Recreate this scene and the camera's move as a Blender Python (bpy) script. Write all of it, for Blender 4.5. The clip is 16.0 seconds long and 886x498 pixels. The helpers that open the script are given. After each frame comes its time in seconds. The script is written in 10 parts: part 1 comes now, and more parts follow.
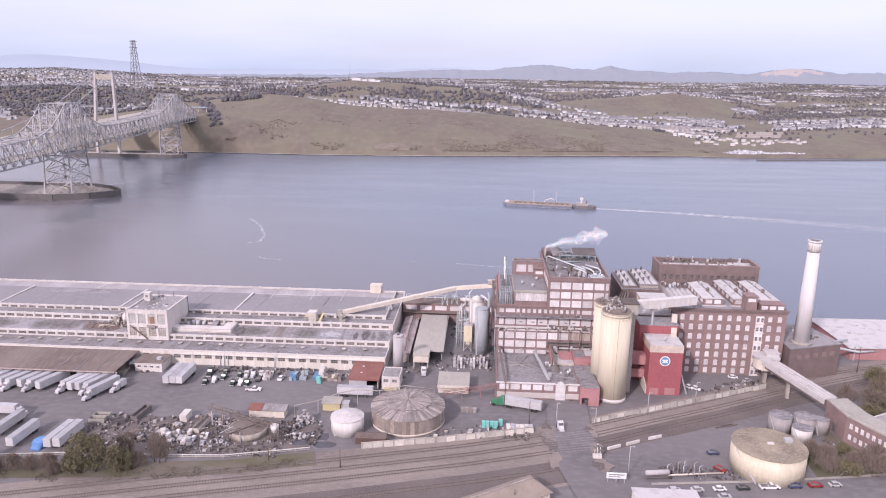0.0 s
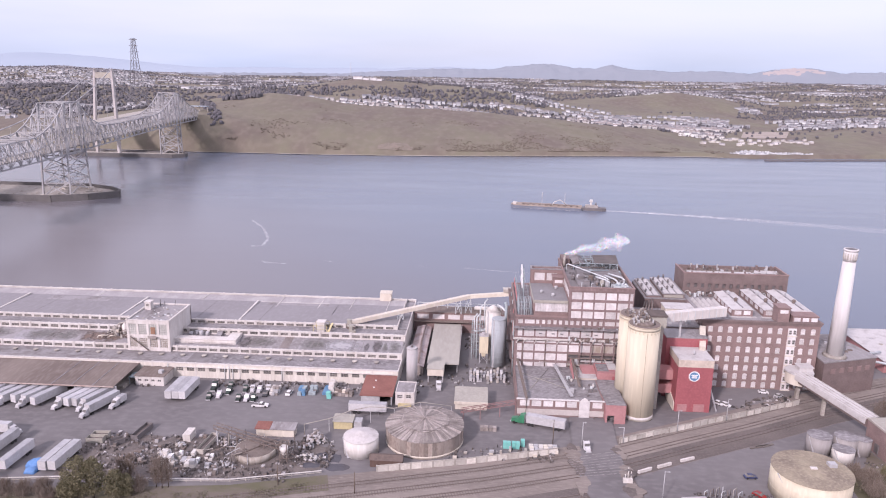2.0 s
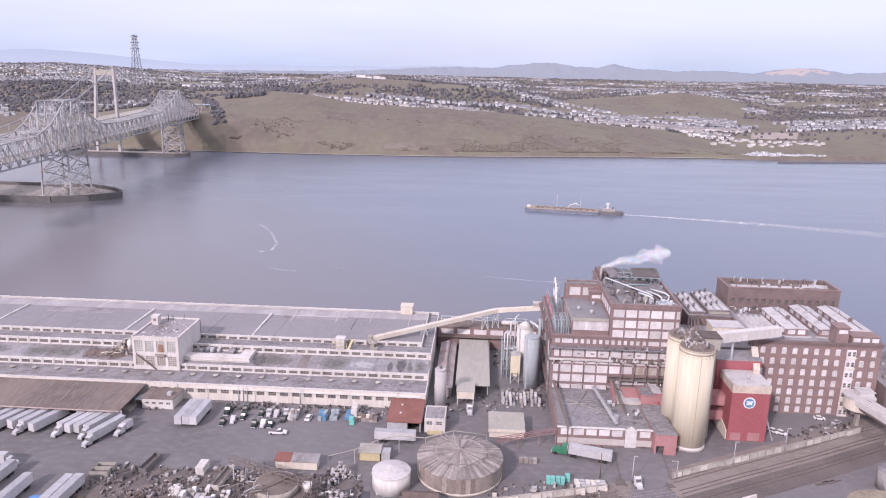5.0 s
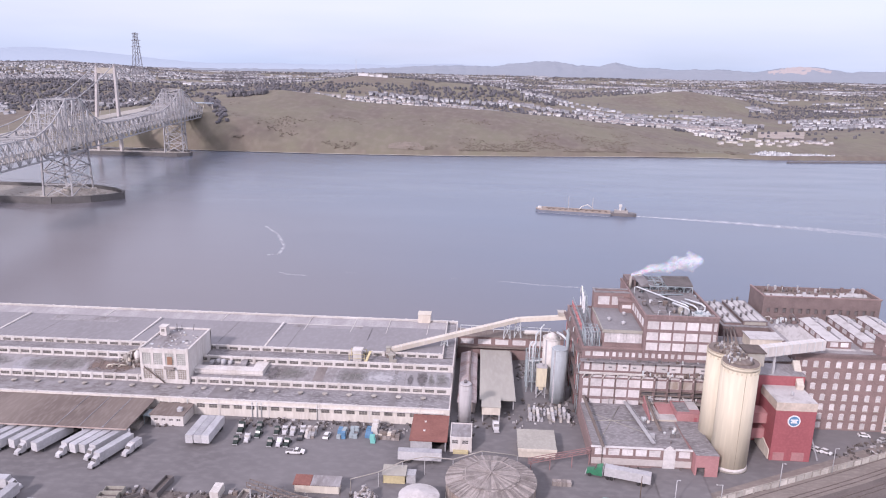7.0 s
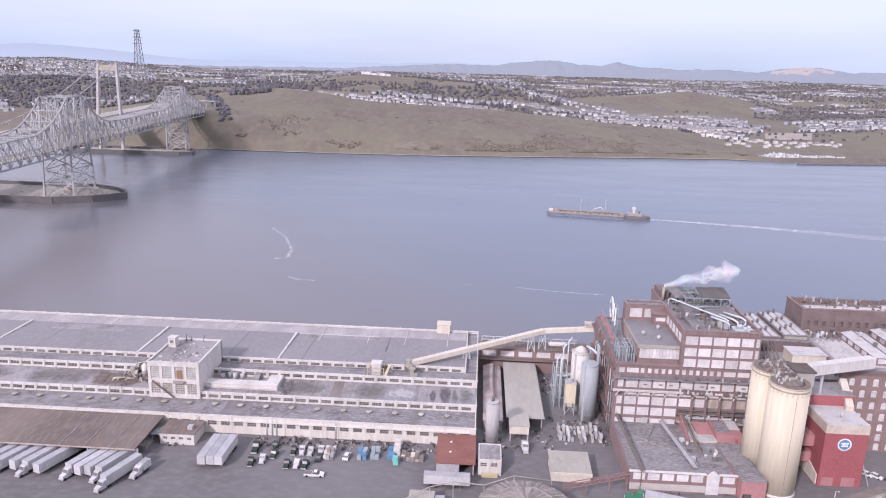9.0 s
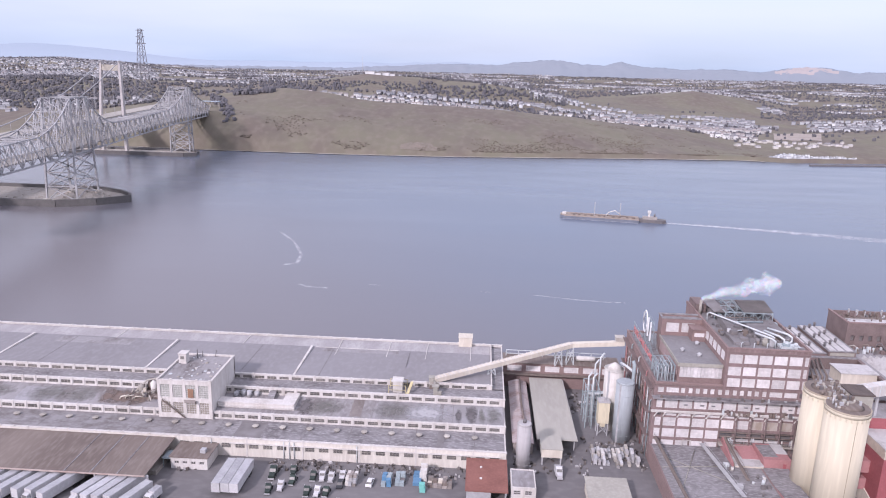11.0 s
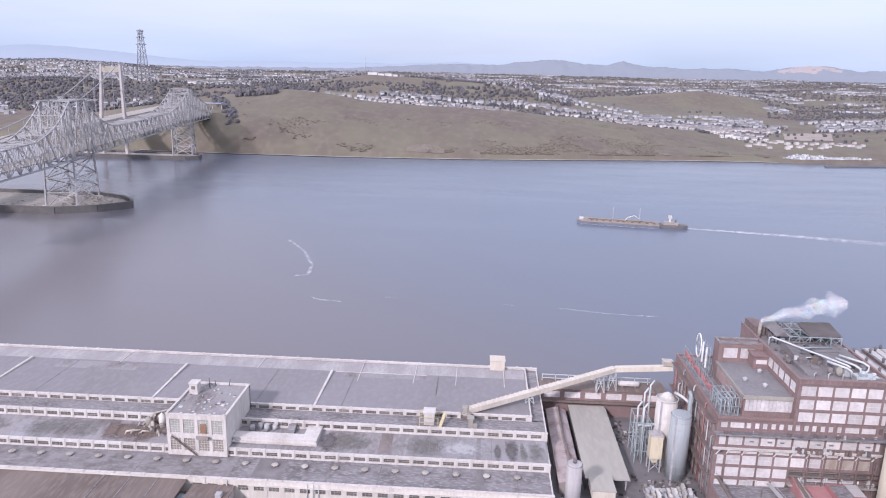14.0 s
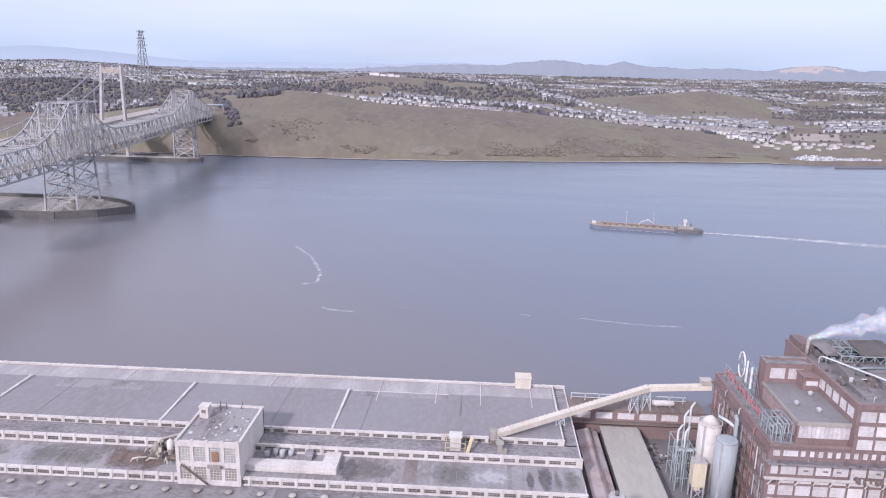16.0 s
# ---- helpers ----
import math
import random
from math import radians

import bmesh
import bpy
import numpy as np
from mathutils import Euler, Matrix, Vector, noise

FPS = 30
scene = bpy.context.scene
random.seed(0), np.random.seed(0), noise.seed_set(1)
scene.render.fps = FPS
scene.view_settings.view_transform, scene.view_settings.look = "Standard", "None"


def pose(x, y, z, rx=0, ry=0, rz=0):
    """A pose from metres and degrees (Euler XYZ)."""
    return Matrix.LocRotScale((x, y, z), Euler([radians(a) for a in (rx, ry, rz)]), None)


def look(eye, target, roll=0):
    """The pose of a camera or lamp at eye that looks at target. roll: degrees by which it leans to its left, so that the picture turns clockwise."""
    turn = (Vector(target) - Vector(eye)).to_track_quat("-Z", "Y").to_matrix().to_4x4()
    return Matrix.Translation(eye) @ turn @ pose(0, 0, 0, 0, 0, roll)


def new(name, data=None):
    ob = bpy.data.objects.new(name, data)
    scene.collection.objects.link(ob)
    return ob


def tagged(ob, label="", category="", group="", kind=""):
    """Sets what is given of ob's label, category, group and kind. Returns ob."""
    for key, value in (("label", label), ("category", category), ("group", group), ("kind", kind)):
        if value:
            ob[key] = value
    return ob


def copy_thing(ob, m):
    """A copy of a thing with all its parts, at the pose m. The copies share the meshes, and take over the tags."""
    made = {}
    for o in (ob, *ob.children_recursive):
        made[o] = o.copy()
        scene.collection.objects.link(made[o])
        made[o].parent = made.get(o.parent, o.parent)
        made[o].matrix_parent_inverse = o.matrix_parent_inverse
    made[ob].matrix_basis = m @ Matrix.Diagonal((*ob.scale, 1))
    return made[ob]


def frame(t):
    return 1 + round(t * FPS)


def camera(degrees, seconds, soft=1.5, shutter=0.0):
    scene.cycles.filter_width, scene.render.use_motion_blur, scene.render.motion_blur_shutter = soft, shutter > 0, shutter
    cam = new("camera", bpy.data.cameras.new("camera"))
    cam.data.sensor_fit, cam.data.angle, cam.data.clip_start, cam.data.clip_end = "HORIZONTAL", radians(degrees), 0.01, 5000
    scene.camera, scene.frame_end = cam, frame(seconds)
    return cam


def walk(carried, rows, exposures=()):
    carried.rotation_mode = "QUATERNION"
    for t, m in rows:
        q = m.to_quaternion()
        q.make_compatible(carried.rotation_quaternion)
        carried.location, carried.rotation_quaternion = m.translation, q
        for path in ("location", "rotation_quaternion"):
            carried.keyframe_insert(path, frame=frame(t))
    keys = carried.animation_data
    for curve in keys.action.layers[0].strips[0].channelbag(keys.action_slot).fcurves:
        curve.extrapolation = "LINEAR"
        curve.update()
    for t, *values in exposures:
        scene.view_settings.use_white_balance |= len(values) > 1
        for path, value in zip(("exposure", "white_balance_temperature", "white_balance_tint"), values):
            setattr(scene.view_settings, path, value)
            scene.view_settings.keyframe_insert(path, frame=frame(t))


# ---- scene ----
cam = camera(63.9, 16.0, soft=1.1)
PATH = [
    (0, (2.381, -3.694, 110.299), (2.277, -1.754, 109.822), 0.9),
    (0.5, (0.772, -0.434, 110.306), (0.669, 1.505, 109.828), 1.0),
    (1, (-0.818, 2.809, 110.314), (-0.922, 4.748, 109.836), 1.0),
    (1.5, (-2.496, 6.055, 110.335), (-2.6, 7.994, 109.856), 1.0),
    (2, (-4.339, 9.364, 110.349), (-4.442, 11.303, 109.869), 1.0),
    (2.5, (-6.219, 12.638, 110.36), (-6.322, 14.576, 109.88), 1.0),
    (3, (-8.134, 15.88, 110.383), (-8.236, 17.819, 109.902), 1.0),
    (3.5, (-10.053, 19.059, 110.399), (-10.155, 20.997, 109.918), 1.0),
    (4, (-12.102, 22.171, 110.418), (-12.204, 24.11, 109.936), 1.1),
    (6.5, (-22.869, 37.187, 110.407), (-22.969, 39.124, 109.92), 1.3),
    (7, (-25.12, 40.246, 110.337), (-25.219, 42.183, 109.849), 1.3),
    (7.5, (-27.396, 43.3, 110.278), (-27.494, 45.237, 109.789), 1.5),
    (8, (-29.642, 46.393, 110.251), (-29.739, 48.329, 109.761), 1.6),
    (8.5, (-31.919, 49.515, 110.245), (-32.015, 51.452, 109.754), 1.7),
    (9, (-34.116, 52.676, 110.247), (-34.213, 54.612, 109.756), 1.6),
    (11.5, (-44.547, 68.572, 110.494), (-44.648, 70.507, 110.001), 1.6),
    (12, (-46.522, 71.871, 110.514), (-46.622, 73.806, 110.019), 1.6),
    (12.5, (-48.396, 75.21, 110.516), (-48.496, 77.145, 110.021), 1.5),
    (13, (-50.221, 78.517, 110.561), (-50.321, 80.453, 110.068), 1.5),
    (13.5, (-52.069, 81.836, 110.601), (-52.17, 83.772, 110.108), 1.4),
    (14, (-53.988, 85.151, 110.642), (-54.089, 87.087, 110.15), 1.4),
    (14.5, (-55.985, 88.444, 110.675), (-56.086, 90.38, 110.183), 1.3),
    (15, (-57.983, 91.74, 110.715), (-58.084, 93.676, 110.224), 1.3),
    (15.5, (-60.055, 95.042, 110.756), (-60.155, 96.978, 110.265), 1.3),
    (16, (-62.236, 98.309, 110.792), (-62.336, 100.245, 110.301), 1.3),
]
walk(cam, [(t, look(eye, target, roll)) for t, eye, target, roll in PATH], [(0.0, 0.7, 6310, 29), (8.0, 0.67, 6090, 26), (16.0, 0.63, 5900, 22)])

# ---- light, sky and air ----
def rgb4(c):
    return (c[0], c[1], c[2], 1.0)


SUN_DIR = Vector((-7.8, -13.3, 9.2)).normalized()
world = bpy.data.worlds.new("sky")
scene.world = world
world.use_nodes = True
wn, wl = world.node_tree.nodes, world.node_tree.links
wn.clear()
sky = wn.new("ShaderNodeTexSky")
sky.sky_type, sky.sun_disc = "NISHITA", False
sky.sun_elevation = math.asin(SUN_DIR.z)
sky.sun_rotation = math.atan2(SUN_DIR.x, SUN_DIR.y)
sky.air_density, sky.dust_density, sky.ozone_density = 1.0, 2.5, 2.0
# thin high cloud over the whole sky
tc = wn.new("ShaderNodeTexCoord")
mp = wn.new("ShaderNodeMapping")
mp.inputs["Scale"].default_value = (1.6, 1.6, 9.0)
cn = wn.new("ShaderNodeTexNoise")
cn.inputs["Scale"].default_value, cn.inputs["Detail"].default_value = 1.7, 5.0
cr = wn.new("ShaderNodeMapRange")
cr.inputs["From Min"].default_value, cr.inputs["From Max"].default_value = 0.36, 0.68
cr.inputs["To Min"].default_value, cr.inputs["To Max"].default_value = 0.8, 0.97
cm = wn.new("ShaderNodeMix")
cm.data_type = "RGBA"
# the veil is bluer low down and whiter overhead
sep = wn.new("ShaderNodeSeparateXYZ")
veil = wn.new("ShaderNodeValToRGB")
veil.color_ramp.elements[0].color = (0.515, 0.625, 0.77, 1)
veil.color_ramp.elements[1].position, veil.color_ramp.elements[1].color = 0.5, (0.92, 0.935, 1.0, 1)
for at_, col_ in ((0.025, (0.575, 0.665, 0.78)), (0.075, (0.70, 0.768, 0.822)), (0.14, (0.715, 0.775, 0.84))):
    e_ = veil.color_ramp.elements.new(at_)
    e_.color = rgb4(col_)
gain = wn.new("ShaderNodeVectorMath")
gain.operation = "SCALE"
gain.inputs["Scale"].default_value = 6.2
wl.new(tc.outputs["Generated"], sep.inputs["Vector"])
wl.new(sep.outputs["Z"], veil.inputs["Fac"])
streaks = wn.new("ShaderNodeTexNoise")
streaks.inputs["Scale"].default_value, streaks.inputs["Detail"].default_value = 2.3, 6.0
smap = wn.new("ShaderNodeMapping")
smap.inputs["Scale"].default_value, smap.inputs["Rotation"].default_value = (1.2, 1.2, 8.0), (0, 0.08, 0.4)
srange = wn.new("ShaderNodeMapRange")
srange.inputs["From Min"].default_value, srange.inputs["From Max"].default_value = 0.42, 0.66
srange.inputs["To Max"].default_value = 0.22
soft_cloud = wn.new("ShaderNodeMix")
soft_cloud.data_type = "RGBA"
soft_cloud.inputs["B"].default_value = (0.83, 0.845, 0.885, 1)
wl.new(tc.outputs["Generated"], smap.inputs["Vector"])
wl.new(smap.outputs["Vector"], streaks.inputs["Vector"])
wl.new(streaks.outputs["Fac"], srange.inputs["Value"])
wl.new(srange.outputs["Result"], soft_cloud.inputs["Factor"])
wl.new(veil.outputs["Color"], soft_cloud.inputs["A"])
wl.new(soft_cloud.outputs["Result"], gain.inputs[0])
wl.new(gain.outputs["Vector"], cm.inputs["B"])
bg = wn.new("ShaderNodeBackground")
bg.inputs["Strength"].default_value = 0.121
wo = wn.new("ShaderNodeOutputWorld")
wl.new(tc.outputs["Generated"], mp.inputs["Vector"])
wl.new(mp.outputs["Vector"], cn.inputs["Vector"])
wl.new(cn.outputs["Fac"], cr.inputs["Value"])
wl.new(cr.outputs["Result"], cm.inputs["Factor"])
wl.new(sky.outputs["Color"], cm.inputs["A"])
wl.new(cm.outputs["Result"], bg.inputs["Color"])
wl.new(bg.outputs["Background"], wo.inputs["Surface"])
sun_data = bpy.data.lights.new("sun", "SUN")
sun_data.energy, sun_data.angle, sun_data.color = 2.1, radians(4.0), (1.0, 0.93, 0.87)
sun = new("sun", sun_data)
sun.matrix_world = look(SUN_DIR * 900, (0, 0, 0))


# ---- materials ----
def rgb(c):
    return (c[0], c[1], c[2], 1.0)


def mat(name, base, second=None, scale=0.4, fine=6.0, rough=0.85, metal=0.0, bump=0.15, spread=(0.35, 0.68), streak=None, random_tint=0.0, third=None, spec=0.4):
    """A worn surface: two colours mixed by large stains, a third by finer grain, relief from the grain."""
    m = bpy.data.materials.new(name)
    m.use_nodes = True
    n, l = m.node_tree.nodes, m.node_tree.links
    p = n["Principled BSDF"]
    second = second or [v * 0.75 for v in base]
    third = third or [min(1, v * 1.18) for v in base]
    geo = n.new("ShaderNodeNewGeometry")
    vec = geo.outputs["Position"]
    if streak:
        mapping = n.new("ShaderNodeMapping")
        mapping.inputs["Scale"].default_value = streak
        l.new(vec, mapping.inputs["Vector"])
        vec = mapping.outputs["Vector"]
    big = n.new("ShaderNodeTexNoise")
    big.inputs["Scale"].default_value, big.inputs["Detail"].default_value, big.inputs["Roughness"].default_value = scale, 4.0, 0.6
    small = n.new("ShaderNodeTexNoise")
    small.inputs["Scale"].default_value, small.inputs["Detail"].default_value = fine, 3.0
    l.new(vec, big.inputs["Vector"])
    l.new(vec, small.inputs["Vector"])
    r1 = n.new("ShaderNodeMapRange")
    r1.inputs["From Min"].default_value, r1.inputs["From Max"].default_value = spread
    l.new(big.outputs["Fac"], r1.inputs["Value"])
    m1 = n.new("ShaderNodeMix")
    m1.data_type = "RGBA"
    m1.inputs["A"].default_value, m1.inputs["B"].default_value = rgb(base), rgb(second)
    l.new(r1.outputs["Result"], m1.inputs["Factor"])
    r2 = n.new("ShaderNodeMapRange")
    r2.inputs["From Min"].default_value, r2.inputs["From Max"].default_value = 0.45, 0.75
    r2.inputs["To Max"].default_value = 0.6
    l.new(small.outputs["Fac"], r2.inputs["Value"])
    m2 = n.new("ShaderNodeMix")
    m2.data_type = "RGBA"
    m2.inputs["B"].default_value = rgb(third)
    l.new(r2.outputs["Result"], m2.inputs["Factor"])
    l.new(m1.outputs["Result"], m2.inputs["A"])
    out = m2.outputs["Result"]
    if random_tint:
        info = n.new("ShaderNodeObjectInfo")
        r3 = n.new("ShaderNodeMapRange")
        r3.inputs["To Min"].default_value, r3.inputs["To Max"].default_value = 1 - random_tint, 1 + random_tint
        l.new(info.outputs["Random"], r3.inputs["Value"])
        hs = n.new("ShaderNodeHueSaturation")
        l.new(r3.outputs["Result"], hs.inputs["Value"])
        l.new(out, hs.inputs["Color"])
        out = hs.outputs["Color"]
    l.new(out, p.inputs["Base Color"])
    p.inputs["Roughness"].default_value, p.inputs["Metallic"].default_value = rough, metal
    p.inputs["Specular IOR Level"].default_value = spec
    if bump:
        b = n.new("ShaderNodeBump")
        b.inputs["Strength"].default_value, b.inputs["Distance"].default_value = bump, 0.1
        l.new(small.outputs["Fac"], b.inputs["Height"])
        l.new(b.outputs["Normal"], p.inputs["Normal"])
    return m


def mat_islands(name, low, high, rough=0.85, extra=None):
    """Colours spread over the pieces of one joined mesh."""
    m = bpy.data.materials.new(name)
    m.use_nodes = True
    n, l = m.node_tree.nodes, m.node_tree.links
    p = n["Principled BSDF"]
    geo = n.new("ShaderNodeNewGeometry")
    ramp = n.new("ShaderNodeValToRGB")
    ramp.color_ramp.elements[0].color, ramp.color_ramp.elements[1].color = rgb(low), rgb(high)
    for pos, col in extra or ():
        e = ramp.color_ramp.elements.new(pos)
        e.color = rgb(col)
    l.new(geo.outputs["Random Per Island"], ramp.inputs["Fac"])
    l.new(ramp.outputs["Color"], p.inputs["Base Color"])
    p.inputs["Roughness"].default_value = rough
    p.inputs["Specular IOR Level"].default_value = 0.3
    return m


ROOF = mat("roofing_felt", (0.265, 0.252, 0.264), (0.222, 0.208, 0.215), 0.025, 0.7, 0.9, third=(0.295, 0.283, 0.296), streak=(1, 0.5, 1), bump=0.04)
ROOF_D = mat("dark_roofing", (0.225, 0.212, 0.218), (0.12, 0.108, 0.11), 0.25, 1.5, 0.9, third=(0.43, 0.41, 0.42), streak=(0.5, 1, 1), spread=(0.42, 0.72))
ROOF_C = mat("patched_roofing", (0.278, 0.262, 0.267), (0.15, 0.13, 0.126), 0.11, 1.2, 0.9, third=(0.365, 0.35, 0.36), spread=(0.47, 0.71), streak=(1, 0.45, 1))
ROOF_BROWN = mat("brown_roof_sheet", (0.195, 0.158, 0.138), (0.135, 0.105, 0.092), 0.07, 1.1, 0.85, third=(0.26, 0.22, 0.198), streak=(1, 0.22, 1))
ROOF_TAN = mat("tan_roof_sheet", (0.36, 0.34, 0.30), (0.28, 0.265, 0.235), 0.08, 1.2, 0.8)
ROOF_GREEN = mat("grey_tan_roof", (0.385, 0.363, 0.322), (0.315, 0.295, 0.265), 0.05, 0.6, 0.8, third=(0.42, 0.398, 0.355), streak=(1.5, 0.4, 1))
ROOF_RED = mat("rust_red_roof", (0.24, 0.105, 0.085), (0.18, 0.075, 0.06), 0.15, 1.6, 0.8)
ROOF_WHITE = mat("white_roof_coating", (0.485, 0.465, 0.46), (0.32, 0.295, 0.285), 0.3, 1.4, 0.7, spread=(0.50, 0.72))
WHITE = mat("white_painted_wall", (0.60, 0.57, 0.55), (0.47, 0.43, 0.40), 0.15, 1.4, 0.8, streak=(1, 1, 0.25))
CREAM = mat("cream_wall", (0.61, 0.56, 0.485), (0.52, 0.46, 0.39), 0.12, 1.2, 0.85, streak=(1, 1, 0.2))
SILO_C = mat("cream_concrete", (0.60, 0.54, 0.425), (0.55, 0.49, 0.38), 0.22, 1.2, 0.85, streak=(1, 1, 0.08))
BRICK = mat("red_brick", (0.258, 0.182, 0.172), (0.195, 0.137, 0.13), 0.25, 3.0, 0.9, third=(0.325, 0.236, 0.224))
BRICK_D = mat("dark_brick", (0.195, 0.148, 0.141), (0.14, 0.107, 0.102), 0.25, 3.0, 0.9, third=(0.26, 0.19, 0.18))
REDP = mat("red_painted_cladding", (0.335, 0.105, 0.115), (0.285, 0.088, 0.098), 0.15, 1.5, 0.6)
PINK = mat("faded_red_paint", (0.40, 0.205, 0.205), (0.33, 0.165, 0.165), 0.2, 1.6, 0.75)
PANE_W = mat("whitened_glazing", (0.615, 0.585, 0.585), (0.48, 0.45, 0.45), 0.35, 1.2, 0.5, bump=0.03, random_tint=0.18)
FRAME_W = mat("white_window_frame", (0.64, 0.61, 0.60), None, 0.5, 4.0, 0.6)
GLASS = mat("dusty_dark_glass", (0.11, 0.105, 0.105), (0.20, 0.185, 0.17), 0.6, 2.0, 0.25, bump=0.05, random_tint=0.3, spec=0.5)
STEEL = mat("galvanised_steel", (0.45, 0.445, 0.455), (0.34, 0.335, 0.345), 0.3, 2.0, 0.6, 0.1)
PIPE = mat("pale_pipework", (0.55, 0.57, 0.58), (0.42, 0.45, 0.46), 0.3, 2.0, 0.5)
TURQ = mat("blue_green_steel", (0.33, 0.38, 0.40), (0.24, 0.28, 0.295), 0.3, 2.0, 0.6)
BRIDGE = mat("weathered_bridge_steel", (0.42, 0.413, 0.42), (0.235, 0.228, 0.236), 0.05, 0.6, 0.7)
# dark steel; also colours the sheets that stand in for unlit rooms
DARK = mat("dark_steel_and_room_shade", (0.125, 0.118, 0.123), (0.18, 0.16, 0.155), 0.3, 2.0, 0.7)
ASPHALT = mat("worn_asphalt", (0.18, 0.169, 0.172), (0.13, 0.12, 0.122), 0.03, 0.5, 0.92, third=(0.215, 0.202, 0.204), bump=0.1, streak=(0.6, 1, 1))
ROAD = mat("road_asphalt", (0.184, 0.172, 0.175), (0.13, 0.12, 0.122), 0.03, 0.5, 0.92, third=(0.215, 0.202, 0.204), bump=0.1, streak=(0.6, 1, 1))
DIRT = mat("railway_gravel", (0.242, 0.207, 0.186), (0.158, 0.133, 0.119), 0.1, 1.6, 0.95, third=(0.315, 0.276, 0.25), bump=0.3, streak=(0.3, 1, 1))
DIRT_D = mat("oily_ballast", (0.148, 0.125, 0.116), (0.102, 0.086, 0.081), 0.06, 1.8, 0.95, third=(0.195, 0.168, 0.155), bump=0.3)
RAIL = mat("rail_steel", (0.21, 0.175, 0.16), None, 0.4, 3.0, 0.6, 0.3)
SLEEPER = mat("old_sleepers", (0.182, 0.157, 0.142), None, 0.6, 4.0, 0.9)
GRASS = mat("rough_grass", (0.112, 0.104, 0.066), (0.152, 0.128, 0.108), 0.13, 1.5, 0.95, third=(0.128, 0.126, 0.064), bump=0.4, spread=(0.38, 0.56), streak=(0.5, 1, 1))
TANKW = mat("white_tank_paint", (0.60, 0.575, 0.55), (0.49, 0.455, 0.42), 0.3, 1.5, 0.6, streak=(1, 1, 0.2))
TANKT = mat("buff_tank_paint", (0.61, 0.555, 0.435), (0.52, 0.455, 0.345), 0.2, 1.2, 0.7, streak=(1, 1, 0.25))
TANKTOP = mat("stained_tank_top", (0.315, 0.27, 0.195), (0.185, 0.15, 0.118), 0.16, 1.3, 0.85, third=(0.40, 0.34, 0.265))
TIMBER = mat("grey_timber", (0.315, 0.28, 0.262), (0.19, 0.162, 0.148), 0.35, 2.5, 0.9, streak=(1, 1, 0.4), random_tint=0.3)
CONC = mat("weathered_concrete", (0.41, 0.38, 0.345), (0.29, 0.26, 0.23), 0.3, 1.6, 0.9, random_tint=0.2)
TRW = mat("white_trailer_skin", (0.52, 0.51, 0.52), (0.42, 0.41, 0.415), 0.2, 1.5, 0.5, random_tint=0.14)
RUBBER = mat("tyre_rubber", (0.035, 0.033, 0.033), None, 1.0, 8.0, 0.85)
CABG = mat("green_truck_paint", (0.045, 0.20, 0.11), None, 0.3, 2.0, 0.35)
CABD = mat("dark_green_truck_paint", (0.035, 0.05, 0.043), None, 0.3, 2.0, 0.4, random_tint=0.3)
TARP = mat("blue_tarpaulin", (0.125, 0.265, 0.52), (0.09, 0.20, 0.42), 0.4, 2.0, 0.6)
TEAL = mat("teal_plastic", (0.14, 0.44, 0.39), (0.22, 0.50, 0.46), 0.5, 3.0, 0.5)
YELLOW = mat("faded_yellow_paint", (0.52, 0.45, 0.26), (0.42, 0.36, 0.22), 0.3, 2.0, 0.7)
SIGN_B = mat("blue_sign_paint", (0.12, 0.25, 0.40), None, 0.5, 3.0, 0.5)
SIGN_W = mat("white_sign_paint", (0.75, 0.75, 0.76), None, 0.5, 3.0, 0.5)
SIGN_R = mat("red_sign_paint", (0.50, 0.20, 0.20), (0.40, 0.17, 0.17), 0.5, 3.0, 0.6)
LINE = mat("road_paint", (0.34, 0.32, 0.31), (0.24, 0.225, 0.22), 0.6, 3.0, 0.8)
BARK = mat("bark", (0.15, 0.115, 0.09), None, 0.8, 5.0, 0.95)
LEAF = mat_islands("olive_foliage", (0.118, 0.11, 0.066), (0.205, 0.182, 0.11), 0.85)
TWIG = mat_islands("bare_twigs", (0.16, 0.125, 0.105), (0.26, 0.215, 0.18), 0.9)
SCRUB = mat_islands("winter_scrub", (0.122, 0.102, 0.084), (0.172, 0.146, 0.114), 0.9)
JUNK = mat_islands("assorted_scrap", (0.06, 0.055, 0.055), (0.55, 0.53, 0.53), 0.7, [(0.5, (0.13, 0.11, 0.10)), (0.8, (0.21, 0.195, 0.19)), (0.92, (0.36, 0.34, 0.34))])
# distance haze put into the colours: cooler, flatter walls, roofs and foliage
HOUSEW = mat_islands("hazed_house_walls", (0.30, 0.305, 0.33), (0.66, 0.665, 0.69), 0.85)
HOUSER = mat_islands("hazed_house_roofs", (0.17, 0.17, 0.185), (0.40, 0.40, 0.415), 0.9, [(0.55, (0.235, 0.23, 0.24)), (0.85, (0.29, 0.262, 0.26))])
FARTREE = mat_islands("hazed_far_foliage", (0.088, 0.086, 0.098), (0.144, 0.135, 0.142), 0.95, [(0.5, (0.109, 0.105, 0.116))])
HILL = mat("hill_grass", (0.167, 0.153, 0.110), (0.140, 0.114, 0.096), 0.010, 0.09, 0.95, third=(0.214, 0.182, 0.148), bump=0, spread=(0.40, 0.64), streak=(1, 0.5, 1))
# aerial haze on the range is put in as bluish emission
MOUNT = bpy.data.materials.new("mountain_haze_glow")
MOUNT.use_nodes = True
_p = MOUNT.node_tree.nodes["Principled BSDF"]
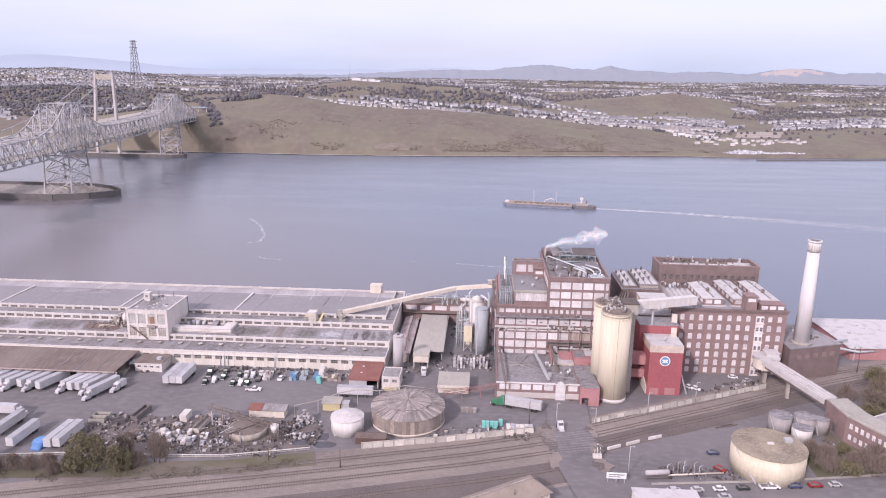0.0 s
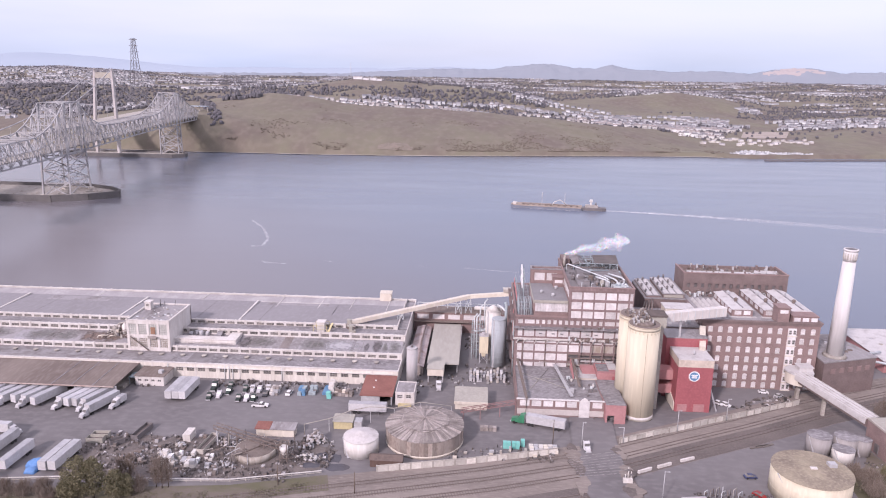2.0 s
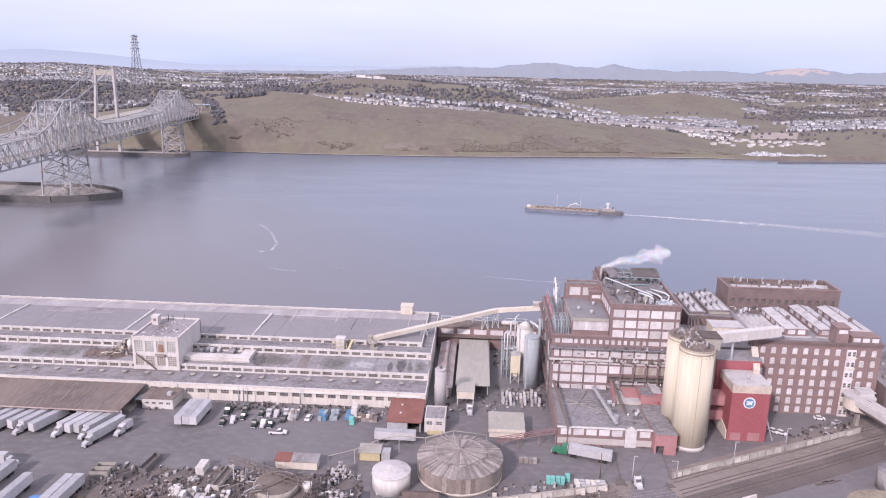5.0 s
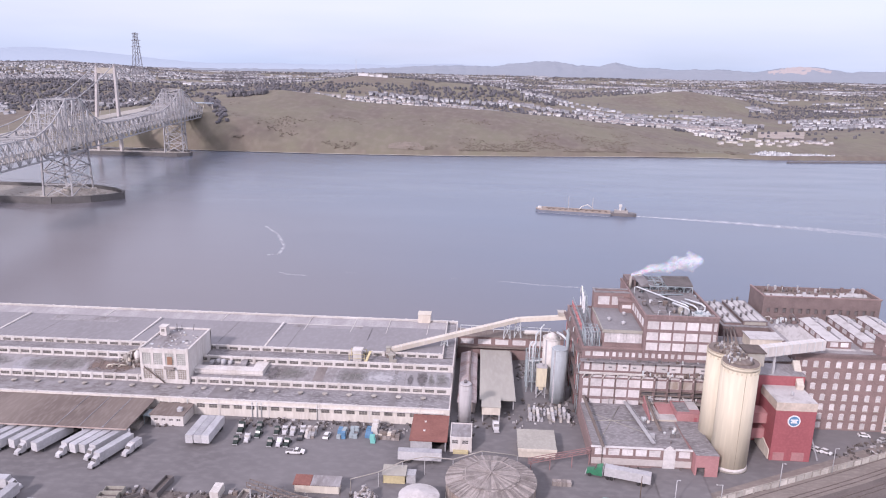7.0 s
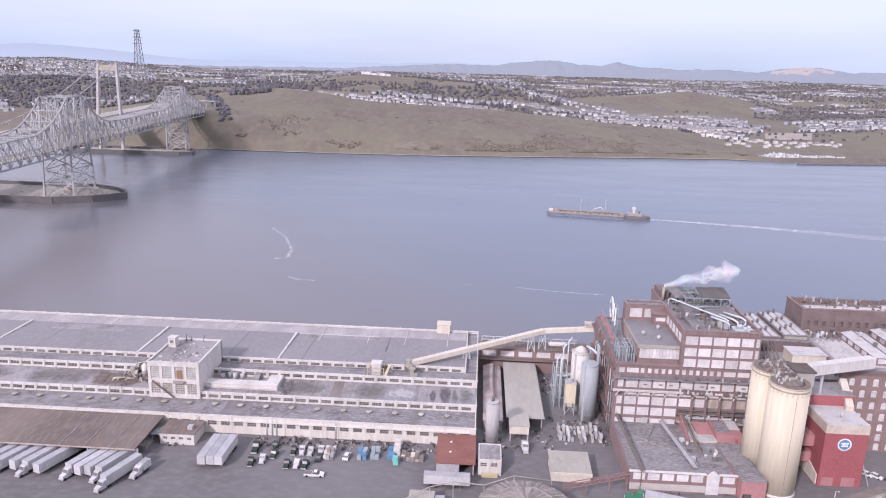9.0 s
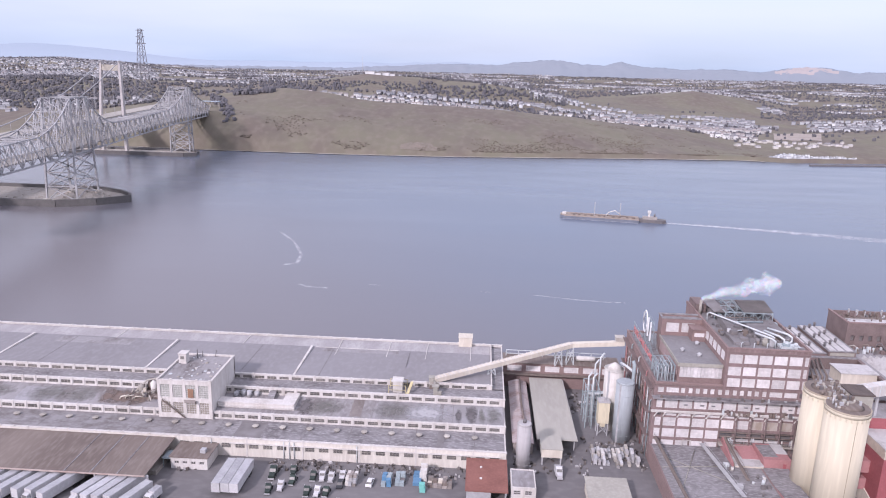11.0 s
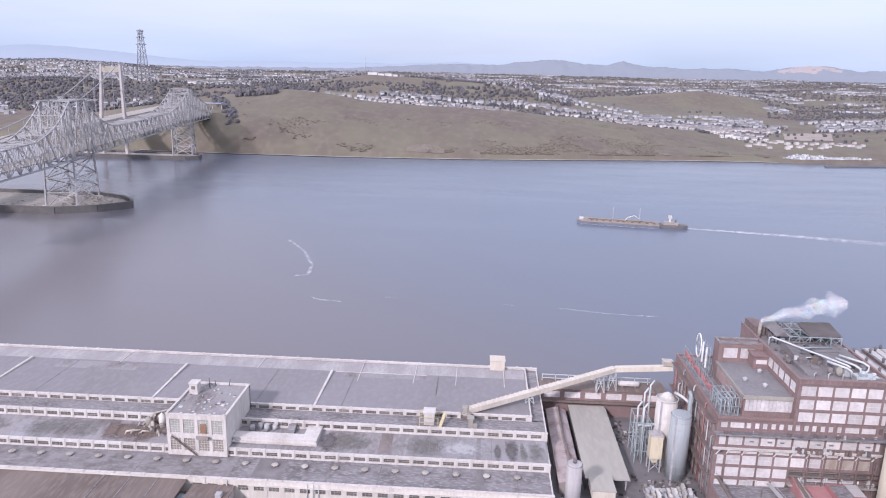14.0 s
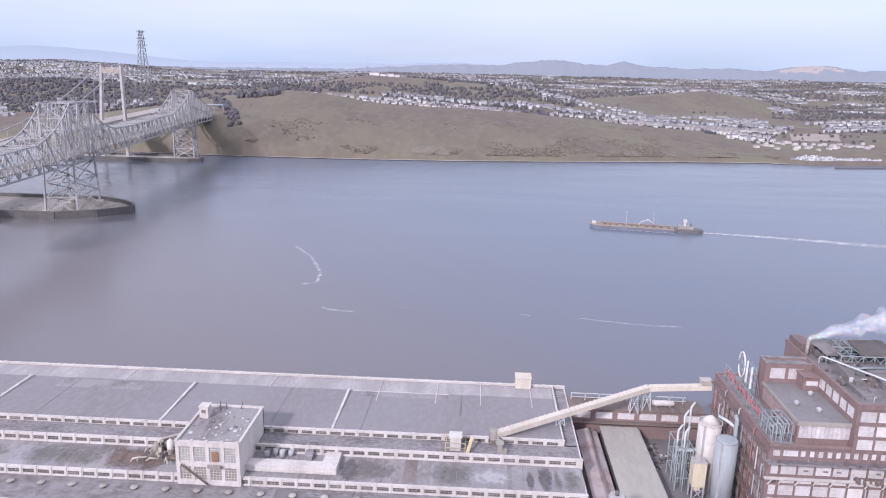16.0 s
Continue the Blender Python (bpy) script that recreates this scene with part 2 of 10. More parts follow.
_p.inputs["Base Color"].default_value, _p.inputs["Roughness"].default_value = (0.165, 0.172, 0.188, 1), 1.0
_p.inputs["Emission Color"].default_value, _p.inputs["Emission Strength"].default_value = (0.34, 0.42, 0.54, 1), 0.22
# stronger emission stands for thicker haze on the farther range
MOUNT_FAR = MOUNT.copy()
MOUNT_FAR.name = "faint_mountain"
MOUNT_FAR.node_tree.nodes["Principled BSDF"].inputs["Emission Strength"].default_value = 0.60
# pinkish quarry rock, with the same emitted haze
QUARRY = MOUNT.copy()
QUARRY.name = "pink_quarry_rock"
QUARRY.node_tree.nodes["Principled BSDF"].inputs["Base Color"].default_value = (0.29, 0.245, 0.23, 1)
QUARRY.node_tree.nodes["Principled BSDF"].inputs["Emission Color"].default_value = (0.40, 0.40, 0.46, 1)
CHIMW = mat("white_chimney_render", (0.60, 0.585, 0.58), (0.52, 0.49, 0.48), 0.12, 1.0, 0.75, streak=(1, 1, 0.1))


def water_material():
    m = bpy.data.materials.new("silty_water")
    m.use_nodes = True
    n, l = m.node_tree.nodes, m.node_tree.links
    p = n["Principled BSDF"]
    geo = n.new("ShaderNodeNewGeometry")
    mapping = n.new("ShaderNodeMapping")
    mapping.inputs["Scale"].default_value = (0.6, 1.0, 1.0)
    big = n.new("ShaderNodeTexNoise")
    big.inputs["Scale"].default_value, big.inputs["Detail"].default_value = 0.004, 4.0
    wave = n.new("ShaderNodeTexNoise")
    wave.inputs["Scale"].default_value, wave.inputs["Detail"].default_value = 0.5, 6.0
    l.new(geo.outputs["Position"], mapping.inputs["Vector"])
    l.new(mapping.outputs["Vector"], big.inputs["Vector"])
    l.new(mapping.outputs["Vector"], wave.inputs["Vector"])
    mix = n.new("ShaderNodeMix")
    mix.data_type = "RGBA"
    mix.inputs["A"].default_value, mix.inputs["B"].default_value = (0.14, 0.148, 0.18, 1), (0.105, 0.145, 0.212, 1)
    l.new(big.outputs["Fac"], mix.inputs["Factor"])
    # more silt towards the near shore
    slant = n.new("ShaderNodeVectorMath")
    slant.operation = "DOT_PRODUCT"
    slant.inputs[1].default_value = (1.1, 1.0, 0.0)
    silt = n.new("ShaderNodeMapRange")
    silt.interpolation_type = "SMOOTHSTEP"
    silt.inputs["From Min"].default_value, silt.inputs["From Max"].default_value = 130, 620
    silt.inputs["To Min"].default_value, silt.inputs["To Max"].default_value = 0.85, 0.0
    warm = n.new("ShaderNodeMix")
    warm.data_type = "RGBA"
    warm.inputs["B"].default_value = (0.185, 0.165, 0.168, 1)
    l.new(geo.outputs["Position"], slant.inputs[0])
    l.new(slant.outputs["Value"], silt.inputs["Value"])
    l.new(silt.outputs["Result"], warm.inputs["Factor"])
    l.new(mix.outputs["Result"], warm.inputs["A"])
    l.new(warm.outputs["Result"], p.inputs["Base Color"])
    b = n.new("ShaderNodeBump")
    b.inputs["Strength"].default_value, b.inputs["Distance"].default_value = 0.22, 0.25
    l.new(wave.outputs["Fac"], b.inputs["Height"])
    l.new(b.outputs["Normal"], p.inputs["Normal"])
    wind = n.new("ShaderNodeTexNoise")
    wind.inputs["Scale"].default_value, wind.inputs["Detail"].default_value = 0.02, 5.0
    wmap = n.new("ShaderNodeMapping")
    wmap.inputs["Scale"].default_value = (0.35, 1.6, 1.0)
    wr_ = n.new("ShaderNodeMapRange")
    wr_.inputs["From Min"].default_value, wr_.inputs["From Max"].default_value = 0.3, 0.7
    wr_.inputs["To Min"].default_value, wr_.inputs["To Max"].default_value = 0.19, 0.25
    l.new(geo.outputs["Position"], wmap.inputs["Vector"])
    l.new(wmap.outputs["Vector"], wind.inputs["Vector"])
    l.new(wind.outputs["Fac"], wr_.inputs["Value"])
    l.new(wr_.outputs["Result"], p.inputs["Roughness"])
    p.inputs["IOR"].default_value = 1.36
    return m


WATER = water_material()


# ---- mesh helpers ----
class Geo:
    """Collects simple solids into one mesh."""

    def __init__(self):
        self.v, self.f, self.m, self.s = [], [], [], []

    def add(self, verts, faces, m=0, smooth=False):
        k = len(self.v)
        self.v += [tuple(p) for p in verts]
        self.f += [tuple(i + k for i in f) for f in faces]
        self.m += [m] * len(faces)
        self.s += [smooth] * len(faces)
        return self

    def box(self, x0, x1, y0, y1, z0, z1, m=0):
        v = [(x, y, z) for z in (z0, z1) for x, y in ((x0, y0), (x1, y0), (x1, y1), (x0, y1))]
        return self.add(v, [(3, 2, 1, 0), (4, 5, 6, 7), (0, 1, 5, 4), (1, 2, 6, 5), (2, 3, 7, 6), (3, 0, 4, 7)], m)

    def prism(self, pts, z0, z1, m=0):
        n = len(pts)
        lo = z0 if isinstance(z0, (list, tuple)) else [z0] * n
        hi = z1 if isinstance(z1, (list, tuple)) else [z1] * n
        v = [(p[0], p[1], a) for p, a in zip(pts, lo)] + [(p[0], p[1], a) for p, a in zip(pts, hi)]
        f = [tuple(range(n - 1, -1, -1)), tuple(range(n, 2 * n))] + [(i, (i + 1) % n, n + (i + 1) % n, n + i) for i in range(n)]
        return self.add(v, f, m)

    def cyl(self, x, y, z0, z1, r0, r1=None, n=20, m=0, smooth=True, cap=None):
        r1 = r0 if r1 is None else r1
        ring = [(math.cos(2 * math.pi * i / n), math.sin(2 * math.pi * i / n)) for i in range(n)]
        v = [(x + r0 * c, y + r0 * s, z0) for c, s in ring] + [(x + r1 * c, y + r1 * s, z1) for c, s in ring]
        self.add(v, [(i, (i + 1) % n, n + (i + 1) % n, n + i) for i in range(n)] + [tuple(range(n - 1, -1, -1)), tuple(range(n, 2 * n))], m, smooth)
        self.s[-2:] = [False, False]
        if cap is not None:
            self.m[-1] = cap
        return self

    def cone(self, x, y, z0, z1, r, n=20, m=0):
        v = [(x + r * math.cos(2 * math.pi * i / n), y + r * math.sin(2 * math.pi * i / n), z0) for i in range(n)] + [(x, y, z1)]
        return self.add(v, [(i, (i + 1) % n, n) for i in range(n)], m)

    def beam(self, p, q, w, h=None, m=0):
        p, q = Vector(p), Vector(q)
        d = (q - p).normalized()
        side = d.cross(Vector((0, 0, 1)))
        side = Vector((1, 0, 0)) if side.length < 1e-4 else side.normalized()
        up = side.cross(d)
        side, up = side * w / 2, up * (h or w) / 2
        v = [a + s * side + t * up for a in (p, q) for s, t in ((-1, -1), (1, -1), (1, 1), (-1, 1))]
        return self.add(v, [(3, 2, 1, 0), (4, 5, 6, 7), (0, 1, 5, 4), (1, 2, 6, 5), (2, 3, 7, 6), (3, 0, 4, 7)], m)

    def tube(self, pts, r, n=8, m=0):
        pts = [Vector(p) for p in pts]
        rings = []
        for i, p in enumerate(pts):
            d = (pts[min(i + 1, len(pts) - 1)] - pts[max(i - 1, 0)]).normalized()
            s = d.cross(Vector((0, 0, 1)))
            s = Vector((1, 0, 0)) if s.length < 1e-4 else s.normalized()
            u = s.cross(d)
            rr = r[i] if isinstance(r, (list, tuple)) else r
            rings += [p + rr * (math.cos(2 * math.pi * k / n) * s + math.sin(2 * math.pi * k / n) * u) for k in range(n)]
        f = [(a * n + k, a * n + (k + 1) % n, (a + 1) * n + (k + 1) % n, (a + 1) * n + k) for a in range(len(pts) - 1) for k in range(n)]
        f += [tuple(range(n - 1, -1, -1)), tuple((len(pts) - 1) * n + k for k in range(n))]
        return self.add(rings, f, m, True)

    def gable(self, x0, x1, y0, y1, z0, z1, along="x", m=0, over=0.0):
        """A pitched roof as a closed solid."""
        if along == "x":
            c = (y0 + y1) / 2
            v = [(x0 - over, y0 - over, z0), (x1 + over, y0 - over, z0), (x1 + over, y1 + over, z0), (x0 - over, y1 + over, z0), (x0 - over, c, z1), (x1 + over, c, z1)]
            f = [(3, 2, 1, 0), (0, 1, 5, 4), (2, 3, 4, 5), (1, 2, 5), (3, 0, 4)]
        else:
            c = (x0 + x1) / 2
            v = [(x0 - over, y0 - over, z0), (x1 + over, y0 - over, z0), (x1 + over, y1 + over, z0), (x0 - over, y1 + over, z0), (c, y0 - over, z1), (c, y1 + over, z1)]
            f = [(3, 2, 1, 0), (0, 1, 4), (1, 2, 5, 4), (2, 3, 5), (3, 0, 4, 5)]
        return self.add(v, f, m)

    def mesh(self, name, mats, origin=(0, 0, 0)):
        me = bpy.data.meshes.new(name)
        o = Vector(origin)
        me.from_pydata([(p[0] - o.x, p[1] - o.y, p[2] - o.z) for p in self.v], [], self.f)
        for material in mats if isinstance(mats, (list, tuple)) else [mats]:
            me.materials.append(material)
        me.polygons.foreach_set("material_index", self.m)
        me.polygons.foreach_set("use_smooth", self.s)
        me.update()
        return me


def thing(name, loc, label, category, group="", kind=""):
    ob = new(name)
    ob.location = loc
    ob.empty_display_size = 0.5
    return tagged(ob, label, category, group, kind)


def base_of(ob):
    """The world place of a thing or part that is not turned."""
    p = Vector(ob.location)
    while ob.parent:
        ob = ob.parent
        p += Vector(ob.location)
    return p


def part(name, geo, mats, parent, label=""):
    """One mesh under a thing or part; geo is in world metres."""
    ob = new(name, geo.mesh(name, mats, base_of(parent)))
    ob.parent = parent
    return tagged(ob, label)


def piece(name, mesh, parent, loc, rz=0.0, label=""):
    """A repeat that shares a mesh; loc in world metres."""
    ob = new(name, mesh)
    ob.parent = parent
    ob.location = Vector(loc) - base_of(parent)
    ob.rotation_euler = (0, 0, radians(rz))
    return tagged(ob, label)


def solo(name, geo, mats, label, category, kind="", origin=(0, 0, 0), group=""):
    ob = new(name, geo.mesh(name, mats, origin))
    ob.location = origin
    return tagged(ob, label, category, group, kind)


def plate(g, us, zs, solid, at, depth, face="-y", m=0):
    """One connected slab on the breaks us and zs; the cells for which solid(i, j) fails stay open."""
    sign = -1 if face[0] == "-" else 1
    index, faces = {}, []

    def corner(i, j, back):
        key = (i, j, back)
        if key not in index:
            d = at - sign * depth if back else at
            index[key] = len(index), ((us[i], d, zs[j]) if face[1] == "y" else (d, us[i], zs[j]))
        return index[key][0]

    nu, nz = len(us) - 1, len(zs) - 1
    filled = lambda i, j: 0 <= i < nu and 0 <= j < nz and solid(i, j)
    for i in range(nu):
        for j in range(nz):
            if not filled(i, j):
                continue
            for back in (False, True):
                faces.append((corner(i, j, back), corner(i + 1, j, back), corner(i + 1, j + 1, back), corner(i, j + 1, back)))
            for (di, dj), (p, q) in (((-1, 0), ((i, j), (i, j + 1))), ((1, 0), ((i + 1, j), (i + 1, j + 1))), ((0, -1), ((i, j), (i + 1, j))), ((0, 1), ((i, j + 1), (i + 1, j + 1)))):
                if not filled(i + di, j + dj):
                    faces.append((corner(*p, False), corner(*q, False), corner(*q, True), corner(*p, True)))
    verts = [p for _, p in sorted(index.values())]
    g.add(verts, faces, m)


def window_meshes(w, h, nx, nz, pane, frame_mat, bar=0.07, frame_w=0.1):
    """A window that faces -y, origin at its centre on the wall's face: the frame with its bars, and the pane."""
    us, zs = [-w / 2], [-h / 2]
    for breaks, size, n in ((us, w, nx), (zs, h, nz)):
        for i in range(n + 1):
            c = -size / 2 + size * i / n
            lo, hi = (c, c + frame_w) if i == 0 else (c - frame_w, c) if i == n else (c - bar / 2, c + bar / 2)
            breaks += [hi] if i == 0 else [lo, hi]
    g = Geo()
    plate(g, us, zs, lambda i, j: i % 2 == 0 or j % 2 == 0, 0.05, 0.14)
    p = Geo().box(-w / 2 + 0.02, w / 2 - 0.02, 0.115, 0.14, -h / 2 + 0.02, h / 2 - 0.02)
    return g.mesh("window", frame_mat), p.mesh("pane", pane)


def set_window(meshes, parent, loc, rz=0.0):
    w = piece("window", meshes[0], parent, loc, rz)
    pane = new("pane", meshes[1])
    pane.parent = w
    return w


def wall_grid(g, face, at, u0, u1, z0, z1, rows, cols, depth=0.4, m=0):
    """A wall with real openings. face: the way it looks (-y, +y, -x, +x); rows and cols: the openings."""
    us = [u0] + [u for c in sorted(cols) for u in c] + [u1]
    zs = [z0] + [z for r in sorted(rows) for z in r] + [z1]
    plate(g, us, zs, lambda i, j: i % 2 == 0 or j % 2 == 0, at, depth, face, m)


def glaze(parent, meshes, face, at, rows, cols, inset=0.12, keep=None):
    """Sets a window into every opening of a wall_grid."""
    sign = -1 if face[0] == "-" else 1
    rz = {"-y": 0, "+y": 180, "-x": -90, "+x": 90}[face]
    for i, (lo, hi) in enumerate(rows):
        for j, (a, b) in enumerate(cols):
            if keep and not keep(i, j):
                continue
            c, z, p = (a + b) / 2, (lo + hi) / 2, at - sign * inset
            set_window(meshes, parent, (c, p, z) if face[1] == "y" else (p, c, z), rz)


def openings(start, end, count, width):
    """count openings of that width at even pitch between start and end."""
    pitch = (end - start) / count
    return [(start + pitch * (i + 0.5) - width / 2, start + pitch * (i + 0.5) + width / 2) for i in range(count)]


def clutter(name, count, x0, x1, y0, y1, z, parent, s0=0.2, s1=0.7, h0=0.2, h1=1.2, seed=1, mats=None):
    """Small boxes and cowls of roof or yard equipment, each a part of its own."""
    rng = random.Random(seed)
    for _ in range(count):
        x, y, s, h = rng.uniform(x0, x1), rng.uniform(y0, y1), rng.uniform(s0, s1), rng.uniform(h0, h1)
        q = Geo()
        if rng.random() < 0.35:
            q.cyl(x, y, z, z + h, s * 0.7, s * 0.7, 10)
        else:
            q.box(x - s, x + s, y - s * rng.uniform(0.5, 1), y + s * rng.uniform(0.5, 1), z, z + h)
        part(name, q, rng.choice(mats or [STEEL, PIPE, DARK, TANKW, ROOF_BROWN]), parent)


# ---- ground, water and the far shore ----
WZ = -4.0
g = Geo()
near_land = [(-900, -700), (900, -700), (900, 330), (400, 330), (260, 322), (150, 318), (60, 316), (12, 312), (-32, 316.4), (-420, 316.4), (-900, 300)]
g.prism(near_land, -9, 0)
solo("ground", g, ASPHALT, "worn grey asphalt yard of the refinery", "ground", "structure")
g = Geo()
g.add([(-6500, -6500, WZ), (6500, -6500, WZ), (6500, 6500, WZ), (-6500, 6500, WZ)], [(0, 1, 2, 3)])
solo("water", g, WATER, "silty grey-brown strait with fine ripples", "water", "structure")

# heights of the far shore, by bearing (x over y from the middle of the path) and by distance
OX, OY = -25.0, 40.0
BEAR = [-0.80, -0.60, -0.45, -0.39, -0.33, -0.29, -0.23, -0.17, -0.06, 0.03, 0.11, 0.19, 0.27, 0.33, 0.40, 0.53, 0.75]
SHORE = [1120, 975, 965, 962, 962, 962, 962, 966, 976, 992, 1008, 1026, 1040, 1048, 1036, 1066, 1120]
RIDGE = [20, 22, 46, 57, 64, 72, 67, 54, 45, 41, 32, 20, 10, 0, 1.5, 12, 15]
BACK = [28, 30, 36, 40, 46, 52, 50, 44, 34, 30, 22, 10, 4, 2, 2, 10, 12]
BANK = [6, 7, 38, 45, 34, 22, 19, 15, 12, 11, 9, 6, 3, -1, -7, -4, 2]
HEIGHTS = [50, 62, 58, 56, 60, 66, 74, 93, 82, 72, 44, 26, 22, 14, 6, 22, 25]
SECOND = [52, 58, 58, 58, 60, 60, 64, 66, 60, 46, 26, 47, 63, 48, 12, 28, 32]
PLAIN = [88, 104, 76, 62, 62, 62, 63, 64, 64, 62, 58, 54, 50, 52, 56, 60, 62]
RISE = [96, 112, 86, 76, 78, 80, 80, 84, 86, 86, 86, 86, 86, 88, 90, 90, 90]


def land(x, y):
    """The height of the land beyond the strait."""
    dy = max(y - OY, 1.0)
    u = (x - OX) / dy
    at = lambda table: float(np.interp(u, BEAR, table))
    s = at(SHORE)
    far = math.sqrt(1 + u * u)
    stops = [(s, WZ - 2), (s + 12, WZ + 6 + max(0, at(BANK) - 20) * 0.7), (s + 55, at(BANK)), (s + 300, at(RIDGE)), (s + 430, at(BACK)), (1900, at(HEIGHTS)), (2240, at(SECOND)), (3100, at(PLAIN)), (4550 / far, at(RISE)), (4900 / far, 60)]
    if dy <= s:
        return WZ - 6
    for (a, za), (b, zb) in zip(stops, stops[1:]):
        if dy <= b:
            k = (dy - a) / (b - a)
            k = k ** 0.8 if a in (s + 12, s + 55) else k * k * (3 - 2 * k)
            z = za + (zb - za) * k
            break
    else:
        z = 40
    rough = min(1.0, (dy - s) / 150)
    z += rough * (4.0 * noise.noise((x / 170, y / 170, 0.3)) + 1.5 * noise.noise((x / 45, y / 45, 1.7)))
    return z


g = Geo()
us = np.linspace(-0.80, 0.75, 230)
ds = np.concatenate([np.linspace(955, 1480, 75), np.linspace(1500, 2400, 60), np.linspace(2430, 4600, 45)])
rows_ = []
for d in ds:
    for u in us:
        f = 1.0 if d < 3000 else 1.0 + (1 / math.sqrt(1 + u * u) - 1) * min(1, (d - 3000) / 1400)
        y = OY + d * f
        x = OX + u * (y - OY)
        rows_.append((x, y, land(x, y)))
n_u = len(us)
g.add(rows_, [(a * n_u + b, a * n_u + b + 1, (a + 1) * n_u + b + 1, (a + 1) * n_u + b) for a in range(len(ds) - 1) for b in range(n_u - 1)], 0, True)
solo("far_shore_ground", g, HILL, "olive-green winter grass hills beyond the strait", "hills", "structure")

# mountains on the skyline
SKY_B = [-0.80, -0.68, -0.63, -0.56, -0.44, -0.32, -0.20, -0.12, -0.06, 0.01, 0.05, 0.085, 0.13, 0.155, 0.176, 0.205, 0.235, 0.26, 0.31, 0.36, 0.41, 0.45, 0.48, 0.53, 0.70]
SKY_Z = [70, 72, 96, 72, 88, 94, 100, 122, 140, 140, 166, 180, 158, 154, 180, 152, 150, 142, 152, 140, 176, 176, 150, 160, 152]
# a fainter range behind
g = Geo()
v = []
for u in np.linspace(-0.80, 0.70, 160):
    far = 4900 / math.sqrt(1 + u * u)
    z = 128 + 62 * math.exp(-((u + 0.62) / 0.13) ** 2) + 14 * noise.noise((u * 9, 8.0, 0)) + 6 * noise.noise((u * 34, 3.0, 0)) + 16 * math.exp(-((u + 0.02) / 0.16) ** 2)
    v += [(OX + u * far, OY + far, 20), (OX + u * far, OY + far, z), (OX + u * (far + 60), OY + far + 60, 20)]
g.add(v, [(a * 3 + b, (a + 1) * 3 + b, (a + 1) * 3 + b + 1, a * 3 + b + 1) for a in range(159) for b in range(2)], 0, True)
solo("backdrop_far_range", g, MOUNT_FAR, "faint far mountains, haze put in as glow", "mountains", "structure")
RIDGES = ((-330, 0.30), (-270, 0.42), (-210, 0.56), (-150, 0.70), (-134, 0.74), (-117, 0.78), (-100, 0.82), (-84, 0.855), (-67, 0.893), (-50, 0.93), (-25, 0.968), (0, 1.0), (40, 0.3))


def mountain(u, dd, share):
    """A point of the range at bearing u, dd metres before its crest line, at that share of the crest's height."""
    far = 4700 / math.sqrt(1 + u * u)
    crest = 110 + (float(np.interp(u, SKY_B, SKY_Z)) - 110) * far / 4540 + 6 * noise.noise((u * 45, 2.0, 0)) + 5 * noise.noise((u * 140, 5.0, 0)) + 2.5 * noise.noise((u * 420, 5.0, 0))
    low = max(0.0, min(1.0, -dd / 60))
    at_ = far + dd + low * (24 * noise.noise((u * 26 + dd * 0.004, dd * 0.006, 3.0)) + 12 * noise.noise((u * 75, dd * 0.012, 8.0)))
    return OX + u * at_, OY + at_, 40 + (crest - 40) * share + low * 14 * noise.noise((u * 60 + dd * 0.007, dd * 0.016, 1.0))


g = Geo()
NK = len(RIDGES)
BEARINGS = np.linspace(-0.80, 0.70, 620)
rock, cut_face = [], []
for a in range(619):
    for b in range(NK - 1):
        u, dd = BEARINGS[a], RIDGES[b][0]
        edge = min((u - 0.376) / 0.02, (0.458 - u) / 0.03, 1.0)
        quarried = edge > 0 and -134 + 30 * (1 - edge) <= dd < -20 - 45 * (1 - edge) and noise.noise((u * 170, dd * 0.03, 6.0)) > -0.32
        (cut_face if quarried else rock).append((a * NK + b, (a + 1) * NK + b, (a + 1) * NK + b + 1, a * NK + b + 1))
g.add([mountain(u, dd, share) for u in BEARINGS for dd, share in RIDGES], rock, 0, True)
g.f += cut_face
g.m += [1] * len(cut_face)
g.s += [False] * len(cut_face)
solo("backdrop_mountains", g, [MOUNT, QUARRY], "blue mountain range with a pale quarry face, haze put in as glow", "mountains", "structure")

# ---- warehouse by the water ----
WX0, WX1 = -262.0, -32.4
DF, CF, BF, AF, FAR = 246.6, 258.8, 270.4, 278.8, 315.8
ware = thing("warehouse", (-140, 280, 0), "long stepped white waterfront warehouse with grey felt roofs", "warehouse")
g = Geo()
band = lambda w: openings(-258.0, WX1 - 1.2, 55, w)
colsD, colsS = band(2.7), band(3.1)
keepD = [c for c in colsD if not (-250 < c[0] < -127)]
for nm, args in (("yard_wall", (DF, WX0, WX1, 0, 5.5, [(2.5, 4.0)], keepD)), ("middle_wall", (CF, WX0, WX1, 4.0, 7.1, [(5.4, 6.55)], colsS)), ("ledge_wall", (BF, WX0, WX1, 7.0, 10.2, [(8.5, 9.65)], colsS)), ("upper_wall", (AF, WX0, WX1 - 4.0, 8.8, 10.9, [(9.45, 10.45)], colsS[:-1]))):
    w_ = Geo()
    wall_grid(w_, "-y", *args)
    part(nm, w_, mat("yard_wall_paint", (0.65, 0.61, 0.56), (0.52, 0.475, 0.425), 0.12, 1.2, 0.85, streak=(1, 1, 0.2)) if nm == "yard_wall" else WHITE, ware)
g.box(WX0, WX1, FAR, FAR + 0.5, -4.5, 10.3)
